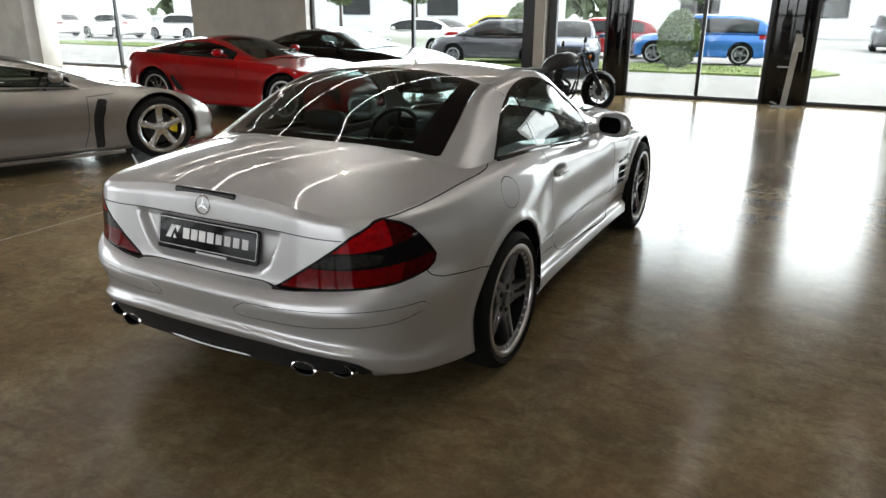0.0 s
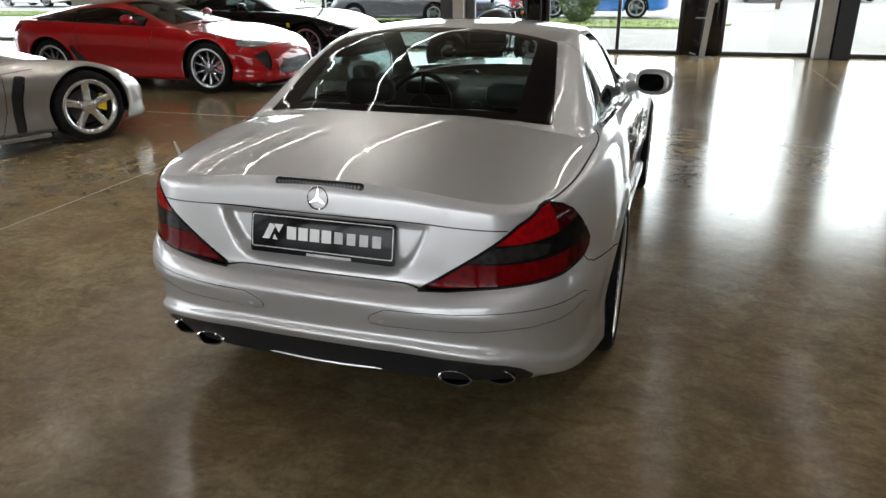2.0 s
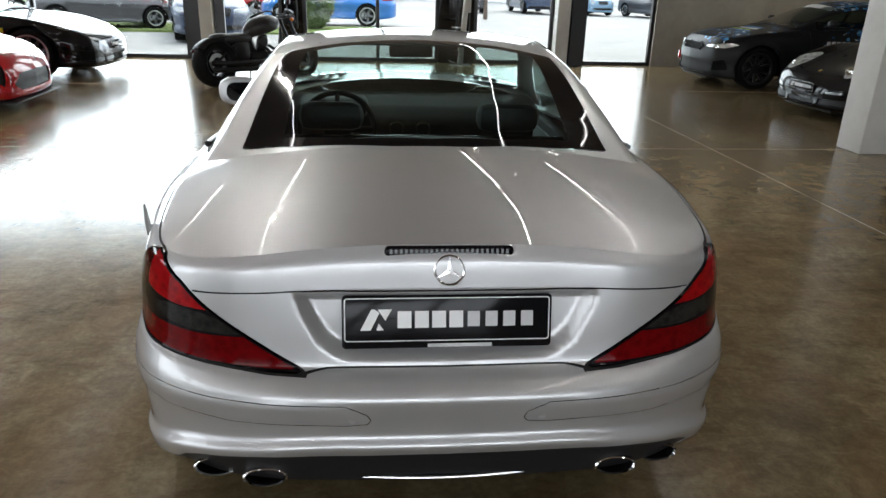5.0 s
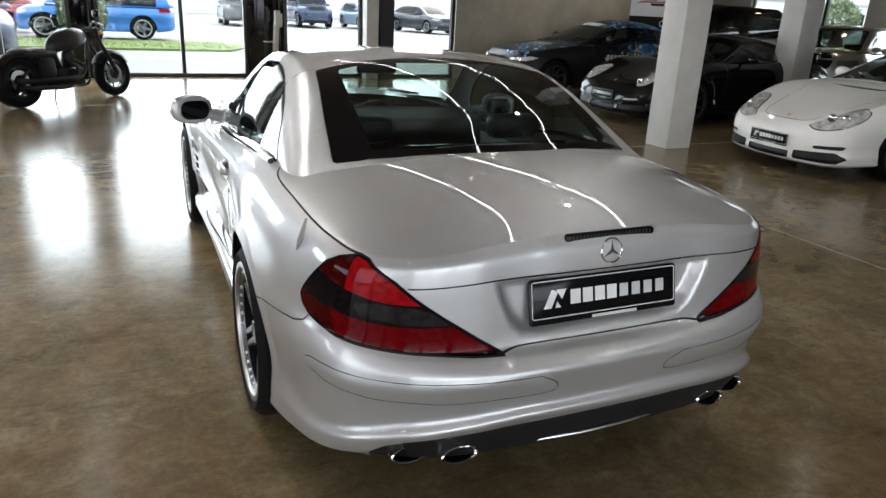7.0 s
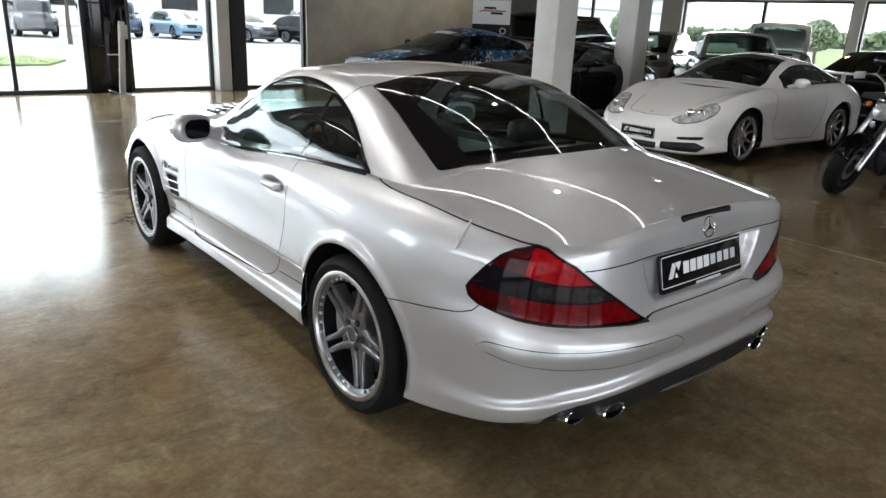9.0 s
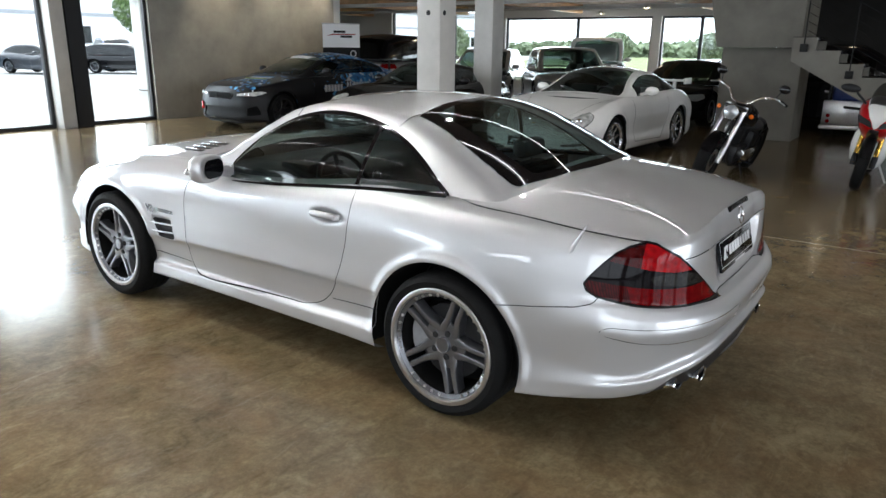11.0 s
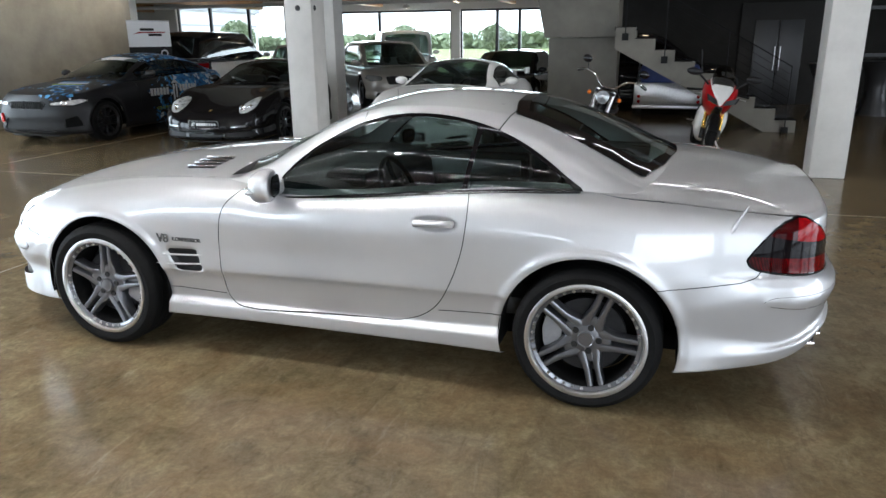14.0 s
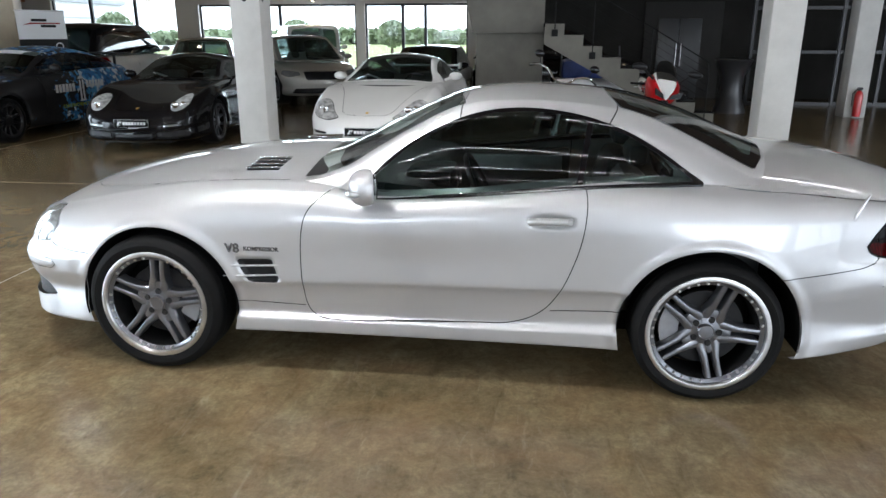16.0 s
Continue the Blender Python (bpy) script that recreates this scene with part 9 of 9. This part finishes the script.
# far hall, hedge line and hills
def far_hall(x0, x1, y, h, label):
    b = thing("far_building", pose(0, 0, 0), label, "building")
    part("wall", box(x0, x1, y, y + 18, -0.03, h), M_HALL, b)
    part("roof", box(x0 - 0.5, x1 + 0.5, y - 0.5, y + 18.5, h, h + 0.7, 0.05), M_HALLROOF, b)
    k, x = 0, x0 + 4
    while x < x1 - 4:
        w = part("window", box(x, x + 3.0, y - 0.06, y, 1.4, 2.8), M_FRAME, b)
        part("pane", box(x + 0.1, x + 2.9, y - 0.08, y - 0.062, 1.5, 2.7), M_CARGLASS2, w)
        x += 9.0
    part("plinth_band", box(x0, x1, y - 0.05, y, 3.6, 3.9), M_HALLROOF, b)


far_hall(-14, 95, 62, 5.6, "long low white industrial hall with a grey roof edge")
far_hall(-62, -24, 58, 6.5, "white commercial building beyond the car park")


def ridge(name, pts, base, seed, label, mat, dense, size):
    """A far wooded line: many leafy clumps along a line."""
    rng = random.Random(seed)
    vs, fs = [], []
    for (x0, y0, h0), (x1, y1, h1) in zip(pts, pts[1:]):
        for _ in range(dense):
            t = rng.random()
            h = (h0 + (h1 - h0) * t) * rng.uniform(0.1, 1.0)
            c = Vector((x0 + (x1 - x0) * t + rng.uniform(-3, 3), y0 + (y1 - y0) * t + rng.uniform(-3, 3), base + h))
            for _ in range(3):
                a = Vector((rng.gauss(0, 1), rng.gauss(0, 1), rng.gauss(0, 1))).normalized()
                b = a.cross(Vector((rng.gauss(0, 1), rng.gauss(0, 1), rng.gauss(0, 1)))).normalized()
                i = len(vs)
                o = c + a * size * 0.3
                vs += [o - a * size, o + b * size * 0.7, o + a * size, o - b * size * 0.7]
                fs.append((i, i + 1, i + 2, i + 3))
    tagged(link_mesh(name, vs, fs, mat, None, label, False), "", "woods", "", "stuff")


ridge("far_woods", [(-140, 130, 13), (-60, 120, 15), (20, 125, 12), (120, 120, 14)], 0, 5, "wooded hill line behind the halls", M_LEAF_HAZE, 1500, 1.7)
ridge("far_hedge", [(110, -60, 2.5), (115, 0, 3), (118, 40, 3.2), (105, 80, 2.5)], -1.0, 6, "hedges and low trees across the valley", M_LEAF_HAZE, 1200, 0.9)
M_MEADOW = material("meadow", (0.16, 0.20, 0.07), 0.9, vary=0.3, scale=0.2)
bm = bmesh.new()
q = [bm.verts.new(v) for v in ((22, -200, 0.0), (300, -200, 0.0), (300, 44, 0.0), (22, 44, 0.0))]
bm.faces.new(q)
tagged(part("meadow", bm, M_MEADOW, None, "green meadow sloping away"), "", "meadow", "", "structure")
